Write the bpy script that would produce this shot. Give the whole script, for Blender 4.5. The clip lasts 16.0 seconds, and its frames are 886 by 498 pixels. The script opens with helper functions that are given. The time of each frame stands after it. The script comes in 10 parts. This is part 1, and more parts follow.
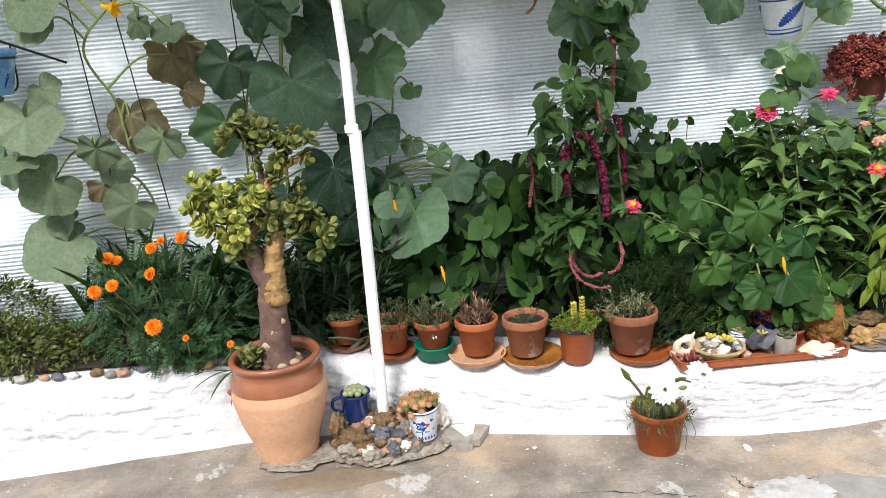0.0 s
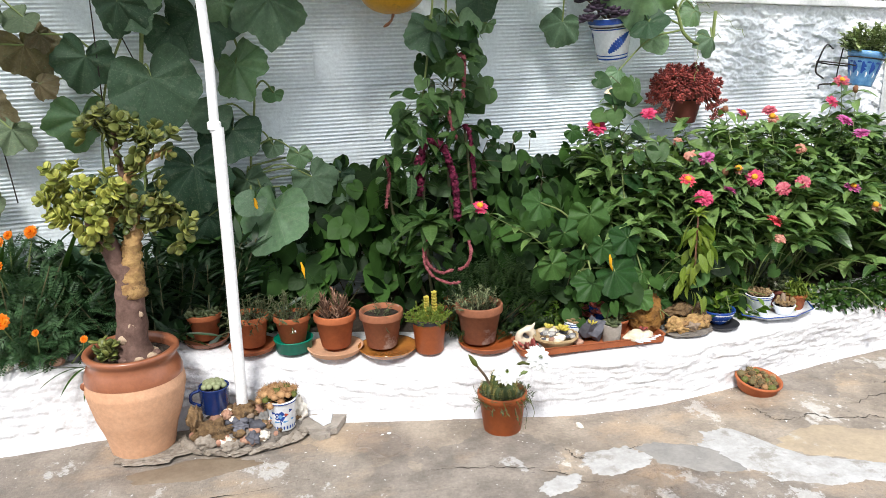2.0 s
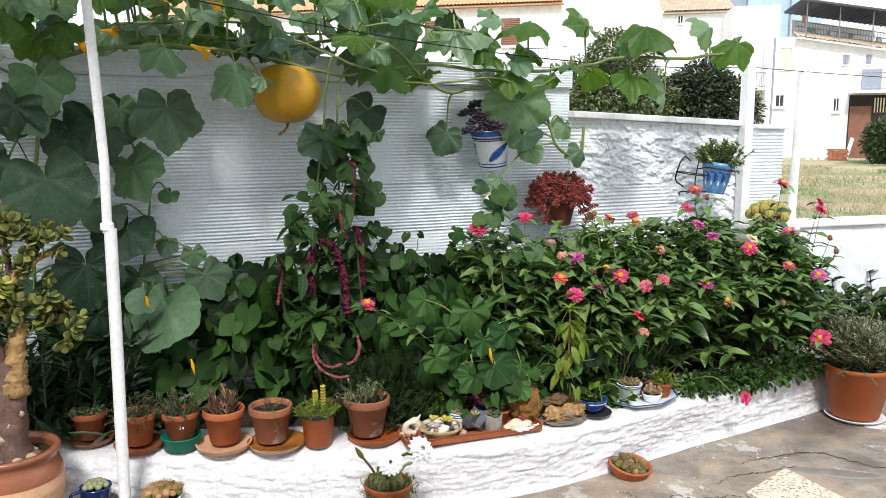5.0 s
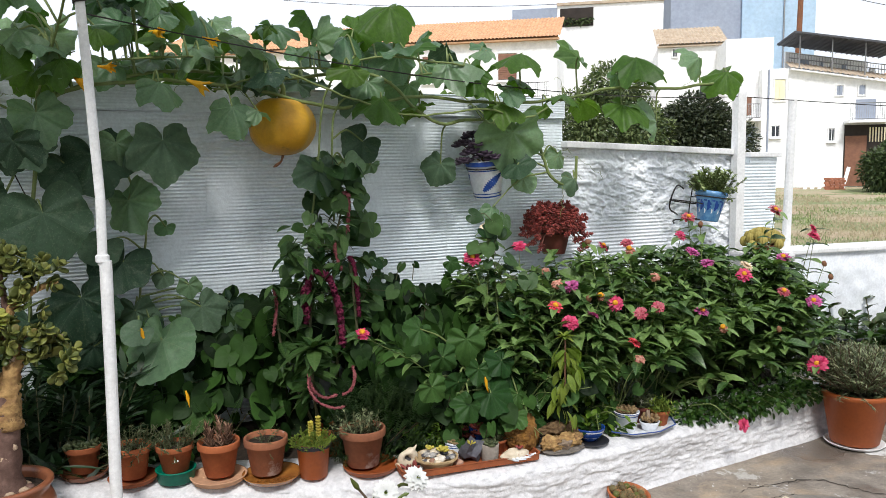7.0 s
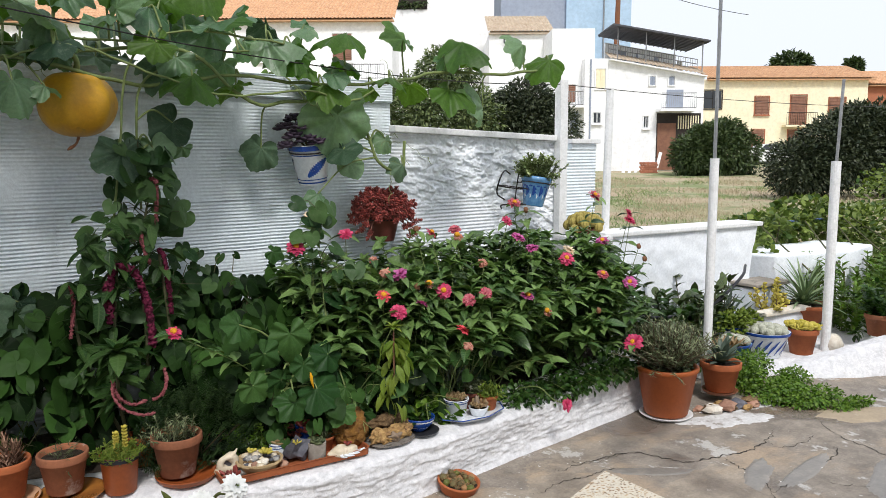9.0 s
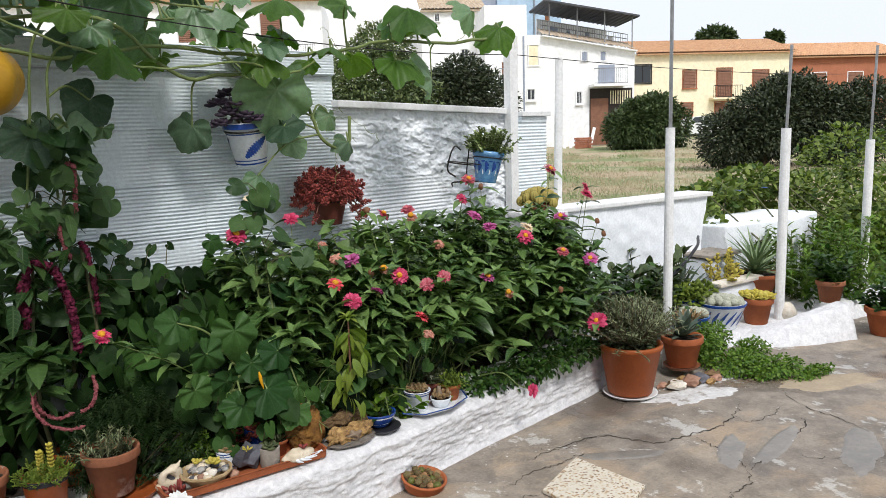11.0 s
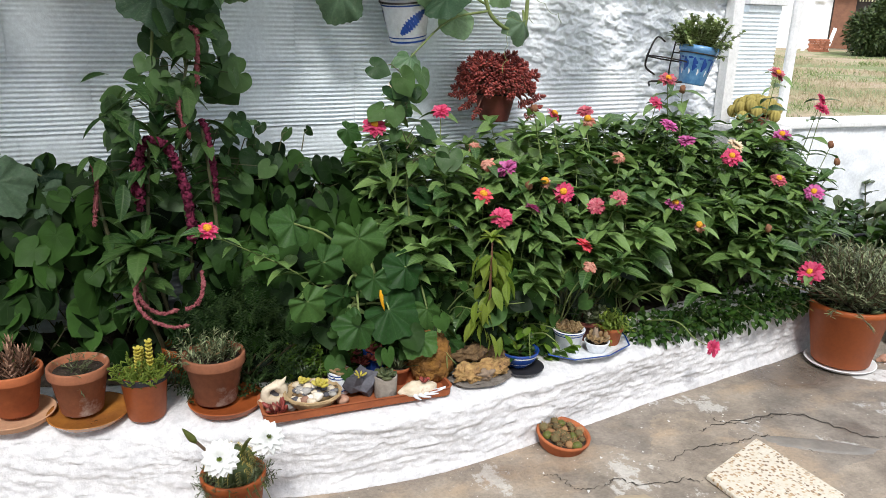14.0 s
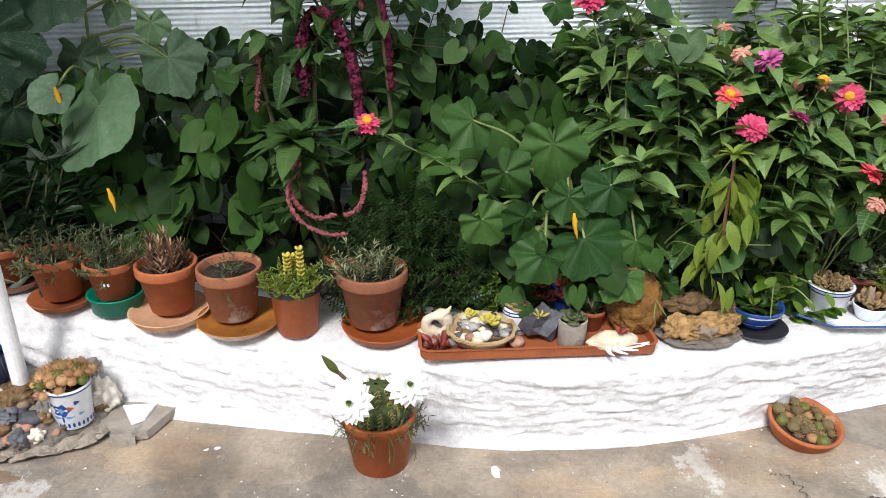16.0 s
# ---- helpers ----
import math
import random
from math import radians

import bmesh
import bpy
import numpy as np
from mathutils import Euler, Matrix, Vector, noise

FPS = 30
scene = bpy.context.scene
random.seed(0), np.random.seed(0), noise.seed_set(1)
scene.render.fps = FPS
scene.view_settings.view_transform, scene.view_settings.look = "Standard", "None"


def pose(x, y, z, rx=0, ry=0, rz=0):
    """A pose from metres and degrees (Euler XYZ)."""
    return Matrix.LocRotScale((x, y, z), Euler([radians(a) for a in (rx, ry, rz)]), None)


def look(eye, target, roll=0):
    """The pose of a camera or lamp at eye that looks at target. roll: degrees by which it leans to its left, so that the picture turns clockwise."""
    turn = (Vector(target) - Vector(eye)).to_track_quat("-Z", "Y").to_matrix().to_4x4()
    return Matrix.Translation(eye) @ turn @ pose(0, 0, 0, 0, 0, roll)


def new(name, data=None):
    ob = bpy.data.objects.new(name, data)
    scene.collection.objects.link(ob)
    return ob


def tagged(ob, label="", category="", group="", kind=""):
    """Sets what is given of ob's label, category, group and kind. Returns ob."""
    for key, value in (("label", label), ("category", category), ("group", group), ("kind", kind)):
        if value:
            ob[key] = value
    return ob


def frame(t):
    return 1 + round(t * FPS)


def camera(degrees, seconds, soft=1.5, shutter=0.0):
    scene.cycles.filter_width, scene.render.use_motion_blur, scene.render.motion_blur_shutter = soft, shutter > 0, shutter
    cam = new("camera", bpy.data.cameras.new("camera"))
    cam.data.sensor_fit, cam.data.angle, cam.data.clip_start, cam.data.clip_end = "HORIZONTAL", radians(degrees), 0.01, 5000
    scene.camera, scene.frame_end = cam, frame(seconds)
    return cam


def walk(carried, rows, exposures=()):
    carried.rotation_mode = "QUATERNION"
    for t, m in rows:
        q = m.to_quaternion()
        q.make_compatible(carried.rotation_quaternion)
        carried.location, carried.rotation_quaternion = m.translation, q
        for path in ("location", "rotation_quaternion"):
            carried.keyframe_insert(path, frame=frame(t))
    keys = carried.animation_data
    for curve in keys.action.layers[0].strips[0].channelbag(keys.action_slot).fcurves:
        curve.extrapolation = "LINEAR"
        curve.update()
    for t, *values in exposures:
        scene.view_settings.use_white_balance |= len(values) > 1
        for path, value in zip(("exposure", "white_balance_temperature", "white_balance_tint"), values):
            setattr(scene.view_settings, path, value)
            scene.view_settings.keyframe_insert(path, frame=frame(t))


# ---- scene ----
cam = camera(60.0, 16.0, soft=0.45)
PATH = [
    (0, (0.03, 0.121, 1.537), (0.038, 2.043, 0.982), -4.8),
    (0.5, (0.03, 0.043, 1.534), (0.151, 1.979, 1.05), -2.4),
    (1, (0.033, -0.027, 1.521), (0.157, 1.915, 1.061), -1.7),
    (1.5, (0.036, -0.066, 1.527), (0.24, 1.869, 1.063), -1.2),
    (2, (0.009, -0.072, 1.499), (0.387, 1.821, 0.974), -1.4),
    (2.5, (-0.021, -0.084, 1.508), (0.509, 1.778, 1.01), -1.3),
    (3, (0.022, -0.121, 1.528), (0.594, 1.718, 0.989), -0.0),
    (3.5, (0.037, -0.177, 1.55), (0.601, 1.677, 1.053), 0.9),
    (4, (0.041, -0.217, 1.556), (0.641, 1.642, 1.127), 0.5),
    (4.5, (0.043, -0.262, 1.551), (0.629, 1.619, 1.207), 0.1),
    (4.7, (0.049, -0.268, 1.551), (0.675, 1.604, 1.23), 0.1),
    (6.8, (0.034, -0.271, 1.542), (0.604, 1.639, 1.38), -0.9),
    (7, (0.067, -0.296, 1.534), (0.695, 1.592, 1.331), -0.7),
    (7.5, (0.079, -0.228, 1.526), (0.869, 1.589, 1.259), -0.4),
    (8, (0.103, -0.218, 1.524), (1.018, 1.542, 1.263), -0.2),
    (8.5, (0.138, -0.21, 1.545), (1.086, 1.531, 1.277), -0.3),
    (9, (0.172, -0.204, 1.548), (1.178, 1.507, 1.296), -0.2),
    (9.2, (0.169, -0.177, 1.54), (1.191, 1.519, 1.256), -0.2),
    (11.3, (0.277, 0.057, 1.514), (1.418, 1.669, 1.201), -1.6),
    (11.5, (0.343, 0.045, 1.51), (1.419, 1.688, 1.13), -1.6),
    (12, (0.449, 0.087, 1.529), (1.509, 1.715, 1.052), -1.3),
    (12.5, (0.486, 0.136, 1.517), (1.443, 1.833, 1.068), 0.3),
    (13, (0.519, 0.267, 1.514), (1.447, 1.981, 1.066), 0.8),
    (13.5, (0.551, 0.384, 1.502), (1.384, 2.133, 1.005), -0.1),
    (14, (0.628, 0.49, 1.491), (1.304, 2.281, 0.913), 1.5),
    (14.5, (0.764, 0.561, 1.46), (1.235, 2.4, 0.827), 3.1),
    (15, (0.832, 0.632, 1.434), (1.22, 2.482, 0.782), 2.2),
    (15.5, (0.851, 0.802, 1.391), (1.039, 2.649, 0.649), 1.0),
    (16, (0.871, 0.959, 1.353), (0.938, 2.781, 0.532), -0.1),
]
EXPOSURES = [(0.0, 0.80), (3.5, 0.70), (4.5, 0.58), (7.0, 0.20), (9.0, 0.06), (11.5, 0.04), (12.5, 0.16), (14.5, 0.45), (16.0, 0.58)]
walk(cam, [(t, look(eye, target, roll)) for t, eye, target, roll in PATH], EXPOSURES)


# ---- light: bright overcast sky, soft sun high behind the camera ----
SUN_ELEV, SUN_AZ = 50.0, 198.0
world = bpy.data.worlds.new("sky")
scene.world = world
world.use_nodes = True
wt = world.node_tree
sky = wt.nodes.new("ShaderNodeTexSky")
sky.sky_type, sky.sun_disc = "NISHITA", False
sky.sun_elevation, sky.sun_rotation = radians(SUN_ELEV), radians(SUN_AZ)
sky.air_density, sky.dust_density, sky.ozone_density = 1.0, 6.0, 1.0
veil = wt.nodes.new("ShaderNodeMixRGB")          # cloud cover: a white veil over the blue
veil.inputs[0].default_value = 0.85
veil.inputs[2].default_value = (9.0, 9.5, 10.5, 1)
wt.links.new(sky.outputs[0], veil.inputs[1])
bgn = wt.nodes["Background"]
bgn.inputs[1].default_value = 0.112
wt.links.new(veil.outputs[0], bgn.inputs[0])

sun = new("sun", bpy.data.lights.new("sun", "SUN"))
sun.data.energy, sun.data.angle, sun.data.color = 2.45, radians(12), (1.0, 0.985, 0.965)
sun_az = radians(SUN_AZ)
sun.matrix_world = look((math.sin(sun_az) * 20, math.cos(sun_az) * 20, 20 * math.tan(radians(SUN_ELEV))), (0, 0, 0))


# ---- materials ----
def node_mat(name):
    m = bpy.data.materials.new(name)
    m.use_nodes = True
    t = m.node_tree
    return m, t, t.nodes["Principled BSDF"]


def ramp(t, fac, stops):
    n = t.nodes.new("ShaderNodeValToRGB")
    e = n.color_ramp.elements
    while len(e) < len(stops):
        e.new(0.5)
    for k, (p, c) in enumerate(stops):
        e[k].position, e[k].color = p, (c, c, c, 1) if isinstance(c, (int, float)) else (*c, 1)
    t.links.new(fac, n.inputs[0])
    return n.outputs[0]


def noise_tex(t, scale, detail=4, rough=0.6, coords="Object", squash=None):
    c = t.nodes.new("ShaderNodeTexCoord").outputs[coords] if coords != "World" else t.nodes.new("ShaderNodeNewGeometry").outputs["Position"]
    if squash:
        mp = t.nodes.new("ShaderNodeMapping")
        mp.inputs["Scale"].default_value = squash
        t.links.new(c, mp.inputs[0])
        c = mp.outputs[0]
    n = t.nodes.new("ShaderNodeTexNoise")
    n.inputs["Scale"].default_value, n.inputs["Detail"].default_value, n.inputs["Roughness"].default_value = scale, detail, rough
    t.links.new(c, n.inputs["Vector"])
    return n.outputs[0]


def mix(t, fac, a, b, mode="MIX"):
    n = t.nodes.new("ShaderNodeMixRGB")
    n.blend_type = mode
    for k, v in enumerate((fac, a, b)):
        if isinstance(v, (int, float)):
            n.inputs[k].default_value = v if k == 0 else (v, v, v, 1)
        elif isinstance(v, tuple):
            n.inputs[k].default_value = (*v, 1)
        else:
            t.links.new(v, n.inputs[k])
    return n.outputs[0]


def add_bump(t, bsdf, height, strength, dist=0.01):
    n = t.nodes.new("ShaderNodeBump")
    n.inputs["Strength"].default_value, n.inputs["Distance"].default_value = strength, dist
    t.links.new(height, n.inputs["Height"])
    t.links.new(n.outputs[0], bsdf.inputs["Normal"])


def surf(name, c1, c2, scale=10, rough=0.8, bump=0.3, dist=0.004, stain=None, stain_at=0.62, stain_scale=3.0, coords="Object", vary=0.0, spec=0.3, metal=0.0, fine=60):
    """A worn solid surface: two tones at one scale, grain at a finer one, stains at a larger one."""
    m, t, b = node_mat(name)
    col = mix(t, ramp(t, noise_tex(t, scale, 5, 0.65, coords), [(0.35, 0), (0.65, 1)]), c1, c2)
    grain = noise_tex(t, fine, 3, 0.7, coords)
    col = mix(t, 0.35, col, mix(t, 1.0, col, ramp(t, grain, [(0.3, 0.6), (0.7, 1.15)]), "MULTIPLY"))
    if stain:
        col = mix(t, ramp(t, noise_tex(t, stain_scale, 6, 0.7, coords), [(stain_at, 0), (stain_at + 0.1, 1)]), col, stain)
    if vary:
        info = t.nodes.new("ShaderNodeObjectInfo")
        col = mix(t, 1.0, col, ramp(t, info.outputs["Random"], [(0, 1 - vary), (1, 1 + vary)]), "MULTIPLY")
    t.links.new(col, b.inputs["Base Color"])
    b.inputs["Roughness"].default_value, b.inputs["Metallic"].default_value = rough, metal
    b.inputs["Specular IOR Level"].default_value = spec
    if bump:
        add_bump(t, b, mix(t, 0.5, noise_tex(t, scale * 2, 6, 0.7, coords), grain), bump, dist)
    return m


def leaf_mat(name, dark, light, vein=None, veins="none", rough=0.45, trans=0.25, islands=False, spots=None, tint=(0.9, 1.0, 0.45), spec=0.3, ribs=0.42, fleck=0.0):
    """A leaf: base tone varied leaf by leaf, blotches, veins by the leaf's own plan, and some light through it."""
    m, t, b = node_mat(name)
    rnd = (t.nodes.new("ShaderNodeNewGeometry").outputs["Random Per Island"] if islands else t.nodes.new("ShaderNodeObjectInfo").outputs["Random"])
    col = mix(t, rnd, dark, light)
    blot = noise_tex(t, 14, 4, 0.6)
    col = mix(t, 0.5, col, mix(t, 1.0, col, ramp(t, blot, [(0.3, 0.55), (0.7, 1.35)]), "MULTIPLY"))
    if fleck:
        pale = mix(t, 0.5, col, (0.30, 0.34, 0.24))
        col = mix(t, ramp(t, noise_tex(t, 42, 5, 0.8), [(0.56, 0), (0.66, fleck)]), col, pale)
        col = mix(t, ramp(t, noise_tex(t, 6, 4, 0.7), [(0.55, 0), (0.75, fleck)]), col, pale)
    if spots:
        col = mix(t, ramp(t, noise_tex(t, 9, 5, 0.75), [(0.6, 0), (0.7, 0.8)]), col, spots)
    uv = t.nodes.new("ShaderNodeTexCoord").outputs["UV"]
    sep = t.nodes.new("ShaderNodeSeparateXYZ")
    t.links.new(uv, sep.inputs[0])

    def op(kind, a, c=None):
        n = t.nodes.new("ShaderNodeMath")
        n.operation = kind
        for k, v in enumerate((a, c)):
            if v is None:
                continue
            if isinstance(v, (int, float)):
                n.inputs[k].default_value = v
            else:
                t.links.new(v, n.inputs[k])
        return n.outputs[0]

    x, y = op("SUBTRACT", sep.outputs[0], 0.5), sep.outputs[1]
    if veins != "none":
        if veins == "palm":                       # ribs fan out from the stalk
            ang = op("ARCTAN2", x, op("ADD", op("SUBTRACT", y, 0.18), 1e-4))
            r = op("SQRT", op("ADD", op("MULTIPLY", x, x), op("MULTIPLY", op("SUBTRACT", y, 0.18), op("SUBTRACT", y, 0.18))))
            line = op("MULTIPLY", op("ABSOLUTE", op("SINE", op("MULTIPLY", ang, 4.5))), r)
        else:                                     # one midrib and slanting side ribs
            side = op("ABSOLUTE", op("SINE", op("MULTIPLY", op("SUBTRACT", y, op("MULTIPLY", op("ABSOLUTE", x), 0.7)), 24)))
            line = op("MINIMUM", op("ABSOLUTE", x), op("MULTIPLY", side, 0.09))
        v = ramp(t, line, [(0.0, 1), (0.035, 0)])
        col = mix(t, op("MULTIPLY", v, ribs), col, vein)
        add_bump(t, b, op("ADD", op("MULTIPLY", v, -1.2 * ribs), op("MULTIPLY", blot, 0.6)), 0.35, 0.005)
    else:
        add_bump(t, b, blot, 0.3, 0.004)
    t.links.new(col, b.inputs["Base Color"])
    b.inputs["Roughness"].default_value = rough
    b.inputs["Specular IOR Level"].default_value = spec
    if trans:
        tr = t.nodes.new("ShaderNodeBsdfTranslucent")
        t.links.new(mix(t, 1.0, col, tint, "MULTIPLY"), tr.inputs[0])
        ms = t.nodes.new("ShaderNodeMixShader")
        ms.inputs[0].default_value = trans
        t.links.new(b.outputs[0], ms.inputs[1])
        t.links.new(tr.outputs[0], ms.inputs[2])
        t.links.new(ms.outputs[0], t.nodes["Material Output"].inputs[0])
    return m


M = {
    "white_block": surf("white_painted_block", (0.79, 0.855, 0.885), (0.71, 0.77, 0.805), 7, 0.7, 0.35, 0.004, (0.53, 0.56, 0.55), 0.66, 2.2, "World"),
    "white_plaster": surf("limewashed_plaster", (0.875, 0.90, 0.93), (0.79, 0.82, 0.86), 9, 0.85, 0.35, 0.008, (0.68, 0.68, 0.66), 0.70, 2.5, "World"),
    "ledge": surf("limewashed_ledge", (0.74, 0.73, 0.735), (0.58, 0.575, 0.585), 22, 0.85, 0.7, 0.012, (0.44, 0.41, 0.385), 0.655, 8, "World"),
    "white_paint": surf("white_paint", (0.82, 0.82, 0.82), (0.72, 0.72, 0.71), 12, 0.5, 0.2, 0.002, (0.40, 0.31, 0.22), 0.66, 9),
    "soil": surf("dark_soil", (0.0252, 0.01764, 0.0126), (0.0546, 0.04032, 0.02772), 30, 0.95, 1.0, 0.02),
    "terracotta": surf("terracotta", (0.3864, 0.1134, 0.04032), (0.2856, 0.0798, 0.03024), 9, 0.75, 0.25, 0.002, (0.462, 0.252, 0.1512), 0.68, 7, vary=0.14),
    "terracotta_old": surf("weathered_terracotta", (0.3024, 0.1134, 0.05544), (0.2016, 0.0798, 0.04368), 10, 0.85, 0.35, 0.003, (0.4368, 0.3528, 0.3024), 0.56, 6, vary=0.1),
    "clay_pale": surf("pale_jar_clay", (0.62, 0.36, 0.22), (0.56, 0.31, 0.18), 6, 0.85, 0.3, 0.003, (0.40, 0.20, 0.11), 0.72, 5),
    "glaze_brown": surf("brown_glazed_clay", (0.3024, 0.1092, 0.0504), (0.2352, 0.084, 0.042), 8, 0.3, 0.2, 0.002, (0.4032, 0.2016, 0.1092), 0.66, 8, spec=0.5),
    "clay_red": surf("dark_red_clay", (0.17, 0.045, 0.032), (0.12, 0.034, 0.026), 9, 0.7, 0.25, 0.002, (0.24, 0.10, 0.075), 0.66, 8),
    "plastic_orange": surf("orange_plastic", (0.3528, 0.0882, 0.02184), (0.2772, 0.0672, 0.0168), 5, 0.5, 0.08, 0.001, vary=0.05),
    "plastic_green": surf("green_plastic", (0.0, 0.20, 0.12), (0.0, 0.16, 0.10), 5, 0.4, 0.05, 0.001),
    "plastic_black": surf("black_plastic", (0.02, 0.02, 0.025), (0.03, 0.03, 0.035), 5, 0.45, 0.05, 0.001),
    "blue_enamel": surf("dark_blue_enamel", (0.008, 0.025, 0.13), (0.012, 0.04, 0.17), 6, 0.15, 0.04, 0.001, spec=0.6),
    "glaze_white": surf("white_glaze", (0.78, 0.80, 0.82), (0.70, 0.73, 0.77), 10, 0.2, 0.06, 0.001, spec=0.6),
    "glaze_blue": surf("cobalt_glaze", (0.010, 0.040, 0.21), (0.018, 0.070, 0.29), 14, 0.2, 0.06, 0.001, spec=0.6),
    "glaze_sky": surf("light_blue_glaze", (0.06, 0.19, 0.42), (0.16, 0.34, 0.56), 22, 0.25, 0.06, 0.001, (0.55, 0.62, 0.68), 0.66, 26, spec=0.6),
    "paint_red": surf("red_glaze", (0.42, 0.07, 0.04), (0.36, 0.06, 0.03), 10, 0.3, 0, 0.001),
    "iron": surf("black_iron", (0.02, 0.02, 0.02), (0.05, 0.04, 0.035), 20, 0.6, 0.2, 0.001, metal=0.4),
    "steel": surf("galvanised_steel", (0.38, 0.39, 0.40), (0.28, 0.28, 0.28), 18, 0.45, 0.1, 0.001, metal=0.8),
    "stone_grey": surf("grey_stone", (0.2016, 0.1932, 0.1848), (0.3024, 0.2856, 0.2604), 16, 0.85, 0.6, 0.006, (0.1008, 0.0924, 0.0924), 0.62, 9, vary=0.35),
    "stone_dark": surf("dark_stone", (0.06, 0.06, 0.07), (0.13, 0.13, 0.15), 16, 0.7, 0.6, 0.006, vary=0.3),
    "stone_pale": surf("pale_stone", (0.62, 0.55, 0.45), (0.72, 0.68, 0.60), 14, 0.8, 0.4, 0.004, (0.42, 0.33, 0.24), 0.62, 9, vary=0.12),
    "stone_red": surf("reddish_stone", (0.3024, 0.1512, 0.1008), (0.4032, 0.2436, 0.168), 14, 0.8, 0.5, 0.005, (0.168, 0.1092, 0.084), 0.62, 9, vary=0.2),
    "stone_ochre": surf("ochre_rock", (0.2772, 0.1344, 0.0294), (0.168, 0.0798, 0.0252), 30, 0.95, 1.0, 0.014, (0.0672, 0.0378, 0.021), 0.58, 14),
    "wood_grey": surf("weathered_wood", (0.30, 0.22, 0.15), (0.20, 0.15, 0.11), 18, 0.85, 0.8, 0.006, (0.42, 0.24, 0.12), 0.6, 8),
    "slate": surf("flat_grey_stone", (0.25, 0.22, 0.185), (0.35, 0.31, 0.265), 12, 0.85, 0.6, 0.008, (0.16, 0.14, 0.12), 0.58, 8),
    "shell": surf("sea_shell", (0.52, 0.42, 0.29), (0.68, 0.60, 0.47), 12, 0.45, 0.3, 0.003, (0.34, 0.20, 0.12), 0.6, 14),
    "spiny_rock": surf("rusty_tufa", (0.095, 0.056, 0.028), (0.26, 0.165, 0.080), 40, 0.95, 1.0, 0.012, (0.0588, 0.042, 0.0294), 0.55, 18, vary=0.2),
    "mortar_dark": surf("dirty_mortar", (0.1344, 0.1176, 0.1008), (0.21, 0.1848, 0.1596), 22, 0.95, 1.0, 0.010, (0.0756, 0.063, 0.0504), 0.55, 9),
    "mortar_flake": surf("flaking_mortar", (0.37, 0.325, 0.27), (0.19, 0.155, 0.12), 34, 0.95, 1.0, 0.010, (0.14, 0.12, 0.10), 0.58, 26),
    "bark": surf("jade_bark", (0.098, 0.054, 0.042), (0.175, 0.105, 0.082), 26, 0.85, 1.0, 0.008, (0.30, 0.20, 0.15), 0.68, 22),
    "bark_scar": surf("peeled_bark", (0.52, 0.33, 0.13), (0.27, 0.15, 0.065), 34, 0.9, 1.0, 0.016, (0.06, 0.03, 0.018), 0.57, 20),
    "scar_pale": surf("pale_healed_scar", (0.50, 0.38, 0.26), (0.33, 0.23, 0.16), 40, 0.85, 0.8, 0.006, (0.20, 0.11, 0.075), 0.60, 34),
    "stem_green": surf("green_stem", (0.20, 0.25, 0.085), (0.12, 0.16, 0.05), 12, 0.6, 0.2, 0.002),
    "stem_dark": surf("dark_stem", (0.06, 0.07, 0.03), (0.11, 0.10, 0.05), 12, 0.7, 0.2, 0.002),
    "stem_red": surf("reddish_stem", (0.20, 0.06, 0.05), (0.15, 0.10, 0.05), 12, 0.6, 0.2, 0.002),
    "pumpkin": surf("yellow_pumpkin", (0.50, 0.25, 0.012), (0.58, 0.33, 0.024), 5, 0.42, 0.2, 0.005, (0.30, 0.17, 0.02), 0.60, 9, spec=0.4),
    "tassel": surf("crimson_tassel", (0.075, 0.004, 0.022), (0.17, 0.018, 0.050), 90, 0.9, 0.8, 0.006),
    "tassel_pale": surf("faded_pink_tassel", (0.20, 0.035, 0.050), (0.34, 0.12, 0.12), 140, 0.9, 0.8, 0.006),
    "yellow_petal": leaf_mat("yellow_petal", (0.75, 0.36, 0.01), (0.85, 0.50, 0.02), trans=0.3, rough=0.6, tint=(1, 1, 1)),
    "orange_petal": leaf_mat("orange_petal", (0.75, 0.17, 0.005), (0.85, 0.28, 0.01), trans=0.2, rough=0.6, islands=True, tint=(1, 1, 1)),
    "white_petal": leaf_mat("white_petal", (0.78, 0.79, 0.76), (0.84, 0.84, 0.82), trans=0.3, rough=0.5, islands=True, tint=(1, 1, 1)),
    "pink_petal": leaf_mat("pink_petal", (0.50, 0.025, 0.10), (0.68, 0.11, 0.21), trans=0.2, rough=0.6, islands=True, tint=(1, 1, 1)),
    "dusty_petal": leaf_mat("dusty_pink_petal", (0.42, 0.05, 0.09), (0.58, 0.20, 0.22), trans=0.2, rough=0.7, islands=True, tint=(1, 1, 1)),
    "haworthia": leaf_mat("reddish_haworthia", (0.075, 0.036, 0.024), (0.34, 0.200, 0.130), trans=0.02, rough=0.6, islands=True),
    "magenta_petal": leaf_mat("magenta_petal", (0.46, 0.06, 0.22), (0.60, 0.18, 0.42), trans=0.2, rough=0.6, islands=True, tint=(1, 1, 1)),
    "coral_petal": leaf_mat("coral_petal", (0.66, 0.05, 0.075), (0.76, 0.14, 0.16), trans=0.2, rough=0.6, islands=True, tint=(1, 1, 1)),
    "faded_petal": leaf_mat("faded_petal", (0.42, 0.14, 0.09), (0.60, 0.32, 0.24), trans=0.15, rough=0.7, islands=True, tint=(1, 1, 1)),
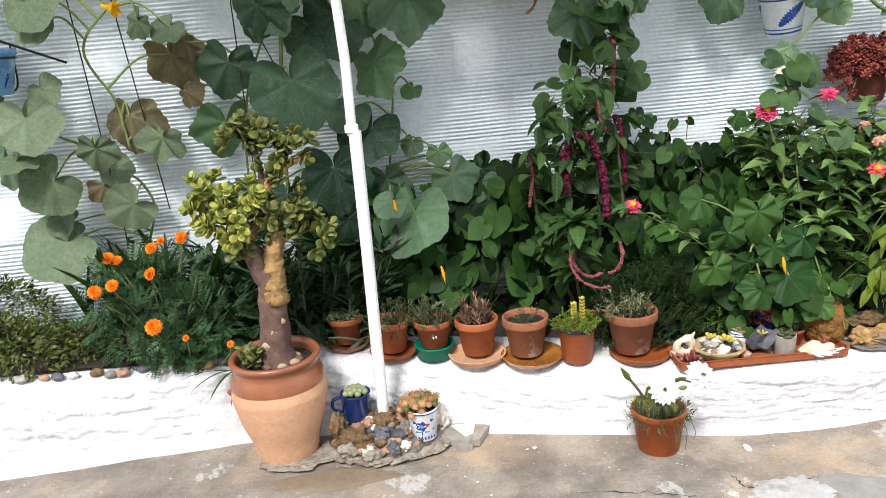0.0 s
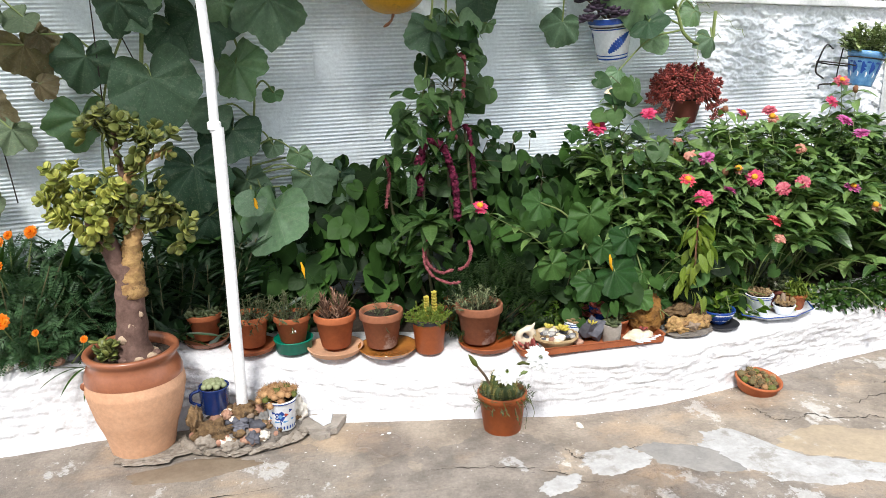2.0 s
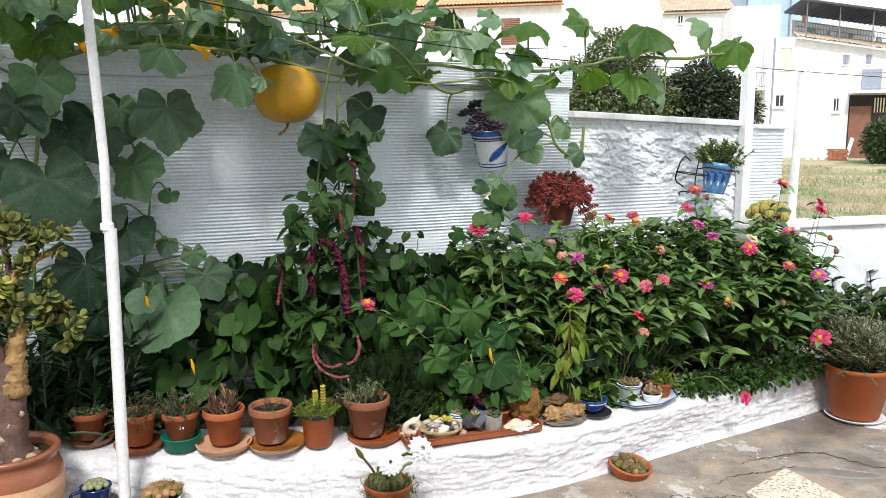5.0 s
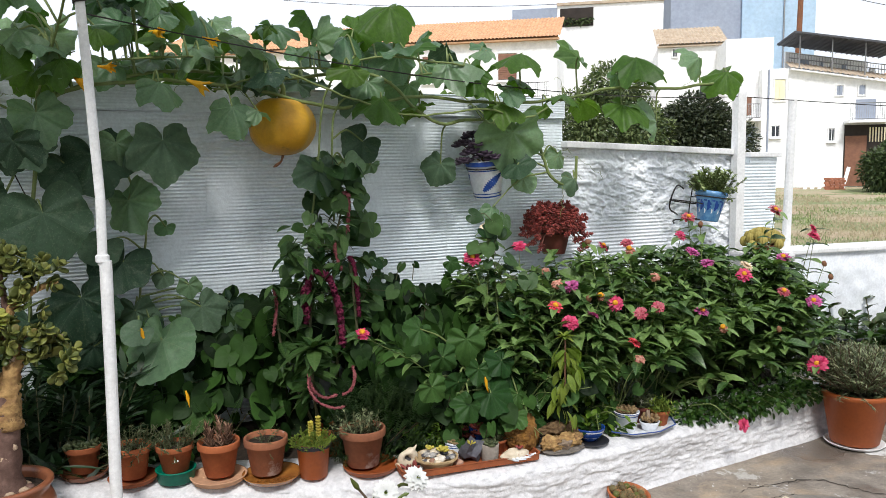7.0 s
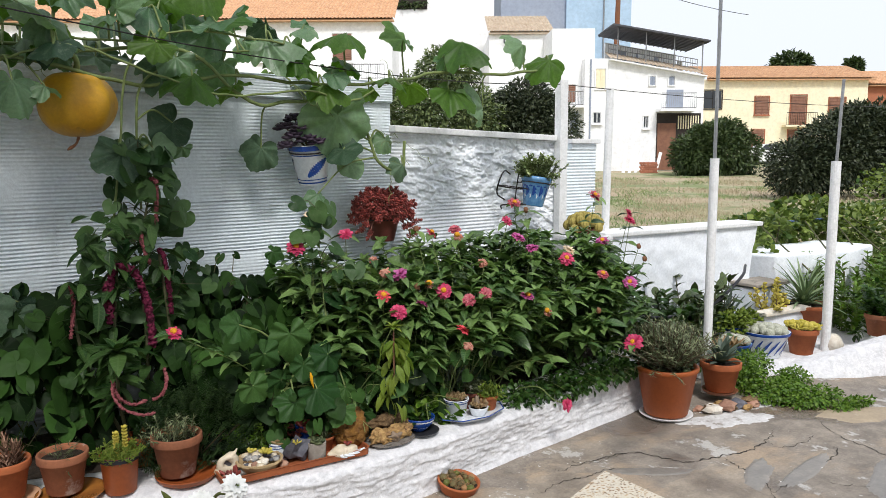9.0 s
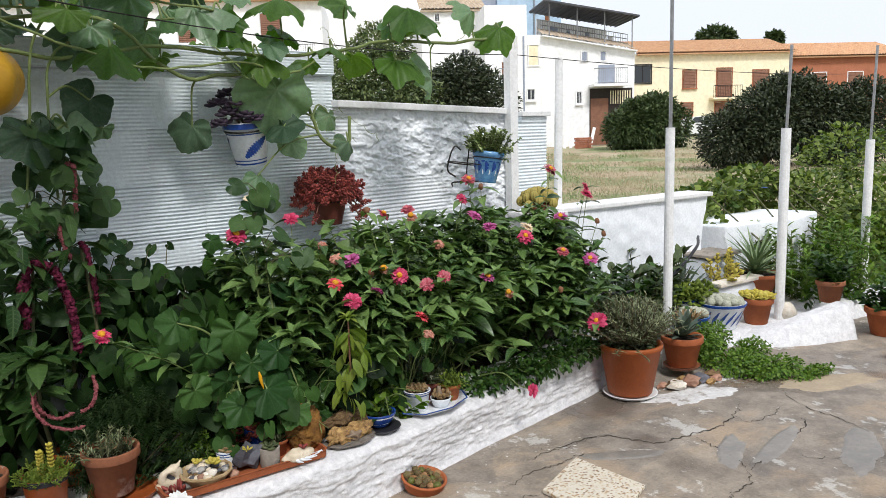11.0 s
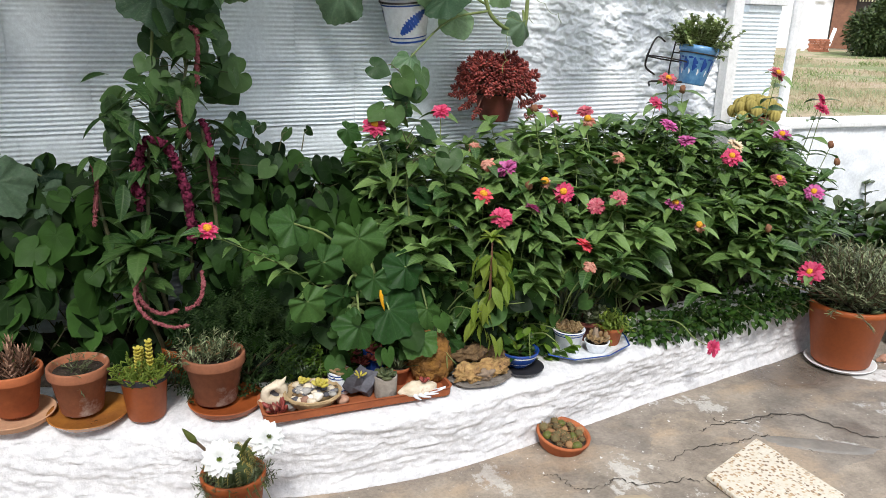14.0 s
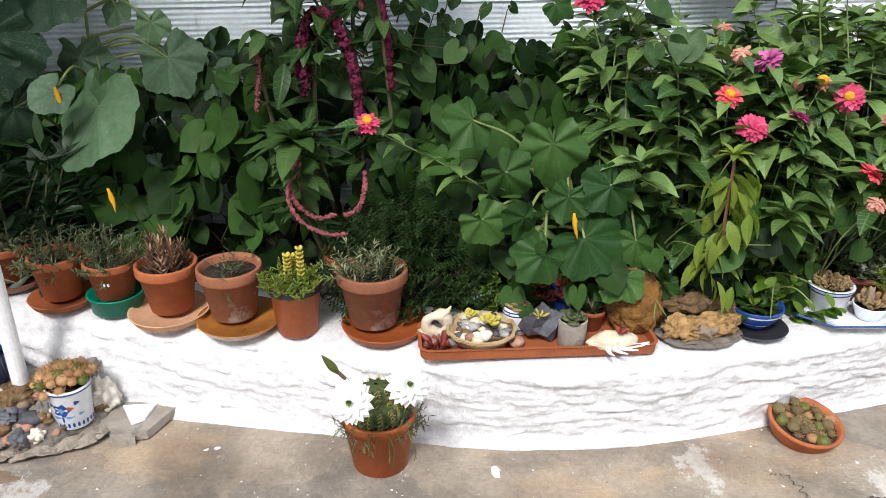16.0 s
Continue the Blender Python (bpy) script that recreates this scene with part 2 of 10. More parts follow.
    "cream_petal": leaf_mat("cream_petal", (0.80, 0.62, 0.42), (0.82, 0.68, 0.50), trans=0.2, rough=0.6, islands=True, tint=(1, 1, 1)),
    "flower_eye": surf("flower_eye", (0.72, 0.40, 0.02), (0.45, 0.14, 0.02), 160, 0.9, 0.6, 0.004),
    "seed_brown": surf("dry_seed_head", (0.16, 0.07, 0.04), (0.25, 0.12, 0.06), 90, 0.9, 0.6, 0.004),
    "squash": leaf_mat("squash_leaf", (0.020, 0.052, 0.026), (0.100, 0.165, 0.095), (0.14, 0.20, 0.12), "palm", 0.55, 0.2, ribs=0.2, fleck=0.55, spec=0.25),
    # lit tops, backlight and low shade are put into the next three leaf colours
    "squash_top": leaf_mat("bluish_lit_squash_leaf", (0.085, 0.180, 0.090), (0.20, 0.315, 0.170), (0.25, 0.36, 0.21), "palm", 0.38, 0.45, spec=0.5, fleck=0.75, ribs=0.3),
    "squash_lit": leaf_mat("backlit_squash_leaf", (0.05208, 0.1302, 0.0168), (0.1176, 0.2142, 0.0336), (0.1596, 0.2436, 0.0756), "palm", 0.42, 0.52, ribs=0.3, fleck=0.30),
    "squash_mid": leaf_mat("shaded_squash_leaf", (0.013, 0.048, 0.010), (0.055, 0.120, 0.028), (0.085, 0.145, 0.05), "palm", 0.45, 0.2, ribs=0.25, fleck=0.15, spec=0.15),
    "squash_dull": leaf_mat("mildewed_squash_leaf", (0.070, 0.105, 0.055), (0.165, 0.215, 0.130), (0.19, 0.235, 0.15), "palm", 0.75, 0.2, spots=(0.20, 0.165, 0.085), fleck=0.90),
    "squash_brown": leaf_mat("withered_squash_leaf", (0.135, 0.110, 0.060), (0.235, 0.180, 0.105), (0.26, 0.21, 0.13), "palm", 0.8, 0.3, spots=(0.085, 0.135, 0.070), ribs=0.3, fleck=0.8),
    # shade among the bed's leaves is put into heart; bean is its sunlit copy
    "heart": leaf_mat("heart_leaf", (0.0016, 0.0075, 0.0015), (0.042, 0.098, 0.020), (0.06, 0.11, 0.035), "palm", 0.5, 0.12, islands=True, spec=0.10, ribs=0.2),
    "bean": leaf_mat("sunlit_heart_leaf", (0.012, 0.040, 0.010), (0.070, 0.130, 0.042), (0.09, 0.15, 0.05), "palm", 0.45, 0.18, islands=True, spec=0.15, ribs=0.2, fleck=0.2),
    "zinnia": leaf_mat("zinnia_leaf", (0.020, 0.064, 0.012), (0.185, 0.290, 0.084), (0.18, 0.27, 0.10), "pinnate", 0.34, 0.22, islands=True, spec=0.4),
    "lime": leaf_mat("yellow_green_leaf", (0.1176, 0.1932, 0.021), (0.2268, 0.2856, 0.0378), (0.189, 0.252, 0.0756), "pinnate", 0.5, 0.3, islands=True),
    "marigold_leaf": leaf_mat("marigold_leaf", (0.0216, 0.0612, 0.0216), (0.0648, 0.1224, 0.0504), trans=0.15, islands=True),
    "thyme": leaf_mat("thyme_leaf", (0.00576, 0.01872, 0.00504), (0.0396, 0.0684, 0.02016), trans=0.1, islands=True),
    "cactus_tan": leaf_mat("tan_cactus_skin", (0.26, 0.13, 0.055), (0.42, 0.25, 0.12), trans=0.0, rough=0.85, spots=(0.13, 0.14, 0.04)),
    "cactus_brown": leaf_mat("brown_cactus_skin", (0.10, 0.075, 0.035), (0.17, 0.14, 0.06), trans=0.0, rough=0.85),
    "pale_yellow": leaf_mat("pale_yellow_flower", (0.50, 0.42, 0.06), (0.62, 0.52, 0.12), trans=0.2, rough=0.6, islands=True),
    "patch_white": surf("old_limewash_patch", (0.46, 0.45, 0.435), (0.36, 0.345, 0.325), 11, 0.9, 0.4, 0.004, (0.27, 0.25, 0.22), 0.54, 9, "World"),
    "damp": surf("damp_brown_concrete", (0.17, 0.125, 0.085), (0.22, 0.17, 0.12), 9, 0.6, 0.4, 0.004, (0.13, 0.095, 0.065), 0.6, 7, "World"),
    "rust_water": surf("rust_stained_clay", (0.42, 0.17, 0.035), (0.30, 0.11, 0.03), 9, 0.12, 0.05, 0.001, (0.16, 0.06, 0.02), 0.6, 12, spec=0.6),
    "puddle": surf("damp_grey_concrete", (0.19, 0.172, 0.152), (0.25, 0.225, 0.195), 9, 0.32, 0.25, 0.003, (0.27, 0.235, 0.20), 0.56, 9, "World", spec=0.5),
    "pale_cactus": surf("pale_spined_cactus", (0.30, 0.33, 0.24), (0.52, 0.50, 0.42), 160, 0.9, 1.0, 0.006, (0.16, 0.20, 0.11), 0.56, 90),
    "patch_lime": surf("splashed_limewash", (0.66, 0.65, 0.64), (0.48, 0.46, 0.44), 14, 0.9, 0.4, 0.004, (0.30, 0.27, 0.24), 0.53, 13, "World"),
    "patch_grey": surf("grey_cement_patch", (0.235, 0.222, 0.205), (0.30, 0.28, 0.255), 9, 0.8, 0.4, 0.004, (0.36, 0.34, 0.32), 0.66, 7, "World"),
    "patch_ochre": surf("ochre_cement_patch", (0.40, 0.32, 0.22), (0.33, 0.265, 0.19), 7, 0.85, 0.4, 0.004, (0.46, 0.43, 0.38), 0.60, 5, "World"),
    "amaranth": leaf_mat("amaranth_leaf", (0.009, 0.034, 0.007), (0.055, 0.105, 0.028), (0.09, 0.14, 0.05), "pinnate", 0.42, 0.18, islands=True, spec=0.15),
    "fern": leaf_mat("fine_dark_leaf", (0.005544, 0.02182, 0.006336), (0.0198, 0.05148, 0.0139), trans=0.15, islands=True),
    "herb": leaf_mat("herb_leaf", (0.0144, 0.04896, 0.0072), (0.0504, 0.108, 0.01728), trans=0.2, islands=True),
    "bright_herb": leaf_mat("bright_herb_leaf", (0.0588, 0.1386, 0.01176), (0.1554, 0.252, 0.0336), trans=0.3, islands=True),
    "bush_bright": leaf_mat("bright_bush_leaf", (0.12, 0.18, 0.065), (0.36, 0.42, 0.20), trans=0.2, islands=True),
    "moss": leaf_mat("mossy_leaf", (0.045, 0.068, 0.014), (0.125, 0.140, 0.032), trans=0.15, islands=True),
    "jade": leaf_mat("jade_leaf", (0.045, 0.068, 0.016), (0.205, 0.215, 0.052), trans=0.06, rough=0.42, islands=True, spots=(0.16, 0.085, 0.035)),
    # left clumps' sunlight is put into this brighter, yellower copy of the jade colour
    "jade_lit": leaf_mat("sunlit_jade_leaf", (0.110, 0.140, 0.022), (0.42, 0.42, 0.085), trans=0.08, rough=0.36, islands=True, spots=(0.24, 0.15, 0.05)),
    "olive": leaf_mat("grey_green_leaf", (0.060, 0.085, 0.038), (0.29, 0.32, 0.175), trans=0.12, islands=True),
    "agave": leaf_mat("agave_leaf", (0.0576, 0.0864, 0.06336), (0.1152, 0.144, 0.1094), trans=0.05, islands=True),
    "yucca": leaf_mat("yucca_blade", (0.10, 0.16, 0.075), (0.24, 0.31, 0.16), trans=0.1, islands=True),
    "succ_green": leaf_mat("succulent_leaf", (0.0432, 0.06336, 0.0252), (0.1188, 0.1332, 0.0612), trans=0.05, islands=True),
    "succ_brown": leaf_mat("tan_succulent_leaf", (0.224, 0.136, 0.064), (0.336, 0.24, 0.12), trans=0.05, islands=True),
    "succ_red": leaf_mat("red_succulent_leaf", (0.090, 0.017, 0.016), (0.38, 0.080, 0.062), trans=0.05, islands=True),
    "succ_purple": leaf_mat("purple_succulent_leaf", (0.0315, 0.0225, 0.036), (0.081, 0.054, 0.081), trans=0.03, islands=True),
    "cactus": leaf_mat("cactus_skin", (0.033, 0.055, 0.0165), (0.077, 0.099, 0.033), trans=0.0, rough=0.6, islands=True),
    "gold_cactus": leaf_mat("golden_cactus_spines", (0.26, 0.21, 0.05), (0.40, 0.33, 0.10), trans=0.0, rough=0.8, islands=True),
    "dark_wood_leaf": leaf_mat("orchard_leaf", (0.016, 0.028, 0.014), (0.075, 0.090, 0.046), trans=0.12, islands=True),
    "bush_leaf": leaf_mat("bush_leaf", (0.026, 0.052, 0.018), (0.095, 0.130, 0.045), trans=0.15, islands=True),
    "vine_lit": leaf_mat("sunny_vine_leaf", (0.040, 0.085, 0.016), (0.22, 0.280, 0.060), trans=0.3, islands=True),
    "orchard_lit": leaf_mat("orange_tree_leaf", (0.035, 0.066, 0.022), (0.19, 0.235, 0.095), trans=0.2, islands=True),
    "twig": surf("twig", (0.16, 0.11, 0.07), (0.10, 0.07, 0.05), 20, 0.85, 0.4, 0.003),
    "straw": surf("straw", (0.50, 0.43, 0.29), (0.36, 0.31, 0.19), 3, 0.9, 0.2, 0.003),
    "wicker": surf("wicker", (0.45, 0.33, 0.18), (0.33, 0.23, 0.12), 30, 0.8, 0.5, 0.003),
    # far things
    "far_white": surf("far_whitewash", (0.92, 0.92, 0.92), (0.88, 0.88, 0.88), 0.6, 0.9, 0.2, 0.02, (0.80, 0.80, 0.79), 0.7, 0.3, fine=4),
    "far_yellow": surf("cream_render", (0.92, 0.84, 0.62), (0.89, 0.79, 0.56), 0.6, 0.9, 0.2, 0.02, fine=4),
    "far_red": surf("brick_red_render", (0.42, 0.16, 0.09), (0.36, 0.14, 0.08), 0.6, 0.9, 0.2, 0.02, fine=4),
    "far_grey": surf("blue_grey_render", (0.34, 0.38, 0.46), (0.30, 0.34, 0.42), 0.5, 0.9, 0.1, 0.02, fine=3),
    "far_blue": surf("pale_blue_render", (0.38, 0.52, 0.66), (0.44, 0.58, 0.72), 0.5, 0.9, 0.1, 0.02, fine=3),
    "roof_tile": surf("orange_roof_tile", (0.62, 0.38, 0.22), (0.46, 0.26, 0.15), 3, 0.9, 0.5, 0.03, vary=0.15, fine=9),
    "roof_old": surf("old_roof_tile", (0.62, 0.52, 0.40), (0.44, 0.34, 0.25), 3, 0.9, 0.5, 0.03, vary=0.15, fine=9),
    "shutter": surf("brown_shutter", (0.27, 0.13, 0.08), (0.21, 0.10, 0.065), 4, 0.6, 0.1, 0.01, fine=12),
    # shade inside openings, painted as one flat dark colour
    "painted_void": surf("flat_dark_interior", (0.03, 0.025, 0.022), (0.05, 0.04, 0.035), 2, 0.9, 0.1, 0.01),
    "corrugate": surf("dark_sheet", (0.06, 0.065, 0.075), (0.09, 0.09, 0.10), 3, 0.6, 0.2, 0.01),
    "rust": surf("rusty_pole", (0.24, 0.10, 0.045), (0.16, 0.07, 0.04), 6, 0.8, 0.3, 0.01),
    "brick_far": surf("loose_brick", (0.42, 0.17, 0.10), (0.34, 0.13, 0.08), 8, 0.9, 0.3, 0.01, vary=0.2),
}


def glass_pane():
    m, t, b = node_mat("window_glass")
    b.inputs["Base Color"].default_value = (0.03, 0.035, 0.04, 1)
    b.inputs["Roughness"].default_value = 0.08
    return m


M["glass"] = glass_pane()


def concrete_floor():
    """Old worn concrete: grey, with ochre patches, remnants of limewash, damp smooth places."""
    m, t, b = node_mat("worn_concrete")
    big = noise_tex(t, 1.3, 6, 0.62, "World")
    mid = noise_tex(t, 5.5, 6, 0.68, "World")
    fine = noise_tex(t, 70, 4, 0.75, "World")
    col = mix(t, ramp(t, mid, [(0.38, 0), (0.62, 1)]), (0.195, 0.166, 0.136), (0.330, 0.282, 0.230))
    col = mix(t, ramp(t, noise_tex(t, 2.1, 5, 0.6, "World", (1, 1.4, 1)), [(0.52, 0), (0.64, 0.8)]), col, (0.39, 0.295, 0.205))
    col = mix(t, ramp(t, noise_tex(t, 2.7, 9, 0.74, "World", (1.3, 1, 2)), [(0.585, 0), (0.61, 0.85)]), col, (0.50, 0.48, 0.45))
    vor = t.nodes.new("ShaderNodeTexVoronoi")
    vor.inputs["Scale"].default_value = 1.7
    warp = t.nodes.new("ShaderNodeVectorMath")
    warp.operation = "MULTIPLY_ADD"
    wn = t.nodes.new("ShaderNodeTexNoise")
    wn.inputs["Scale"].default_value, wn.inputs["Detail"].default_value = 3.5, 5
    t.links.new(t.nodes.new("ShaderNodeNewGeometry").outputs["Position"], wn.inputs["Vector"])
    warp.inputs[1].default_value = (0.55, 0.55, 0.0)
    t.links.new(wn.outputs["Color"], warp.inputs[0])
    t.links.new(t.nodes.new("ShaderNodeNewGeometry").outputs["Position"], warp.inputs[2])
    t.links.new(warp.outputs[0], vor.inputs["Vector"])
    col = mix(t, 0.42, col, mix(t, 1.0, col, ramp(t, vor.outputs["Color"], [(0.15, (0.68, 0.68, 0.72)), (0.45, (1.0, 0.98, 0.95)), (0.8, (1.32, 1.24, 1.12))]), "MULTIPLY"))
    wet = ramp(t, noise_tex(t, 1.1, 4, 0.5, "World", (1, 1, 3)), [(0.53, 0), (0.60, 1)])
    col = mix(t, wet, col, mix(t, 1.0, col, (0.66, 0.63, 0.62), "MULTIPLY"))
    col = mix(t, 0.55, col, mix(t, 1.0, col, ramp(t, fine, [(0.25, 0.5), (0.75, 1.3)]), "MULTIPLY"))
    col = mix(t, ramp(t, noise_tex(t, 55, 3, 0.6, "World"), [(0.69, 0), (0.72, 0.7)]), col, (0.48, 0.46, 0.43))
    col = mix(t, ramp(t, noise_tex(t, 38, 4, 0.7, "World"), [(0.30, 0.75), (0.335, 0)]), col, (0.10, 0.09, 0.08))
    t.links.new(col, b.inputs["Base Color"])
    t.links.new(ramp(t, wet, [(0, 0.75), (1, 0.26)]), b.inputs["Roughness"])
    add_bump(t, b, mix(t, 0.35, mix(t, 0.5, mid, noise_tex(t, 19, 6, 0.75, "World")), fine), 1.0, 0.011)
    return m


def terrazzo():
    m, t, b = node_mat("speckled_terrazzo")
    v = t.nodes.new("ShaderNodeTexVoronoi")
    v.inputs["Scale"].default_value = 88
    t.links.new(t.nodes.new("ShaderNodeTexCoord").outputs["Object"], v.inputs["Vector"])
    sep = t.nodes.new("ShaderNodeSeparateColor")
    t.links.new(v.outputs["Color"], sep.inputs[0])
    chip = ramp(t, sep.outputs[0], [(0.0, (0.13, 0.08, 0.045)), (0.22, (0.30, 0.17, 0.075)), (0.36, (0.44, 0.30, 0.16)), (0.5, (0.54, 0.45, 0.32)), (0.75, (0.64, 0.59, 0.50))])
    col = mix(t, ramp(t, v.outputs["Distance"], [(0.40, 0), (0.62, 1)]), chip, (0.60, 0.545, 0.45))
    col = mix(t, ramp(t, noise_tex(t, 9, 5), [(0.5, 0), (0.7, 0.4)]), col, (0.60, 0.52, 0.40))
    t.links.new(col, b.inputs["Base Color"])
    b.inputs["Roughness"].default_value = 0.6
    return m


def field_ground():
    """Waste ground: dry grass, bare earth and green patches."""
    m, t, b = node_mat("waste_ground")
    col = mix(t, ramp(t, noise_tex(t, 0.35, 6, 0.65, "World"), [(0.42, 0), (0.56, 1)]), (0.47, 0.36, 0.25), (0.36, 0.34, 0.20))
    col = mix(t, ramp(t, noise_tex(t, 0.22, 5, 0.65, "World"), [(0.50, 0), (0.57, 0.8)]), col, (0.17, 0.23, 0.08))
    col = mix(t, ramp(t, noise_tex(t, 1.4, 6, 0.7, "World"), [(0.55, 0), (0.66, 0.75)]), col, (0.56, 0.47, 0.35))
    col = mix(t, 0.6, col, mix(t, 1.0, col, ramp(t, noise_tex(t, 9, 5, 0.8, "World"), [(0.3, 0.5), (0.7, 1.4)]), "MULTIPLY"))
    t.links.new(col, b.inputs["Base Color"])
    b.inputs["Roughness"].default_value = 0.95
    add_bump(t, b, noise_tex(t, 12, 5, 0.8, "World"), 1.0, 0.05)
    return m


M["floor"], M["terrazzo"], M["field"] = concrete_floor(), terrazzo(), field_ground()
M["crack"] = surf("crack_dirt", (0.035, 0.03, 0.025), (0.07, 0.06, 0.05), 40, 0.95, 0.5, 0.003)
M["chip"] = surf("lime_chips", (0.72, 0.71, 0.69), (0.62, 0.60, 0.57), 30, 0.9, 0.2, 0.002)


# ---- building helpers ----
def link_mesh(name, verts, faces, mat, parent=None, label="", loc=(0, 0, 0), smooth=False, uv=None, mats=None, mat_index=None):
    me = bpy.data.meshes.new(name)
    me.from_pydata([tuple(v) for v in verts] if not isinstance(verts, np.ndarray) else verts.tolist(), [], faces.tolist() if isinstance(faces, np.ndarray) else faces)
    for k in (mats or [mat]):
        me.materials.append(M[k])
    if mat_index is not None:
        me.polygons.foreach_set("material_index", np.asarray(mat_index, dtype=np.int32))
    if uv is not None:
        lay = me.uv_layers.new(name="leaf")
        idx = np.empty(len(me.loops), dtype=np.int32)
        me.loops.foreach_get("vertex_index", idx)
        lay.data.foreach_set("uv", np.asarray(uv, dtype=np.float32)[idx].ravel())
    if smooth:
        me.polygons.foreach_set("use_smooth", np.ones(len(me.polygons), dtype=bool))
    me.update()
    ob = new(name, me)
    ob.location = loc
    if parent is not None:
        ob.parent = parent
    if label:
        tagged(ob, label)
    return ob


def part(name, bm, mat, parent=None, label="", loc=(0, 0, 0), smooth=False):
    """One bmesh as one mesh object under a thing or a part."""
    me = bpy.data.meshes.new(name)
    bm.to_mesh(me)
    bm.free()
    me.materials.append(M[mat])
    if smooth:
        me.polygons.foreach_set("use_smooth", np.ones(len(me.polygons), dtype=bool))
    ob = new(name, me)
    ob.location = loc
    if parent is not None:
        ob.parent = parent
    if label:
        tagged(ob, label)
    return ob


def thing(name, label, category, loc=(0, 0, 0), group="", kind="", turn=0.0):
    ob = new(name)
    ob.empty_display_size = 0.1
    ob.location = loc
    ob.rotation_euler = (0, 0, radians(turn))
    return tagged(ob, label, category, group, kind)


def box_bm(x0, x1, y0, y1, z0, z1, bevel=0.0, segs=2):
    bm = bmesh.new()
    bmesh.ops.create_cube(bm, size=1)
    for v in bm.verts:
        v.co = Vector((x0 + (v.co.x + 0.5) * (x1 - x0), y0 + (v.co.y + 0.5) * (y1 - y0), z0 + (v.co.z + 0.5) * (z1 - z0)))
    if bevel:
        bmesh.ops.bevel(bm, geom=bm.edges[:], offset=bevel, segments=segs, affect="EDGES", profile=0.6)
    return bm


def lathe(profile, seg=32, wob=0.0, seed=0.0):
    """Turned shape: rings of (radius, z); the first and the last are closed when their radius is nil."""
    verts, faces, rings = [], [], []
    for r, z in profile:
        if r < 1e-5:
            rings.append([len(verts)])
            verts.append((0, 0, z))
        else:
            rings.append(list(range(len(verts), len(verts) + seg)))
            for k in range(seg):
                a = 2 * math.pi * k / seg
                q = r * (1 + wob * noise.noise((math.cos(a) * 1.5 + seed, math.sin(a) * 1.5, z * 9)))
                verts.append((q * math.cos(a), q * math.sin(a), z))
    for a, b in zip(rings, rings[1:]):
        for k in range(seg):
            p, q = a[k % len(a)], a[(k + 1) % len(a)]
            s, u = b[(k + 1) % len(b)], b[k % len(b)]
            f = [p, q, s, u]
            f = [i for n, i in enumerate(f) if i not in f[:n]]
            if len(f) > 2:
                faces.append(f)
    return verts, faces


def tube(points, radii, seg=8, cap=True):
    """A round rod along points."""
    pts = [Vector(p) for p in points]
    if isinstance(radii, (int, float)):
        radii = [radii] * len(pts)
    verts, faces = [], []
    prev = None
    for k, p in enumerate(pts):
        d = (pts[min(k + 1, len(pts) - 1)] - pts[max(k - 1, 0)])
        d = d.normalized() if d.length > 1e-9 else Vector((0, 0, 1))
        side = prev - d * prev.dot(d) if prev is not None else d.orthogonal()
        side = side.normalized() if side.length > 1e-6 else d.orthogonal().normalized()
        prev = side
        up = d.cross(side)
        for n in range(seg):
            a = 2 * math.pi * n / seg
            verts.append(p + (side * math.cos(a) + up * math.sin(a)) * radii[k])
    for k in range(len(pts) - 1):
        for n in range(seg):
            faces.append([k * seg + n, k * seg + (n + 1) % seg, (k + 1) * seg + (n + 1) % seg, (k + 1) * seg + n])
    if cap:
        faces.append(list(range(seg))[::-1])
        faces.append([(len(pts) - 1) * seg + n for n in range(seg)])
    return verts, faces


def bend(points, steps=6):
    """A smooth line through points (Catmull-Rom)."""
    p = [Vector(q) for q in points]
    p = [p[0] * 2 - p[1]] + p + [p[-1] * 2 - p[-2]]
    out = []
    for k in range(1, len(p) - 2):
        for s in range(steps):
            t = s / steps
            a, b, c, d = p[k - 1], p[k], p[k + 1], p[k + 2]
            out.append(0.5 * ((2 * b) + (c - a) * t + (2 * a - 5 * b + 4 * c - d) * t * t + (3 * b - a - 3 * c + d) * t ** 3))
    out.append(p[-2])
    return out


def joined(*meshes):
    verts, faces = [], []
    for v, f in meshes:
        n = len(verts)
        verts += [tuple(q) for q in v]
        faces += [[i + n for i in g] for g in f]
    return verts, faces


def pebble(r, sx=1.0, sy=1.0, sz=0.7, rough=0.25, seed=0.0, sub=2, f=1.6):
    bm = bmesh.new()
    bmesh.ops.create_icosphere(bm, subdivisions=sub, radius=1)
    for v in bm.verts:
        n = v.co.normalized()
        d = 1 + rough * noise.noise(n * f + Vector((seed, seed * 1.7, 3))) + rough * 0.5 * noise.noise(n * f * 2.3 + Vector((seed, 5, seed)))
        v.co = Vector((n.x * r * sx * d, n.y * r * sy * d, n.z * r * sz * d))
    return bm


def lump(n, a, b):
    """A steep-sided lump of thrown plaster."""
    q = min(1.0, max(0.0, (n - a) / (b - a)))
    return q * q * (3 - 2 * q)


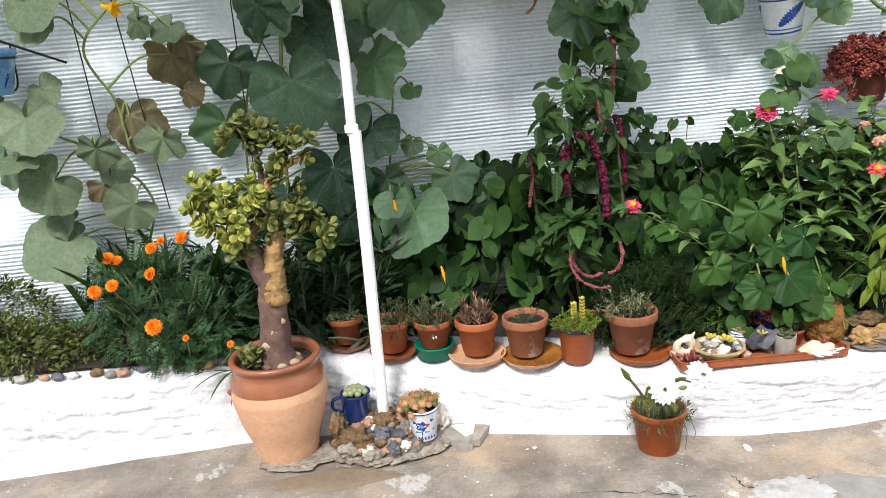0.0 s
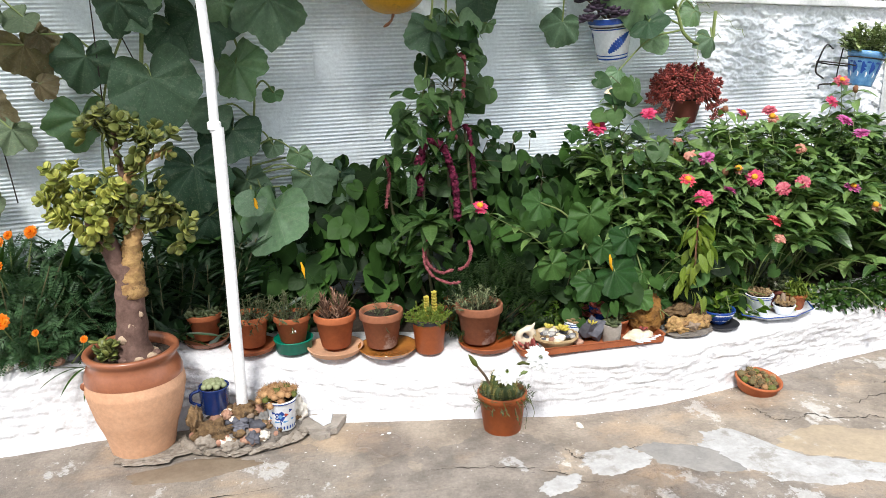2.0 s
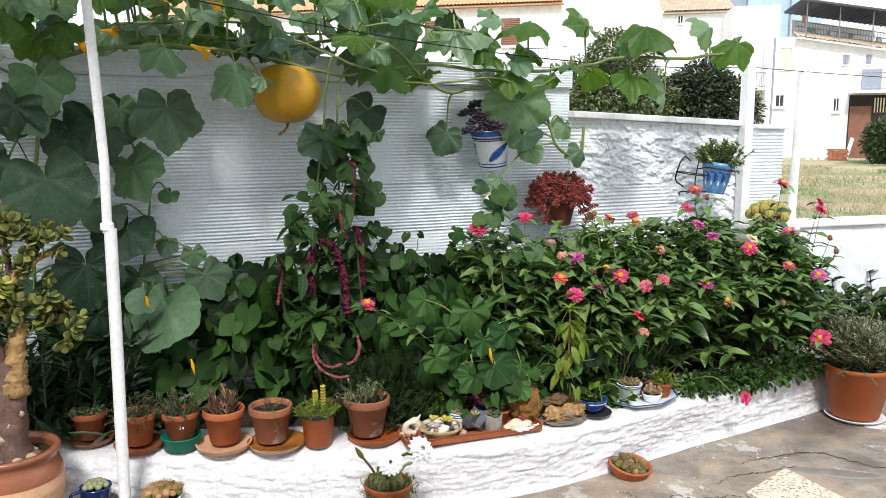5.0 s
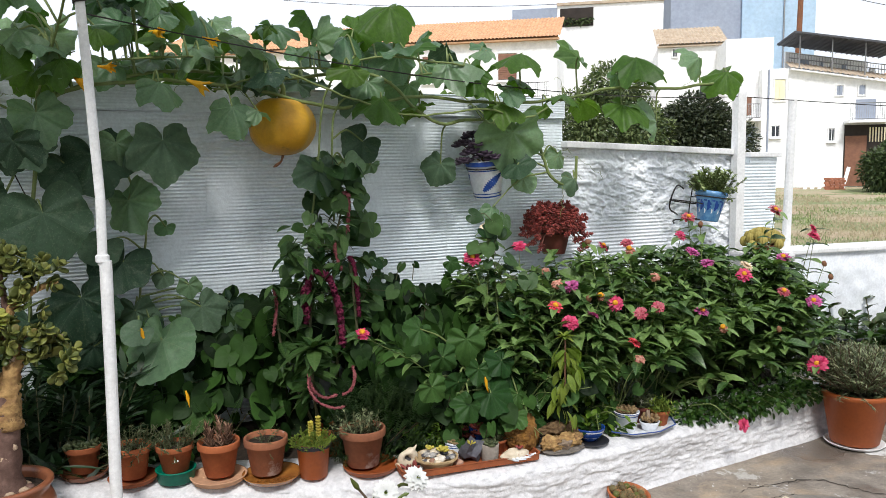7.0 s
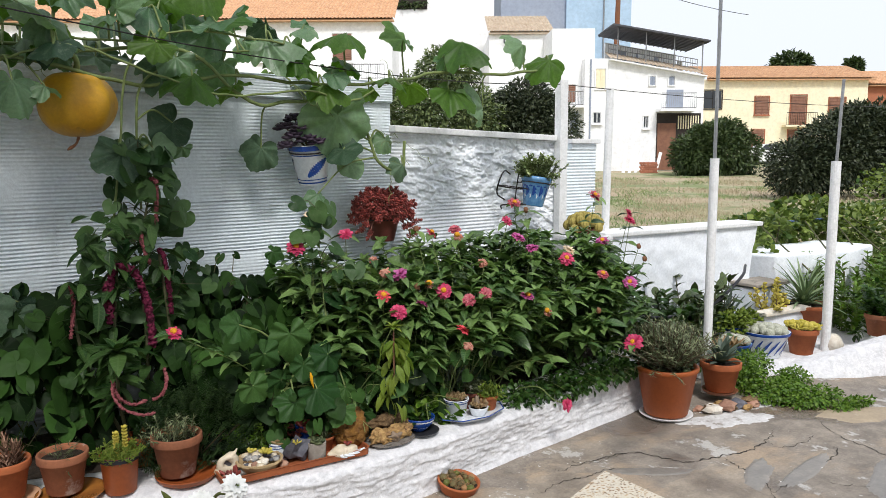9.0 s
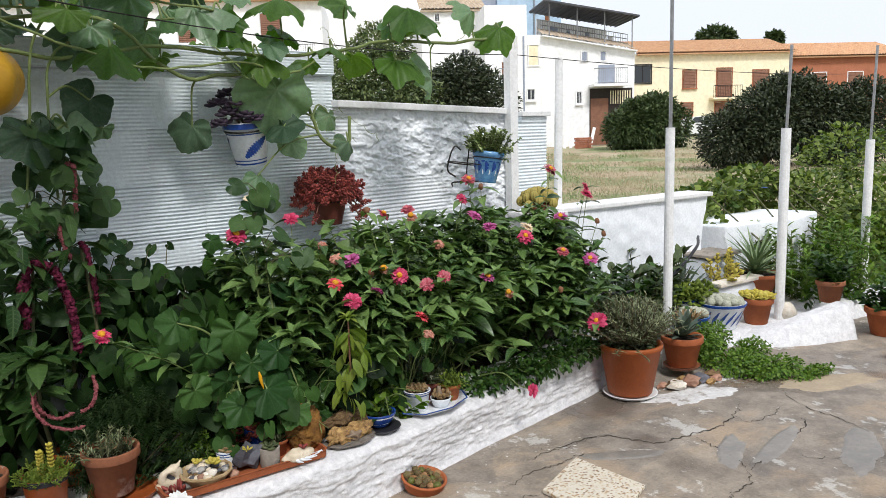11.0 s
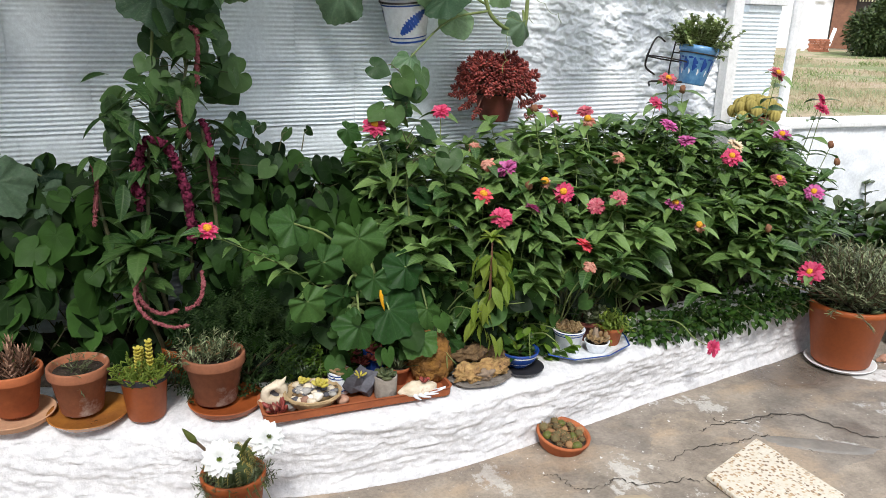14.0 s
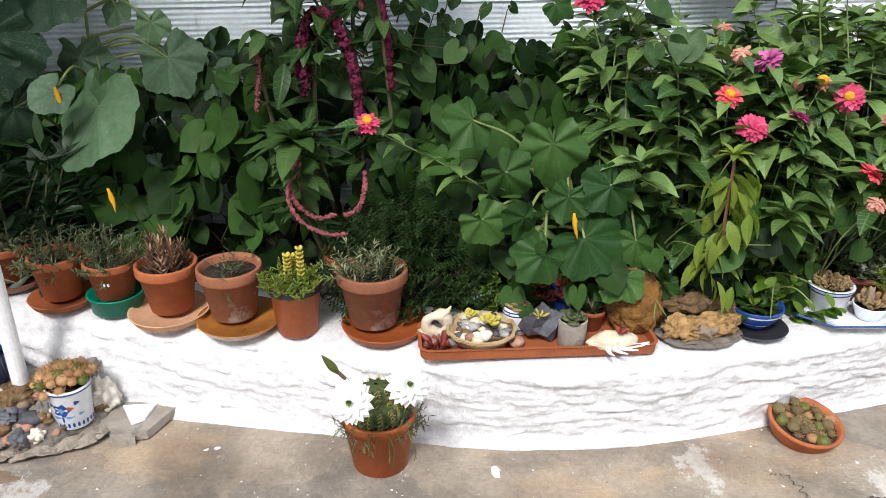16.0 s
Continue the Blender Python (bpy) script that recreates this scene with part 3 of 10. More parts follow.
# ---- leaf plans: verts in the leaf's plane (x across, y along, z out), faces, uv ----
def leaf_plan(outline, rows, fold=0.15, droop=0.3, wave=0.0, wn=5):
    """outline(t): half width at t along the blade. Length one; y from 0 to 1."""
    vs, fs, uv = [], [], []
    cols = (-1.0, -0.5, 0.0, 0.5, 1.0) if wave else (-1.0, 0.0, 1.0)
    n = len(cols)
    for k in range(rows + 1):
        t = k / rows
        w = outline(t)
        for c in cols:
            z = abs(c) * w * fold - droop * t * t + wave * abs(c) * math.sin(t * wn * math.pi + (0 if c > 0 else 1.3))
            vs.append((c * w, t, z))
            uv.append((0.5 + c * w, t))
    for k in range(rows):
        for c in range(n - 1):
            a = k * n + c
            fs.append((a, a + 1, a + n + 1, a + n))
    return np.array(vs), fs, np.array(uv)


def fan_leaf(lobes, notch, deep, rings=4, seg=40, cup=0.12, wave=0.03, seed=0.0, tooth=0.0, fold=0.0, curl=0.0):
    """A roundish leaf with ribs fanning from the stalk, about one wide; the stalk's place is the origin, the tip at +y."""
    vs, uv, fs = [(0, 0, 0)], [(0.5, 0.18)], []
    for r in range(1, rings + 1):
        q = r / rings
        for k in range(seg + 1):
            a = -math.pi * 0.97 + 2 * math.pi * 0.97 * k / seg          # nil at the tip
            rad = 0.52 + 0.10 * math.cos(a)
            rad *= 1 - deep * (0.5 - 0.5 * math.cos(a * lobes)) * (0.35 + 0.65 * math.cos(a / 2))
            if lobes == 1:
                rad = 0.44 + 0.05 * math.cos(a) + 0.20 * math.exp(-(abs(a) / 0.34) ** 1.2)
            rad *= 1 - notch * max(0.0, (abs(a) - 2.35) / 0.7) ** 1.5
            rad *= 1 + tooth * math.sin(a * 23) + 0.05 * noise.noise((math.cos(a) * 2 + seed, math.sin(a) * 2, seed))
            x, y = rad * q * math.sin(a), rad * q * math.cos(a)
            z = cup * q * q * (0.6 + 0.5 * math.cos(2 * a)) + wave * q * math.sin(a * 7 + seed * 3) + 0.05 * q * noise.noise((x * 3 + seed, y * 3, seed * 2)) - 0.10 * q * q * max(0, math.cos(a))
            z -= fold * math.sqrt(x * x + 0.004) * (1 + 0.3 * math.sin(seed * 5 + a)) + curl * (max(0, y) ** 2 + 0.5 * x * x) + 0.35 * wave * q * q * math.sin(a * 13 + seed * 7)
            vs.append((x, y, z))
            uv.append((0.5 + x, 0.18 + y))
    for k in range(seg):
        fs.append((0, 1 + k + 1, 1 + k))
    for r in range(rings - 1):
        for k in range(seg):
            a = 1 + r * (seg + 1) + k
            b = a + seg + 1
            fs.append((a, a + 1, b + 1, b))
    return np.array(vs), fs, np.array(uv)


BROAD = leaf_plan(lambda t: 0.235 * math.sin(math.pi * min(1, t * 0.98 + 0.02)) ** 0.8 * (1.2 - 0.45 * t) + 0.004, 6, 0.3, 0.45, 0.012, 5)
LANCE = leaf_plan(lambda t: 0.20 * math.sin(math.pi * min(1, t * 0.98 + 0.02)) ** 0.75 * (1.15 - 0.35 * t) + 0.004, 5, 0.25, 0.35)
OVAL = leaf_plan(lambda t: 0.30 * math.sin(math.pi * min(1, t * 0.97 + 0.03)) ** 0.7 + 0.004, 5, 0.2, 0.3)
NARROW = leaf_plan(lambda t: 0.075 * math.sin(math.pi * min(1, t * 0.96 + 0.04)) ** 0.6 + 0.003, 3, 0.2, 0.2)
STRAP = leaf_plan(lambda t: 0.05 * (1 - t) ** 0.6 + 0.002, 8, 0.3, 0.35)
SPIKE = leaf_plan(lambda t: 0.10 * (1 - t) ** 0.7 * (0.6 + 0.9 * t) + 0.004, 5, 0.5, 0.05)
HEART = fan_leaf(1, 0.62, 0.30, 4, 26, 0.045, 0.012, 1.0)
TINY = (np.array([(-0.22, 0.4, 0.05), (0, 0, 0), (0.22, 0.4, 0.05), (0, 1, -0.1)]), [(0, 1, 2, 3)], np.array([(0.3, 0.4), (0.5, 0), (0.7, 0.4), (0.5, 1)]))


def fat_leaf(w=0.42, th=0.16):
    """A thick succulent paddle."""
    v, f = [], []
    for k, (t, q) in enumerate(((0, 0.15), (0.35, 0.8), (0.7, 1.0), (0.93, 0.6), (1.0, 0.08))):
        for n in range(6):
            a = 2 * math.pi * n / 6
            v.append((w * q * math.cos(a), t, th * q * math.sin(a) - 0.12 * t * (1 - t)))
    for k in range(4):
        for n in range(6):
            f.append((k * 6 + n, k * 6 + (n + 1) % 6, k * 6 + 6 + (n + 1) % 6, k * 6 + 6 + n))
    f.append(tuple(range(24, 30)))
    v = np.array(v)
    return v, f, np.stack([0.5 + v[:, 0], v[:, 1]], 1)


FAT, THIN_FAT, PADDLE, NUB = fat_leaf(), fat_leaf(0.16, 0.12), fat_leaf(0.40, 0.075), fat_leaf(0.24, 0.16)


def spread(name, plan, mats4, mat, parent=None, label="", loc=(0, 0, 0), smooth=True):
    """Many leaves of one plan joined into one mesh; mats4: one matrix a leaf."""
    pv, pf, puv = plan
    n, k = len(mats4), len(pv)
    A = np.array([[list(r) for r in m] for m in mats4])
    hv = np.concatenate([pv, np.ones((k, 1))], 1)
    verts = np.einsum("nij,kj->nki", A[:, :3, :], hv).reshape(-1, 3)
    faces = [[i + q * k for i in f] for q in range(n) for f in pf]
    ob = link_mesh(name, verts, faces, mat, parent, label, loc, smooth, np.tile(puv, (n, 1)))
    if n > 60:
        tagged(ob, kind="stuff")
    return ob


def leaf_at(p, out, size, roll=0.0, up=None):
    """The pose of a leaf at p whose tip points along out, with its face turned up as far as it goes; roll twists it."""
    y = Vector(out).normalized()
    z = Vector(up) if up is not None else Vector((0, 0, 1))
    z = z - y * z.dot(y)
    if z.length < 1e-4:
        z = y.orthogonal()
    z.normalize()
    x = y.cross(z)
    r = Matrix((x, y, z)).transposed() @ Matrix.Rotation(roll, 3, "Y")
    return Matrix.Translation(p) @ (r * size).to_4x4()


def aim(az, el):
    return Vector((math.cos(az) * math.cos(el), math.sin(az) * math.cos(el), math.sin(el)))


rnd = random.Random(7)


# ---- plan ----
WALL_SLOPE = 0.12                       # the garden wall runs away from the walk a little


def wall_y(x):
    return 3.586 + WALL_SLOPE * x


def curve_of(points):
    xs, ys = [p[0] for p in points], [p[1] for p in points]

    def f(x):
        return float(np.interp(x, xs, ys) * 0.5 + 0.25 * np.interp(x - 0.15, xs, ys) + 0.25 * np.interp(x + 0.15, xs, ys))
    return f


foot_y = curve_of([(-4, 2.6), (-2.6, 2.70), (-1.74, 2.77), (-1.32, 2.82), (-0.86, 2.90), (-0.3, 2.92), (0.25, 2.80), (0.48, 2.745), (1.12, 2.635), (1.47, 2.64), (2.07, 2.76), (2.55, 2.885), (3.2, 3.0), (3.52, 3.09), (4.2, 3.4)])
top_z = curve_of([(-4, 0.39), (-2.6, 0.38), (-1.7, 0.35), (-1.1, 0.31), (-0.46, 0.27), (0, 0.25), (4.2, 0.25)])
top_in = curve_of([(-4, 0.05), (-1.1, 0.06), (-0.46, 0.10), (-0.09, 0.09), (0.54, 0.065), (1.08, 0.01), (1.8, 0.0), (2.3, 0.0), (2.92, 0.02), (4.2, 0.02)])


def lip_y(x):
    return foot_y(x) + top_in(x)


# ---- ground and terrace ----
def ground_sheet():
    """One sheet to the horizon: the terrace's level near by, rising a little under the far houses."""
    vs, fs = [], []
    radii = [0, 4, 7, 9, 12, 16, 22, 30, 40, 52, 66, 90, 150, 400, 1500, 4000]
    seg = 64
    for r in radii:
        for k in range(seg):
            a = 2 * math.pi * k / seg
            x, y = 0.17 + r * math.cos(a), -0.2 + r * math.sin(a)
            z = -0.06 + float(np.interp(r, [0, 9, 40, 52, 66, 150, 4000], [0, 0, 0.15, 0.5, 1.5, 2.0, 2.0]))
            vs.append((x, y, z))
    for q in range(len(radii) - 1):
        for k in range(seg):
            a, b = q * seg + k, q * seg + (k + 1) % seg
            fs.append([a, b, b + seg, a + seg] if q else [a, b + seg, a + seg])
    return tagged(link_mesh("ground", vs, fs, "field", smooth=True), "dry waste ground with grass patches behind the walls", "ground", kind="structure")


def grid_mesh(nx, ny, f):
    """f(i, j) with i, j from 0 to 1 gives the place."""
    vs = [f(i / nx, j / ny) for j in range(ny + 1) for i in range(nx + 1)]
    fs = [[j * (nx + 1) + i, j * (nx + 1) + i + 1, (j + 1) * (nx + 1) + i + 1, (j + 1) * (nx + 1) + i] for j in range(ny) for i in range(nx)]
    return vs, fs


ground_sheet()


def floor_z(x, y):
    return 0.008 * noise.noise((x * 1.1, y * 1.1, 0.3)) + 0.004 * noise.noise((x * 4, y * 4, 1.3))


def terrace_floor():
    def f(i, j):
        x, y = -5 + 12.5 * i, -4.5 + 8.0 * j
        return x, y, floor_z(x, y)
    vs, fs = grid_mesh(250, 160, f)
    return tagged(link_mesh("floor", vs, fs, "floor", smooth=True), "cracked grey concrete terrace floor with worn limewash", "floor", kind="structure")


floor = terrace_floor()


def floor_crack(points, width, seed):
    """A jagged dirt-filled crack, lying in the floor."""
    pts = bend([(x, y, 0) for x, y in points], 14)
    vs, fs = [], []
    for k, p in enumerate(pts):
        d = pts[min(k + 1, len(pts) - 1)] - pts[max(k - 1, 0)]
        s = Vector((-d.y, d.x, 0)).normalized()
        p = p + s * (0.022 * noise.noise((k * 0.35, seed, 0)) + 0.010 * noise.noise((k * 0.9, seed, 4)))
        w = width * max(0.12, 0.55 + 0.9 * noise.noise((k * 0.3, seed, 9))) * min(1, 0.25 + 4 * min(k, len(pts) - 1 - k) / len(pts))
        for q in (-1, 1):
            e = p + s * q * w
            vs.append((e.x, e.y, floor_z(e.x, e.y) + 0.0025))
    for k in range(len(pts) - 1):
        fs.append([2 * k, 2 * k + 1, 2 * k + 3, 2 * k + 2])
    return link_mesh("crack", vs, fs, "crack", floor)


for n, (w, pts) in enumerate([
        (0.0065, [(2.45, 2.58), (2.62, 2.60), (2.92, 2.58), (3.01, 2.47), (3.1, 2.34), (3.31, 2.31), (3.47, 2.29), (3.67, 2.33), (3.86, 2.42)]),
        (0.004, [(3.28, 2.28), (3.26, 2.18), (3.24, 2.05), (3.15, 1.91)]),
        (0.005, [(3.15, 1.91), (3.33, 1.93), (3.59, 1.97), (3.83, 2.03), (3.89, 2.09)]),
        (0.004, [(3.15, 1.91), (3.07, 1.84), (2.91, 1.82), (2.82, 1.77), (2.5, 1.6)]),
        (0.004, [(4.19, 2.38), (4.05, 2.13), (4.04, 2.0), (3.97, 1.79)]),
        (0.0035, [(3.67, 2.33), (3.66, 2.23), (3.82, 2.21), (3.98, 2.25)]),
        (0.003, [(3.46, 1.90), (3.51, 1.77), (3.63, 1.68), (3.7, 1.5)]),
        (0.003, [(2.61, 2.68), (2.61, 2.61), (2.70, 2.58), (2.85, 2.58), (3.0, 2.57)]),
        (0.004, [(2.2, 2.44), (2.40, 2.48), (2.53, 2.47), (2.65, 2.48), (2.74, 2.45), (2.79, 2.33)]),
        (0.0045, [(1.94, 2.38), (2.01, 2.40), (2.06, 2.35), (2.23, 2.33), (2.28, 2.30)]),
        (0.003, [(1.76, 2.49), (1.81, 2.49), (1.83, 2.43), (1.85, 2.39), (1.94, 2.38)]),
        (0.004, [(0.95, 2.38), (0.97, 2.31), (1.02, 2.29)]),
        (0.003, [(0.97, 2.31), (1.12, 2.32), (1.24, 2.34)]),
        (0.003, [(0.4, 2.36), (0.62, 2.32), (0.8, 2.27), (1.0, 2.12)]),
        (0.003, [(1.50, 2.24), (1.62, 2.15), (1.74, 2.02), (1.9, 1.96), (2.1, 1.93)]),
        (0.003, [(2.05, 2.02), (2.1, 1.95), (2.14, 1.85)]),
        (0.003, [(-1.5, 2.4), (-1.0, 2.45), (-0.5, 2.35), (0.0, 2.4)])]):
    floor_crack(pts, w, n * 3.1)


def floor_patch(c, rx, ry, turn, mat, seed, label, rough=0.35):
    """A thin skim of another mix with a torn edge."""
    vs, fs, n = [], [], 72
    for q in range(6):
        for k in range(n):
            a = 2 * math.pi * k / n
            e = 1 + rough * noise.noise((math.cos(a) * 1.4 + seed, math.sin(a) * 1.4, 0)) + rough * 0.5 * noise.noise((math.cos(a) * 5 + seed, math.sin(a) * 5, 3)) + rough * 0.25 * noise.noise((math.cos(a) * 15, math.sin(a) * 15 + seed, 6))
            p = Matrix.Rotation(radians(turn), 2) @ Vector((rx * e * math.cos(a), ry * e * math.sin(a))) * (q / 5)
            x, y = c[0] + p.x, c[1] + p.y
            vs.append((x, y, floor_z(x, y) + (0.0035 if q < 5 else -0.002)))
    for q in range(5):
        for k in range(n):
            fs.append([q * n + k, q * n + (k + 1) % n, (q + 1) * n + (k + 1) % n, (q + 1) * n + k])
    return link_mesh("floor_patch", vs, fs, mat, floor, label, smooth=True)


floor_patch((1.62, 2.19), 0.26, 0.12, -50, "patch_white", 1.0, "worn white limewash on the concrete")
floor_patch((1.80, 2.02), 0.22, 0.10, -12, "patch_white", 4.0, "worn white limewash on the concrete")
floor_patch((1.37, 2.22), 0.18, 0.10, -35, "patch_grey", 2.0, "smooth grey cement repair", 0.3)
floor_patch((1.10, 2.26), 0.16, 0.09, 8, "patch_white", 3.0, "flaking limewash on the concrete", 0.4)
floor_patch((0.86, 2.16), 0.09, 0.05, 20, "patch_white", 3.6, "flaking limewash on the concrete", 0.4)
floor_patch((2.02, 2.16), 0.26, 0.16, -18, "patch_ochre", 5.0, "ochre cement repair")
floor_patch((3.50, 1.98), 0.30, 0.055, 14, "puddle", 6.0, "smooth damp place along a crack", 0.2)
floor_patch((3.78, 2.66), 0.28, 0.13, -14, "patch_lime", 7.0, "white limewash splashed beside the pots", 0.45)
floor_patch((-0.42, 2.57), 0.24, 0.075, 4, "damp", 8.0, "damp brown patch before the clay jar", 0.25)
floor_patch((3.28, 2.08), 0.20, 0.07, 30, "puddle", 10.0, "damp smooth place on the concrete", 0.25)
floor_patch((3.75, 1.72), 0.30, 0.09, 24, "puddle", 11.0, "damp smooth place on the concrete", 0.25)
floor_patch((2.85, 2.36), 0.22, 0.05, -30, "puddle", 12.0, "damp smooth place on the concrete", 0.25)
floor_patch((4.05, 2.78), 0.30, 0.10, -8, "patch_lime", 13.0, "limewash spilt round the pots", 0.5)
floor_patch((4.55, 2.30), 0.35, 0.14, -20, "patch_ochre", 9.0, "ochre cement repair")


def lime_chips():
    """Flecks and drips of limewash fallen along the foot of the bed's wall."""
    ms = []
    r = random.Random(3)
    for k in range(620):
        x = r.uniform(-2.2, 4.2)
        y = foot_y(x) - abs(r.gauss(0, 0.30 if k % 2 else 0.8)) - 0.01
        s = 0.0013 + 0.0042 * r.random() ** 4
        ms.append(pose(x, y, floor_z(x, y) + 0.0015, r.uniform(-8, 8), r.uniform(-8, 8), r.uniform(0, 360)) @ Matrix.Diagonal((s * r.uniform(0.5, 2.4), s, s * 0.25, 1)))
    a = [(math.cos(k * math.pi / 3), math.sin(k * math.pi / 3)) for k in range(6)]
    a = [(x * q, y * q) for (x, y), q in zip(a, (1.0, 0.55, 1.1, 0.7, 1.2, 0.6))]
    pv = np.array([(x, y, 0) for x, y in a] + [(x * 0.7, y * 0.7, 1) for x, y in a])
    pf = [tuple(range(6, 12))] + [(k, (k + 1) % 6, 6 + (k + 1) % 6, 6 + k) for k in range(6)]
    tagged(spread("lime_chips", (pv, pf, pv[:, :2]), ms, "chip", smooth=False), "white limewash flecks scattered over the concrete", "paint flecks", kind="stuff")


lime_chips()


# ---- the raised bed: battered, limewashed front, flat lip, soil behind ----
def bed_front():
    X0, X1, NX = -3.6, 3.62, 1000
    prof = [(0, -0.02)] + [(1, k / 44) for k in range(45)] + [(2, k / 7) for k in range(1, 8)]
    vs, fs = [], []
    for i in range(NX + 1):
        x = X0 + (X1 - X0) * i / NX
        f, l, z = foot_y(x), lip_y(x), top_z(x)
        for kind, q in prof:
            if kind == 0:
                p = (x, f, -0.05)
            elif kind == 1:
                bump = 0.018 * noise.noise((x * 3.2, q * 2.2, 0.7)) + 0.004 * abs(noise.noise((x * 8, q * 3.6, 2))) + 0.0046 * lump(noise.noise((x * 8 + q * 2, q * 9 + x, 5)), 0.06, 0.13) + 0.0040 * lump(noise.noise((x * 15 + q * 3, q * 17, 8)), 0.12, 0.22) + 0.0028 * noise.noise((x * 60, q * 26, 3))
                fade = min(1, q * 5 + 0.3)
                round_ = 0.03 * max(0, (q - 0.82) / 0.18) ** 2
                skirt = -0.02 * max(0, 1 - q * 7)
                p = (x, f + (l - f) * q - bump * fade + round_ + skirt, z * q - 0.012 * max(0, (q - 0.82) / 0.18) ** 2)
            else:
                p = (x, l + 0.03 + 0.30 * q, z + 0.004 * noise.noise((x * 5, q * 3, 8)) - (0.12 if q == 1 else 0))
            vs.append(p)
    n = len(prof)
    for i in range(NX):
        for k in range(n - 1):
            a = i * n + k
            fs.append([a, a + n, a + n + 1, a + 1])
    return tagged(link_mesh("wall_bed", vs, fs, "ledge", smooth=True), "low limewashed masonry wall of the raised flower bed", "garden wall", kind="structure")


bed_front()


def bed_end():
    """The short return of the bed's wall, and the low white wall's footing behind the pots."""
    bm = box_bm(3.55, 3.72, 3.10, 3.95, -0.05, 0.25, 0.02, 2)
    tagged(part("wall_bed_end", bm, "ledge", smooth=False), "white end of the raised bed's wall", "garden wall", kind="structure")


bed_end()


def bed_soil():
    def f(i, j):
        x = -3.6 + 7.2 * i
        y0 = lip_y(x) + (0.24 if x > -0.55 else 0.10)
        y = y0 + (wall_y(x) + 0.02 - y0) * j
        return x, y, top_z(x) + (-0.02 if x > -0.55 else 0.01) + 0.02 * noise.noise((x * 4, y * 4, 2)) + 0.01 * noise.noise((x * 13, y * 13, 5)) + 0.05 * j
    vs, fs = grid_mesh(240, 24, f)
    tagged(link_mesh("bed_soil", vs, fs, "soil", smooth=True), "dark damp soil of the raised bed", "soil", kind="structure")


bed_soil()


# ---- the garden wall of ribbed concrete blocks, painted white ----
ANG = math.atan(WALL_SLOPE)
WALL_X0, WALL_X1, WALL_TOP = -4.2, 2.2, 1.825


def along_wall(s, out=0.0, z=0.0):
    """A place s metres along the wall from x = 0, standing out of its face."""
    return Vector((s * math.cos(ANG) + out * math.sin(ANG), wall_y(0) + s * math.sin(ANG) - out * math.cos(ANG), z))


def block_wall():
    s0, s1 = WALL_X0 / math.cos(ANG), WALL_X1 / math.cos(ANG)
    wall = new("wall_north", None)
    wall.location, wall.rotation_euler = along_wall(0), (0, 0, ANG)
    tagged(wall, "white painted garden wall of ribbed concrete blocks", "wall", kind="structure")

    def f(i, j):
        s, z = s0 + (s1 - s0) * i, -0.05 + (WALL_TOP + 0.05) * j
        d = 0.004 * noise.noise((s * 2.2, z * 2.2, 1)) + 0.005 * max(0, noise.noise((s * 1.3, z * 3.1, 7))) + 0.002 * noise.noise((s * 17, z * 17, 3))
        return s, 0.002 - d, z
    vs, fs = grid_mesh(260, 80, f)
    link_mesh("mortar_face", vs, fs, "white_block", wall, smooth=True)
    part("core", box_bm(s0, s1, 0.02, 0.2, -0.05, WALL_TOP - 0.004), "white_block", wall)
    # top course, standing a little proud
    cap = grid_mesh(120, 22, lambda i, j: (s0 + (s1 - s0) * i, -0.03 - 0.004 * math.cos(j * 8 * math.pi * 2) - 0.002 * noise.noise((i * 40, j * 3, 0)), WALL_TOP + 0.01 + 0.11 * j))
    part("capping", box_bm(s0, s1, -0.026, 0.21, WALL_TOP + 0.001, WALL_TOP + 0.125, 0.006), "white_block", wall)
    link_mesh("capping_ribs", cap[0], cap[1], "white_block", wall, smooth=True)
    # blocks: shared meshes with horizontal ribs
    W, H = 0.514, 0.2590
    forms = []
    for n in range(5):
        def g(i, j, n=n):
            x, z = W * i, H * j
            edge = min(1, 0.55 + min(i, 1 - i) * W / 0.03)
            rib = 0.0056 * math.cos(j * 15 * 2 * math.pi)
            fill = min(1.0, max(0.0, 0.62 + 1.6 * noise.noise((x * 4 + n * 7, z * 6, n))))
            return x, -(0.002 + 0.004 * edge + rib * edge * fill + 0.002 * noise.noise((x * 9 + n, z * 9, 4))), z
        v, f2 = grid_mesh(12, 75, g)
        me = bpy.data.meshes.new("block")
        me.from_pydata(v, [], f2)
        me.materials.append(M["white_block"])
        me.polygons.foreach_set("use_smooth", np.ones(len(me.polygons), dtype=bool))
        forms.append(me)
    r = random.Random(11)
    for row in range(7):
        s = s0 + (0.26 if row % 2 else 0)
        while s < s1 - 0.1:
            b = new("block", forms[r.randrange(5)])
            b.parent = wall
            b.location = (s, r.uniform(-0.0015, 0.001), WALL_TOP - 0.26 * (row + 1) + r.uniform(-0.0015, 0.0015))
            b.rotation_euler = (0, 0, r.uniform(-0.002, 0.002))
            if s + W > s1:
                b.scale = ((s1 - s) / W, 1, 1)
            s += W + 0.002
    return wall


block_wall()


# ---- the lower wall beyond, thrown with rough plaster, with a thin coping ----
RW = [(2.20, 3.845), (3.60, 4.06)]


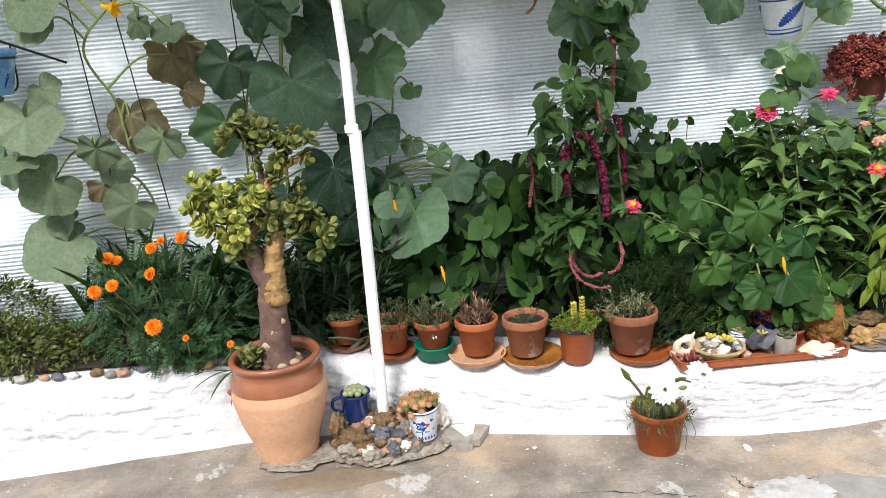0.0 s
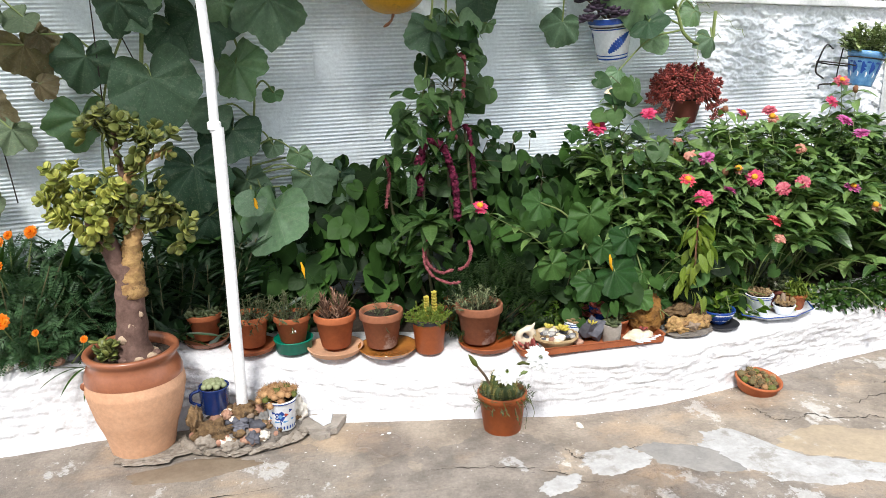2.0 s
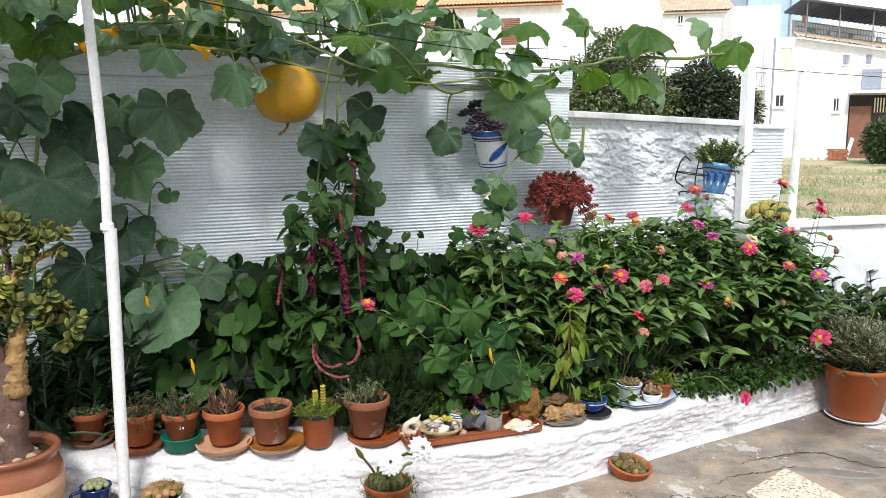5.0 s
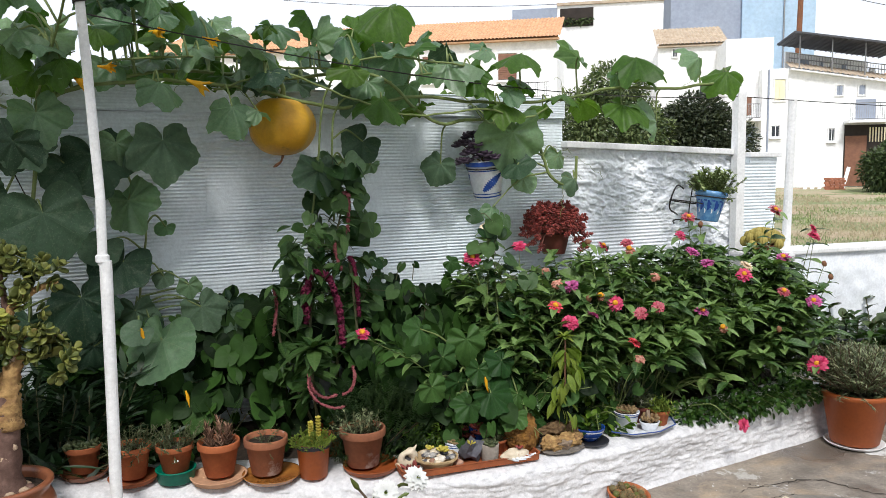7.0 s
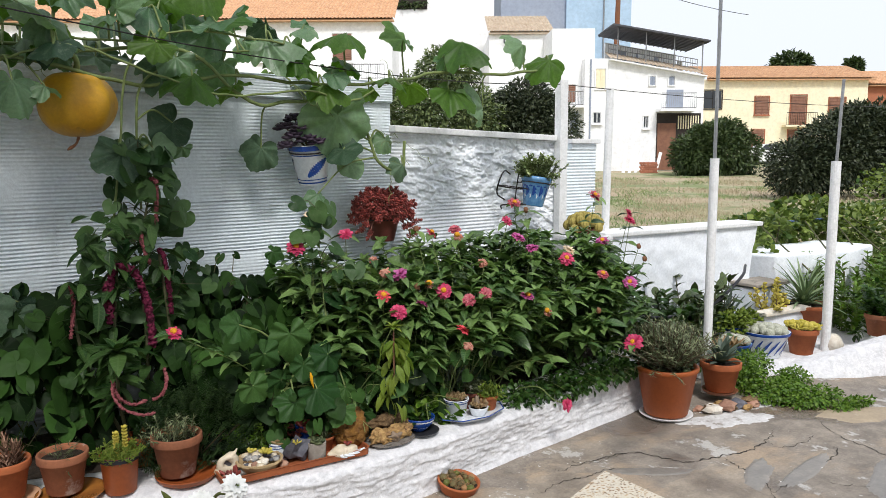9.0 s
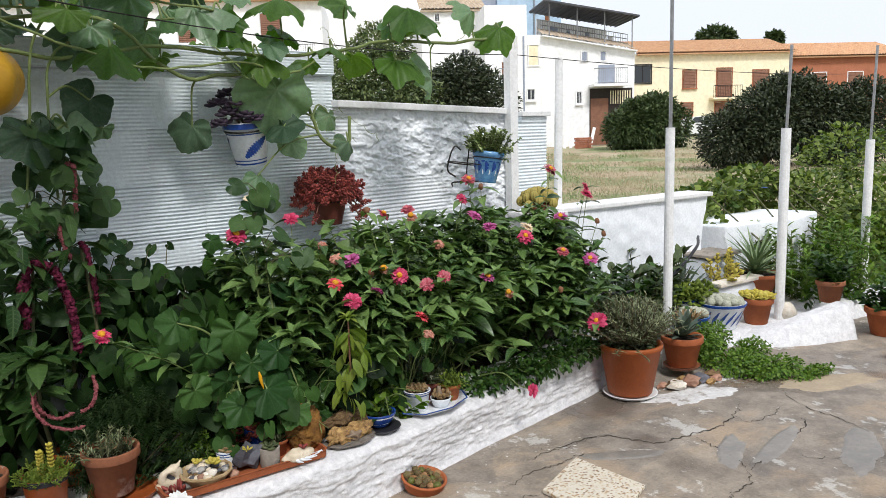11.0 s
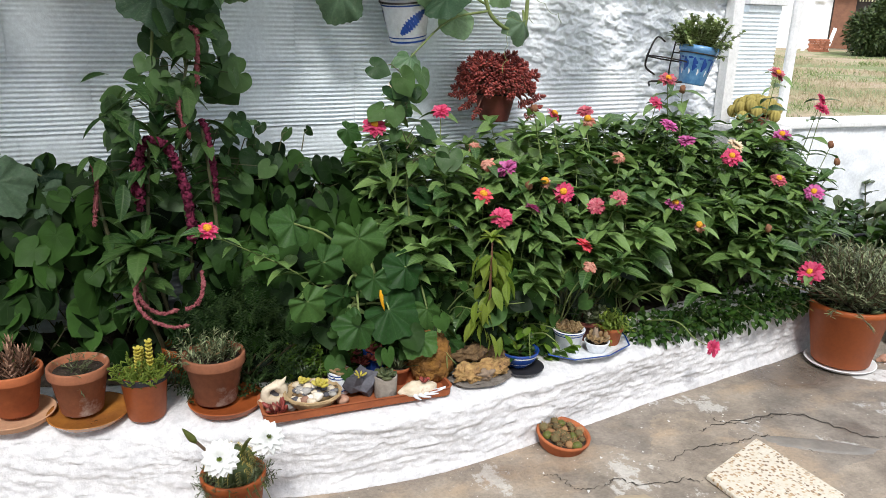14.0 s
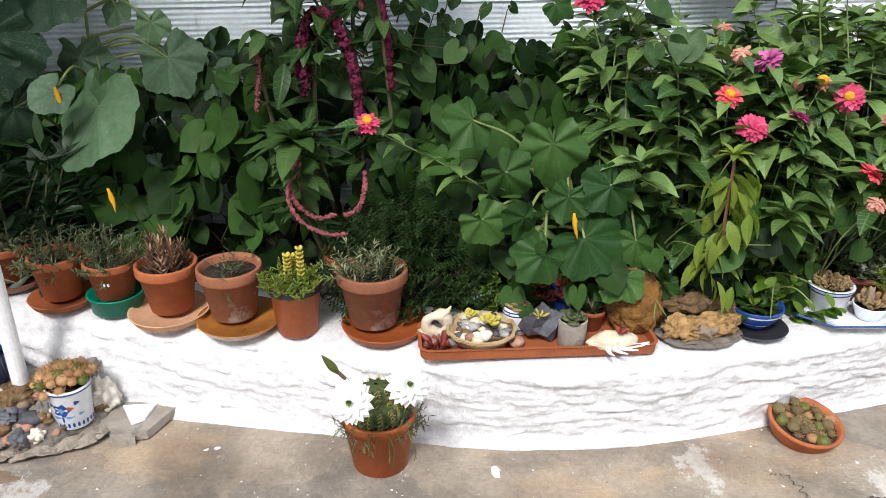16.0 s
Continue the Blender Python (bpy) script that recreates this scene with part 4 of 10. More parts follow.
def rough_wall():
    d = Vector((RW[1][0] - RW[0][0], RW[1][1] - RW[0][1], 0))
    L, a = d.length, math.atan2(d.y, d.x)
    w = new("wall_rough", None)
    w.location, w.rotation_euler = (RW[0][0], RW[0][1], 0), (0, 0, a)
    tagged(w, "white garden wall with rough thrown plaster and thin coping", "wall", kind="structure")

    def f(i, j):
        s, z = L * i, (1.66 - 0.045 * i) * j
        n1 = noise.noise((s * 3.1, z * 4.2, 3))
        patch = min(1, max(0, 0.5 + 2.2 * noise.noise((s * 1.6 + 2, z * 1.5, 9)) + 1.1 * (i - 0.1) + 1.4 * (j - 0.75)))
        d = patch * (0.006 * lump(noise.noise((s * 4, z * 7, 1)), 0.0, 0.10) + 0.010 * lump(noise.noise((s * 8 + z * 5, z * 17, 5)), 0.02, 0.09) + 0.008 * lump(noise.noise((s * 18 + z * 6, z * 32, 2)), 0.04, 0.13) + 0.006 * noise.noise((s * 42, z * 60, 2)) + 0.008 * n1)
        d += (1 - patch) * (0.004 * math.cos(z * 46 * 2 * math.pi) + 0.003 * n1)
        return s, -d - 0.004, z
    vs, fs = grid_mesh(260, 330, f)
    link_mesh("plaster", vs, fs, "white_plaster", w, smooth=True)
    part("core", box_bm(0, L, 0.012, 0.2, -0.05, 1.60), "white_plaster", w)
    bm = box_bm(-0.01, L + 0.02, -0.06, 0.24, 1.662, 1.70, 0.006)
    for v in bm.verts:
        v.co.z -= 0.045 * v.co.x / L - 0.003 * noise.noise((v.co.x * 3, v.co.y * 3, 0))
    part("coping", bm, "white_paint", w, "thin flat white coping")


rough_wall()


# short ribbed wall past it, between two posts
def ribbed_stub():
    w = new("wall_stub", None)
    w.location, w.rotation_euler = (3.66, 4.075, 0), (0, 0, ANG)
    tagged(w, "short white ribbed block wall with a notched top", "wall", kind="structure")
    v, f = grid_mesh(20, 330, lambda i, j: (0.36 * i, -0.004 * math.cos(j * 70 * 2 * math.pi) - 0.003 * noise.noise((i * 3, j * 30, 0)), 1.56 * j))
    link_mesh("ribbed_face", v, f, "white_block", w, smooth=True)
    part("core", box_bm(0, 0.36, 0.008, 0.16, -0.05, 1.56), "white_block", w)
    part("coping", box_bm(0.08, 0.38, -0.03, 0.19, 1.602, 1.635, 0.005), "white_paint", w)
    part("coping_bed", box_bm(0.10, 0.36, -0.006, 0.165, 1.561, 1.601, 0.004), "white_block", w)


ribbed_stub()


# low terrace wall with a slanting end
def low_wall():
    def f(i, j):
        x0, x1 = 3.95, 5.62 - 0.16 * (1 - j)
        x = x0 + (x1 - x0) * i
        return x, 3.93 - 0.02 * noise.noise((x * 3, j * 3, 2)) - 0.008 * noise.noise((x * 11, j * 11, 4)), 0.93 * j
    v, fc = grid_mesh(90, 50, f)
    w = new("wall_low", None)
    tagged(w, "low whitewashed terrace wall with slanting end", "garden wall", kind="structure")
    link_mesh("plaster", v, fc, "white_plaster", w, smooth=True)
    bm = box_bm(3.95, 5.60, 3.945, 4.13, -0.05, 0.925)
    for vv in bm.verts:
        if vv.co.x > 5 and vv.co.z < 0.5:
            vv.co.x -= 0.17
    part("core", bm, "white_plaster", w)
    part("coping", box_bm(3.93, 5.66, 3.90, 4.15, 0.931, 0.965, 0.008), "white_paint", w)


low_wall()


# ---- posts of white pipe ----
def white_post(label, pts, r, seg=16, rod=None, cat="post"):
    base = Vector(pts[0])
    ob = thing("post", label, cat, base, "white posts of the terrace")
    v, f = tube([Vector(p) - base for p in pts], r, seg)
    link_mesh("pipe", v, f, "white_paint", ob, smooth=False)
    if rod:
        v, f = tube([Vector(p) - base for p in rod], 0.011, 8)
        link_mesh("rod", v, f, "steel", ob, "thin grey steel rod")
    return ob


vine_pole = white_post("tall slim white metal pole with chipped paint, set in a rockery", [(-0.24, 2.80, 0.05), (-0.238, 2.80, 0.4), (-0.233, 2.80, 0.8), (-0.23, 2.80, 1.215)], 0.0225)
v, f = tube([(0, 0, 1.15), (0.004, 0, 1.4), (-0.014, 0, 1.85), (-0.028, 0, 2.13)], 0.0175, 16)
link_mesh("upper_pipe", v, f, "white_paint", vine_pole)
v, f = lathe([(0.019, 1.16), (0.0245, 1.162), (0.0245, 1.185), (0.019, 1.19)], 16)
link_mesh("collar", v, f, "white_paint", vine_pole)
for k in range(3):
    v, f = tube([(-0.028 + 0.022 * math.cos(a * 0.7 + k), 0.022 * math.sin(a * 0.7 + k), 2.09 + 0.008 * k + 0.002 * a) for a in range(10)], 0.003, 6)
    link_mesh("wire_tie", v, f, "iron", vine_pole, "black wire tie")

white_post("square white post against the rough wall", [(3.585, 3.985, 0), (3.585, 3.99, 2.03)], 0.045, 4)
white_post("slim white post behind the stub wall", [(4.06, 4.06, 0), (4.075, 4.06, 1.2), (4.09, 4.06, 2.0)], 0.03, 10)
white_post("white pipe post with a steel rod, among potted plants", [(4.066, 3.08, 0), (4.066, 3.08, 1.5)], 0.028, 14, [(4.066, 3.08, 1.42), (4.062, 3.08, 2.9)])
white_post("white pipe post with a steel rod, at the kerb", [(5.44, 3.155, 0), (5.44, 3.155, 1.47)], 0.034, 14, [(5.44, 3.155, 1.40), (5.47, 3.155, 2.05)])
white_post("white pipe post with a steel rod, past the kerb", [(6.75, 3.2, 0), (6.75, 3.2, 1.35)], 0.034, 14, [(6.75, 3.2, 1.3), (6.78, 3.2, 2.1)])


# ---- unseen wall added behind the camera, closing the terrace and blocking low sky ----
def sky_block_wall():
    w = new("wall_south", None)
    tagged(w, "plain whitewashed wall, unseen behind the terrace, added to block sky light", "wall", kind="structure")
    part("masonry", box_bm(-6, 5.5, -3.2, -3.0, -0.05, 5.2), "white_plaster", w)


sky_block_wall()


# ---- the village across the waste ground ----
FAR_O, FAR_F, FAR_R = Vector((0.172, -0.204, 0)), Vector((0.507, 0.862, 0)), Vector((0.862, -0.507, 0))


def far_pose(u, d, z=0.0):
    """u metres to the side, d metres out towards the village; local x runs along the fronts, y away."""
    p = FAR_O + FAR_R * u + FAR_F * d
    m = Matrix.Identity(4)
    for k in range(3):
        m[k][0], m[k][1], m[k][2] = FAR_R[k], FAR_F[k], (0, 0, 1)[k]
    m.translation = (p.x, p.y, z)
    return m


def window(house, x0, x1, z0, z1, y=0.0, fill="shutter", sill=True, frame_mat="far_white"):
    """A recess with its frame, a pane or a shutter, and a sill."""
    w = new("window", None)
    w.parent, w.location = house, (0, y, 0)
    part("pane", box_bm(x0 + 0.04, x1 - 0.04, -0.02, 0.02, z0 + 0.04, z1 - 0.04), fill, w)
    t = 0.06
    fr = [box_bm(x0 - t, x0, -0.06, 0.03, z0 - t, z1 + t), box_bm(x1, x1 + t, -0.06, 0.03, z0 - t, z1 + t), box_bm(x0, x1, -0.06, 0.03, z1, z1 + t), box_bm(x0, x1, -0.06, 0.03, z0 - t, z0)]
    for b in fr:
        part("window_frame", b, frame_mat, w)
    part("glazing_bar", box_bm((x0 + x1) / 2 - 0.02, (x0 + x1) / 2 + 0.02, -0.05, -0.022, z0, z1), frame_mat if fill == "glass" else fill, w)
    if fill == "shutter":
        v, f = [], []
        n = max(5, int((z1 - z0) / 0.12))
        for k in range(n):
            z = z0 + 0.05 + (z1 - z0 - 0.1) * k / n
            a = len(v)
            v += [(x0 + 0.06, -0.055, z), (x1 - 0.06, -0.055, z), (x1 - 0.06, -0.025, z + 0.09), (x0 + 0.06, -0.025, z + 0.09)]
            f.append([a, a + 1, a + 2, a + 3])
        link_mesh("louvres", v, f, "shutter", w)
    if sill:
        part("sill", box_bm(x0 - 0.1, x1 + 0.1, -0.14, 0.0, z0 - 0.12, z0 - 0.061), frame_mat, w)
    return w


def rail(house, x0, x1, z0, z1, y0, mat="iron", step=0.14, name="railing"):
    parts = [tube([(x0, y0, z1), (x1, y0, z1)], 0.025, 6), tube([(x0, y0, z0 + 0.05), (x1, y0, z0 + 0.05)], 0.02, 6)]
    n = max(2, int((x1 - x0) / step))
    for k in range(n + 1):
        x = x0 + (x1 - x0) * k / n
        parts.append(tube([(x, y0, z0), (x, y0, z1)], 0.012, 4))
    v, f = joined(*parts)
    return link_mesh(name, v, f, mat, house)


def tile_roof(house, x0, x1, z0, z1, y0, y1, mat):
    """A pitched sheet of half-round tiles, course by course."""
    n = int((x1 - x0) / 0.24)
    cols = [(x0 + (x1 - x0) * k / (n * 4), abs(math.sin(k * math.pi / 4)) * 0.07) for k in range(n * 4 + 1)]
    rows = 12
    vs, fs = [], []
    for j in range(rows + 1):
        for e in (0, 1):
            q = min(1, (j + e * 0.98) / (rows + 1))
            for x, h in cols:
                vs.append((x + 0.02 * noise.noise((x * 3, j, 0)), y0 + (y1 - y0) * q, z0 + (z1 - z0) * q + h + 0.05 * (1 - e)))
    w = len(cols)
    for j in range(2 * (rows + 1) - 1):
        for k in range(w - 1):
            a = j * w + k
            fs.append([a, a + 1, a + w + 1, a + w])
    top = z0 + (z1 - z0) * (0.1 - y0) / (y1 - y0)
    part("soffit", box_bm(x0 + 0.05, x1 - 0.05, y0 + 0.08, 0.045, z0 - 0.10, z0 - 0.01), mat, house)
    part("wall_head", box_bm(x0 + 0.15, x1 - 0.15, 0.046, 0.30, z0 - 0.02, top), mat, house)
    return link_mesh("roof", vs, fs, mat, house)


def house(label, u, d, mat, x0, x1, z0, z1, depth=9.0):
    h = thing("house", label, "house")
    h.matrix_world = far_pose(u, d)
    part("wall", box_bm(x0, x1, 0.05, depth, z0, z1), mat, h)
    return h


h = house("long white house with an orange tiled roof", 0, 50, "far_white", -32, -3.2, -0.2, 9.8, 10)
tile_roof(h, -32, -3.0, 9.8, 12.0, -0.5, 5, "roof_tile")
window(h, -7.0, -5.75, 7.3, 9.0)
window(h, -12.0, -10.9, 7.3, 9.0)
window(h, -5.2, -4.2, 4.2, 6.2)
part("balcony", box_bm(-6.4, -3.6, -0.9, 0.04, 5.95, 6.1), "far_white", h)
rail(h, -6.35, -3.65, 6.1, 7.0, -0.85)

h = house("white house with a flower-filled loggia", 0, 58, "far_white", -3.7, 3.8, -0.2, 13.4, 8)
part("side_wall", box_bm(-7.0, -3.72, 0.0, 8, 9, 13.3), "far_grey", h)
# thin dark panel on the wall paints the loggia's shaded depth
part("opening", box_bm(-3.5, -1.1, 0.0, 0.06, 11.9, 13.2), "painted_void", h)
part("parapet", box_bm(-3.75, 3.85, -0.12, 8.1, 13.41, 13.6), "roof_old", h)
r5 = random.Random(5)
ms = [pose(r5.uniform(-3.4, -1.2), -0.1, 11.95 + r5.uniform(0, 0.5), r5.uniform(-60, 60), r5.uniform(-60, 60), r5.uniform(0, 360)) @ Matrix.Scale(r5.uniform(0.2, 0.4), 4) for _ in range(120)]
spread("loggia_plants", LANCE, ms, "bush_leaf", h)

h = house("old white house with a mossy tiled roof", 0, 52, "far_white", 3.1, 7.5, -0.2, 9.3, 7)
tile_roof(h, 3.0, 7.4, 9.3, 11.1, -0.3, 4.5, "roof_old")
for a in ((4.0, 4.3, 8.6, 9.1), (5.7, 6.15, 5.9, 6.8), (6.85, 7.25, 5.7, 6.5)):
    window(h, *a, fill="glass", sill=False)

h = house("tall blue-grey apartment block", 0, 66, "far_grey", 4.9, 10.3, -0.2, 19, 10)
part("blue_wall", box_bm(10.31, 15.7, -0.3, 10, 9, 19), "far_blue", h, "pale blue rendered wall")
v, f = tube([(13.4, -0.4, 9), (13.4, -0.4, 19)], 0.06, 6)
link_mesh("drainpipe", v, f, "steel", h)

def eave_z(x):
    """The village house's eaves fall along its front."""
    return float(np.interp(x, [8.4, 10.0, 15.8], [7.1, 7.0, 6.0]))


def sloped_bm(x0, x1, y0, y1, low, high):
    """A block whose foot and head follow low(x) and high(x)."""
    bm = box_bm(x0, x1, y0, y1, 0, 1)
    for v in bm.verts:
        v.co.z = low(v.co.x) if v.co.z < 0.5 else high(v.co.x)
    return bm


h = house("white village house with terrace, balcony and dark garage", 0, 47, "far_white", 8.55, 9.95, 0.0, 7.05, 9)
part("wall", sloped_bm(9.96, 15.75, 0.05, 9, lambda x: 0.0, eave_z), "far_white", h)
part("side_block", box_bm(6.7, 9.3, 1.0, 10, 0, 8.95), "far_white", h)
# thin dark panel paints the shade inside the garage
part("garage", box_bm(12.95, 15.6, 0.0, 0.07, 0.4, 3.80), "painted_void", h)
part("garage_door", box_bm(13.0, 14.1, -0.03, -0.001, 0.4, 3.2), "shutter", h, "dark brown garage door")
for k in range(9):
    part("grille_bar", box_bm(14.22 + 0.15 * k, 14.28 + 0.15 * k, -0.05, -0.005, 2.85, 3.65), "far_yellow", h)
window(h, 9.2, 9.8, 5.25, 6.45, 0.04, "far_yellow", False)
window(h, 9.1, 9.55, 3.22, 3.86, 0.04, "glass")
window(h, 12.14, 12.44, 2.93, 3.64, 0.04, "glass")
for x in (12.45, 13.6):
    window(h, x, x + 0.36, 5.45, 6.0, 0.04, "far_grey", False)
part("balcony", box_bm(12.9, 15.05, -1.0, 0.04, 3.88, 4.03), "far_white", h)
rail(h, 12.95, 15.0, 4.03, 4.93, -0.95, "steel", 0.11)
part("balcony_door", box_bm(13.5, 14.5, 0.0, 0.048, 4.05, 5.2), "far_grey", h)
# eaves with a course of old tiles, and the roof terrace under its dark canopy
vs, fs = [], []
cols = [10.0 + 5.8 * k / 92 for k in range(93)]
for q in range(5):
    for k, x in enumerate(cols):
        vs.append((x, -0.35 + 0.42 * q, eave_z(x) + 0.02 + 0.13 * q + 0.07 * abs(math.sin(k * math.pi / 4))))
n = len(cols)
link_mesh("roof", vs, [[q * n + k, q * n + k + 1, (q + 1) * n + k + 1, (q + 1) * n + k] for q in range(4) for k in range(n - 1)], "roof_old", h)
part("soffit", sloped_bm(10.0, 15.8, -0.32, 1.35, lambda x: eave_z(x) - 0.07, lambda x: eave_z(x) + 0.01), "far_white", h)
part("terrace_wall", sloped_bm(10.6, 15.2, 4.2, 4.5, eave_z, lambda x: eave_z(x) + 1.65), "far_white", h)
for x in (11.4, 12.6, 13.8):
    part("terrace_door", sloped_bm(x, x + 0.55, 4.12, 4.19, lambda x: eave_z(x) + 0.1, lambda x: eave_z(x) + 1.3), "far_grey", h)
    part("terrace_pier", sloped_bm(x + 0.75, x + 1.0, 1.4, 1.7, eave_z, lambda x: eave_z(x) + 0.85), "far_white", h)
parts = []
for zz in (0.35, 0.62, 0.90):
    parts.append(tube([(x, 1.3, eave_z(x) + zz + 0.2) for x in (10.2, 15.7)], 0.025, 6))
for k in range(38):
    x = 10.2 + 5.5 * k / 37
    parts.append(tube([(x, 1.3, eave_z(x) + 0.3), (x, 1.3, eave_z(x) + 1.1)], 0.014, 4))
v, f = joined(*parts)
link_mesh("railing", v, f, "steel", h)
part("canopy", sloped_bm(10.1, 15.9, -0.4, 4.2, lambda x: eave_z(x) + 1.95, lambda x: eave_z(x) + 2.05), "corrugate", h, "dark corrugated terrace canopy")
for k in range(20):
    x = 10.2 + 5.6 * k / 19
    v, f = tube([(x, -0.42, eave_z(x) + 1.93), (x, 4.2, eave_z(x) + 1.93)], 0.03, 5)
    link_mesh("canopy_rib", v, f, "corrugate", h)
for x in (10.5, 12.2, 13.9, 15.6):
    v, f = tube([(x, 0.1, eave_z(x) + 0.1), (x, 0.1, eave_z(x) + 1.96)], 0.035, 6)
    link_mesh("canopy_post", v, f, "steel", h)
# small balcony of the side block, a dark window under it
part("balcony", box_bm(7.3, 8.5, -0.2, 1.0, 4.15, 4.28), "far_white", h)
rail(h, 7.35, 8.45, 4.28, 5.1, -0.15, "steel", 0.09)
window(h, 7.85, 8.4, 2.5, 4.0, 0.98, "far_grey", False)
window(h, 7.7, 8.2, 4.5, 5.6, 0.98, "shutter", False)
v, f = tube([(8.9, 0.0, 0.2), (8.9, 0.0, 7.0)], 0.05, 6)
link_mesh("drainpipe", v, f, "far_grey", h)

h = house("cream two-storey house with brown shutters and tiled roof", 0, 62, "far_yellow", 20.6, 33.8, 0.5, 7.15, 9)
tile_roof(h, 20.9, 34.2, 7.15, 8.6, -0.5, 4.5, "roof_tile")
for a in ((24.86, 25.96, 4.4, 5.8), (27.7, 28.95, 3.6, 5.9), (30.75, 32.05, 4.3, 5.7), (24.7, 25.7, 1.9, 3.2), (27.6, 28.8, 1.9, 3.2), (31, 32.1, 1.9, 3.2)):
    window(h, *a, y=0.03, frame_mat="far_red")
window(h, 20.75, 22.2, 4.85, 6.3, 0.03, "glass", False, "iron")
part("balcony", box_bm(27.1, 29.6, -0.7, 0.04, 3.4, 3.55), "far_yellow", h)
rail(h, 27.15, 29.55, 3.55, 4.5, -0.65)

h = house("brick-red house with a tiled roof", 0, 62.5, "far_red", 33.9, 44, 0.5, 6.7, 9)
tile_roof(h, 33.85, 44.4, 6.7, 8.2, -0.5, 4.5, "roof_tile")
window(h, 36.0, 37.3, 3.9, 5.4, 0.03)
window(h, 39.2, 40.5, 3.9, 5.4, 0.03)


def planks_and_bricks():
    for k in range(5):
        x = 10.55 + 0.34 * k + (0.5 if k > 2 else 0)
        b = part("plank", box_bm(-0.09, 0.09, -0.03, 0.03, 0, 2.0 - 0.12 * k, 0.005), "far_white")
        b.matrix_world = far_pose(x, 45.2, 0.05) @ pose(0, 0, 0, -14, 8 + 5 * k % 11, 0)
        tagged(b, "white plank leaning by the garage", "plank", "leaning planks")
    stack = thing("brick_stack", "small stack of red bricks beside the garage", "bricks")
    stack.matrix_world = far_pose(11.5, 44.6, 0.1)
    me = None
    for row in range(7):
        for k in range(4):
            bm = box_bm(-0.12, 0.12, -0.1, 0.1, 0, 0.11, 0.01, 1)
            if me is None:
                o = part("brick", bm, "brick_far", stack)
                me = o.data
            else:
                bm.free()
                o = new("brick", me)
                o.parent = stack
            o.location = (0.25 * k + (0.06 if row % 2 else 0), 0, row * 0.115)


planks_and_bricks()

def parked_car():
    o = thing("car", "white hatchback parked by the cream house", "car")
    o.matrix_world = far_pose(21.6, 51.5, 0.55)
    side = [(-1.95, 0.28), (-1.98, 0.75), (-1.75, 0.92), (-1.0, 1.0), (-0.45, 1.42), (0.75, 1.46), (1.5, 1.0), (1.95, 0.88), (2.0, 0.3)]
    n = len(side)
    v = [(x, y * (1 if z < 1.05 else 0.86), z) for y in (-0.85, 0.85) for x, z in side]
    link_mesh("body", v, [list(range(n)), list(range(n, 2 * n))[::-1]] + [[k, (k + 1) % n, n + (k + 1) % n, n + k] for k in range(n)], "white_paint", o)
    for x0, x1, x2, x3 in ((-0.85, -0.42, 0.12, 0.12), (0.2, 0.2, 0.72, 1.25)):
        link_mesh("side_window", [(x0, -0.858, 1.03), (x3, -0.858, 1.03), (x2, -0.745, 1.39), (x1, -0.745, 1.39)], [[0, 1, 2, 3]], "glass", o)
    for x in (-1.25, 1.25):
        for y in (-0.8, 0.8):
            v, f = tube([(x, y - 0.1, 0.3), (x, y + 0.1, 0.3)], 0.3, 18)
            w = link_mesh("wheel", v, f, "plastic_black", o)
            v, f = tube([(x, y - 0.12, 0.3), (x, y + 0.12, 0.3)], 0.17, 14)
            link_mesh("rim", v, f, "steel", w)


parked_car()

# utility pole and wires
up = thing("utility_pole", "rusty brown utility pole with a crossarm and wires", "pole")
up.matrix_world = far_pose(12.75, 58, 0)
v, f = tube([(0, 0, 0), (0.05, 0, 8), (0.2, 0, 17)], [0.24, 0.20, 0.16], 10)
link_mesh("mast", v, f, "rust", up)
for (a, b, sag) in (((0.1, -0.2, 14.0), (-40, 5, 16.2), 1.0), ((0.1, -0.2, 14.0), (7.4, -6, 10.4), 0.3)):
    a, b = Vector(a), Vector(b)
    v, f = tube([a.lerp(b, k / 12) - Vector((0, 0, sag * 4 * (k / 12) * (1 - k / 12))) for k in range(13)], 0.02, 5)
    link_mesh("wire", v, f, "iron", up)


def rubble_wall():
    o = thing("boundary_wall", "broken grey boundary wall beyond the waste ground", "wall")
    o.matrix_world = far_pose(19.5, 52, 0.3)
    rr = random.Random(2)
    for k in range(34):
        bm = pebble(0.42, 1.2, 0.8, 0.8, 0.3, k * 1.3, 1)
        s = part("stone", bm, "stone_grey", o)
        s.location = (rr.uniform(0, 9), rr.uniform(-0.3, 0.3), rr.uniform(0.1, 1.1))


rubble_wall()


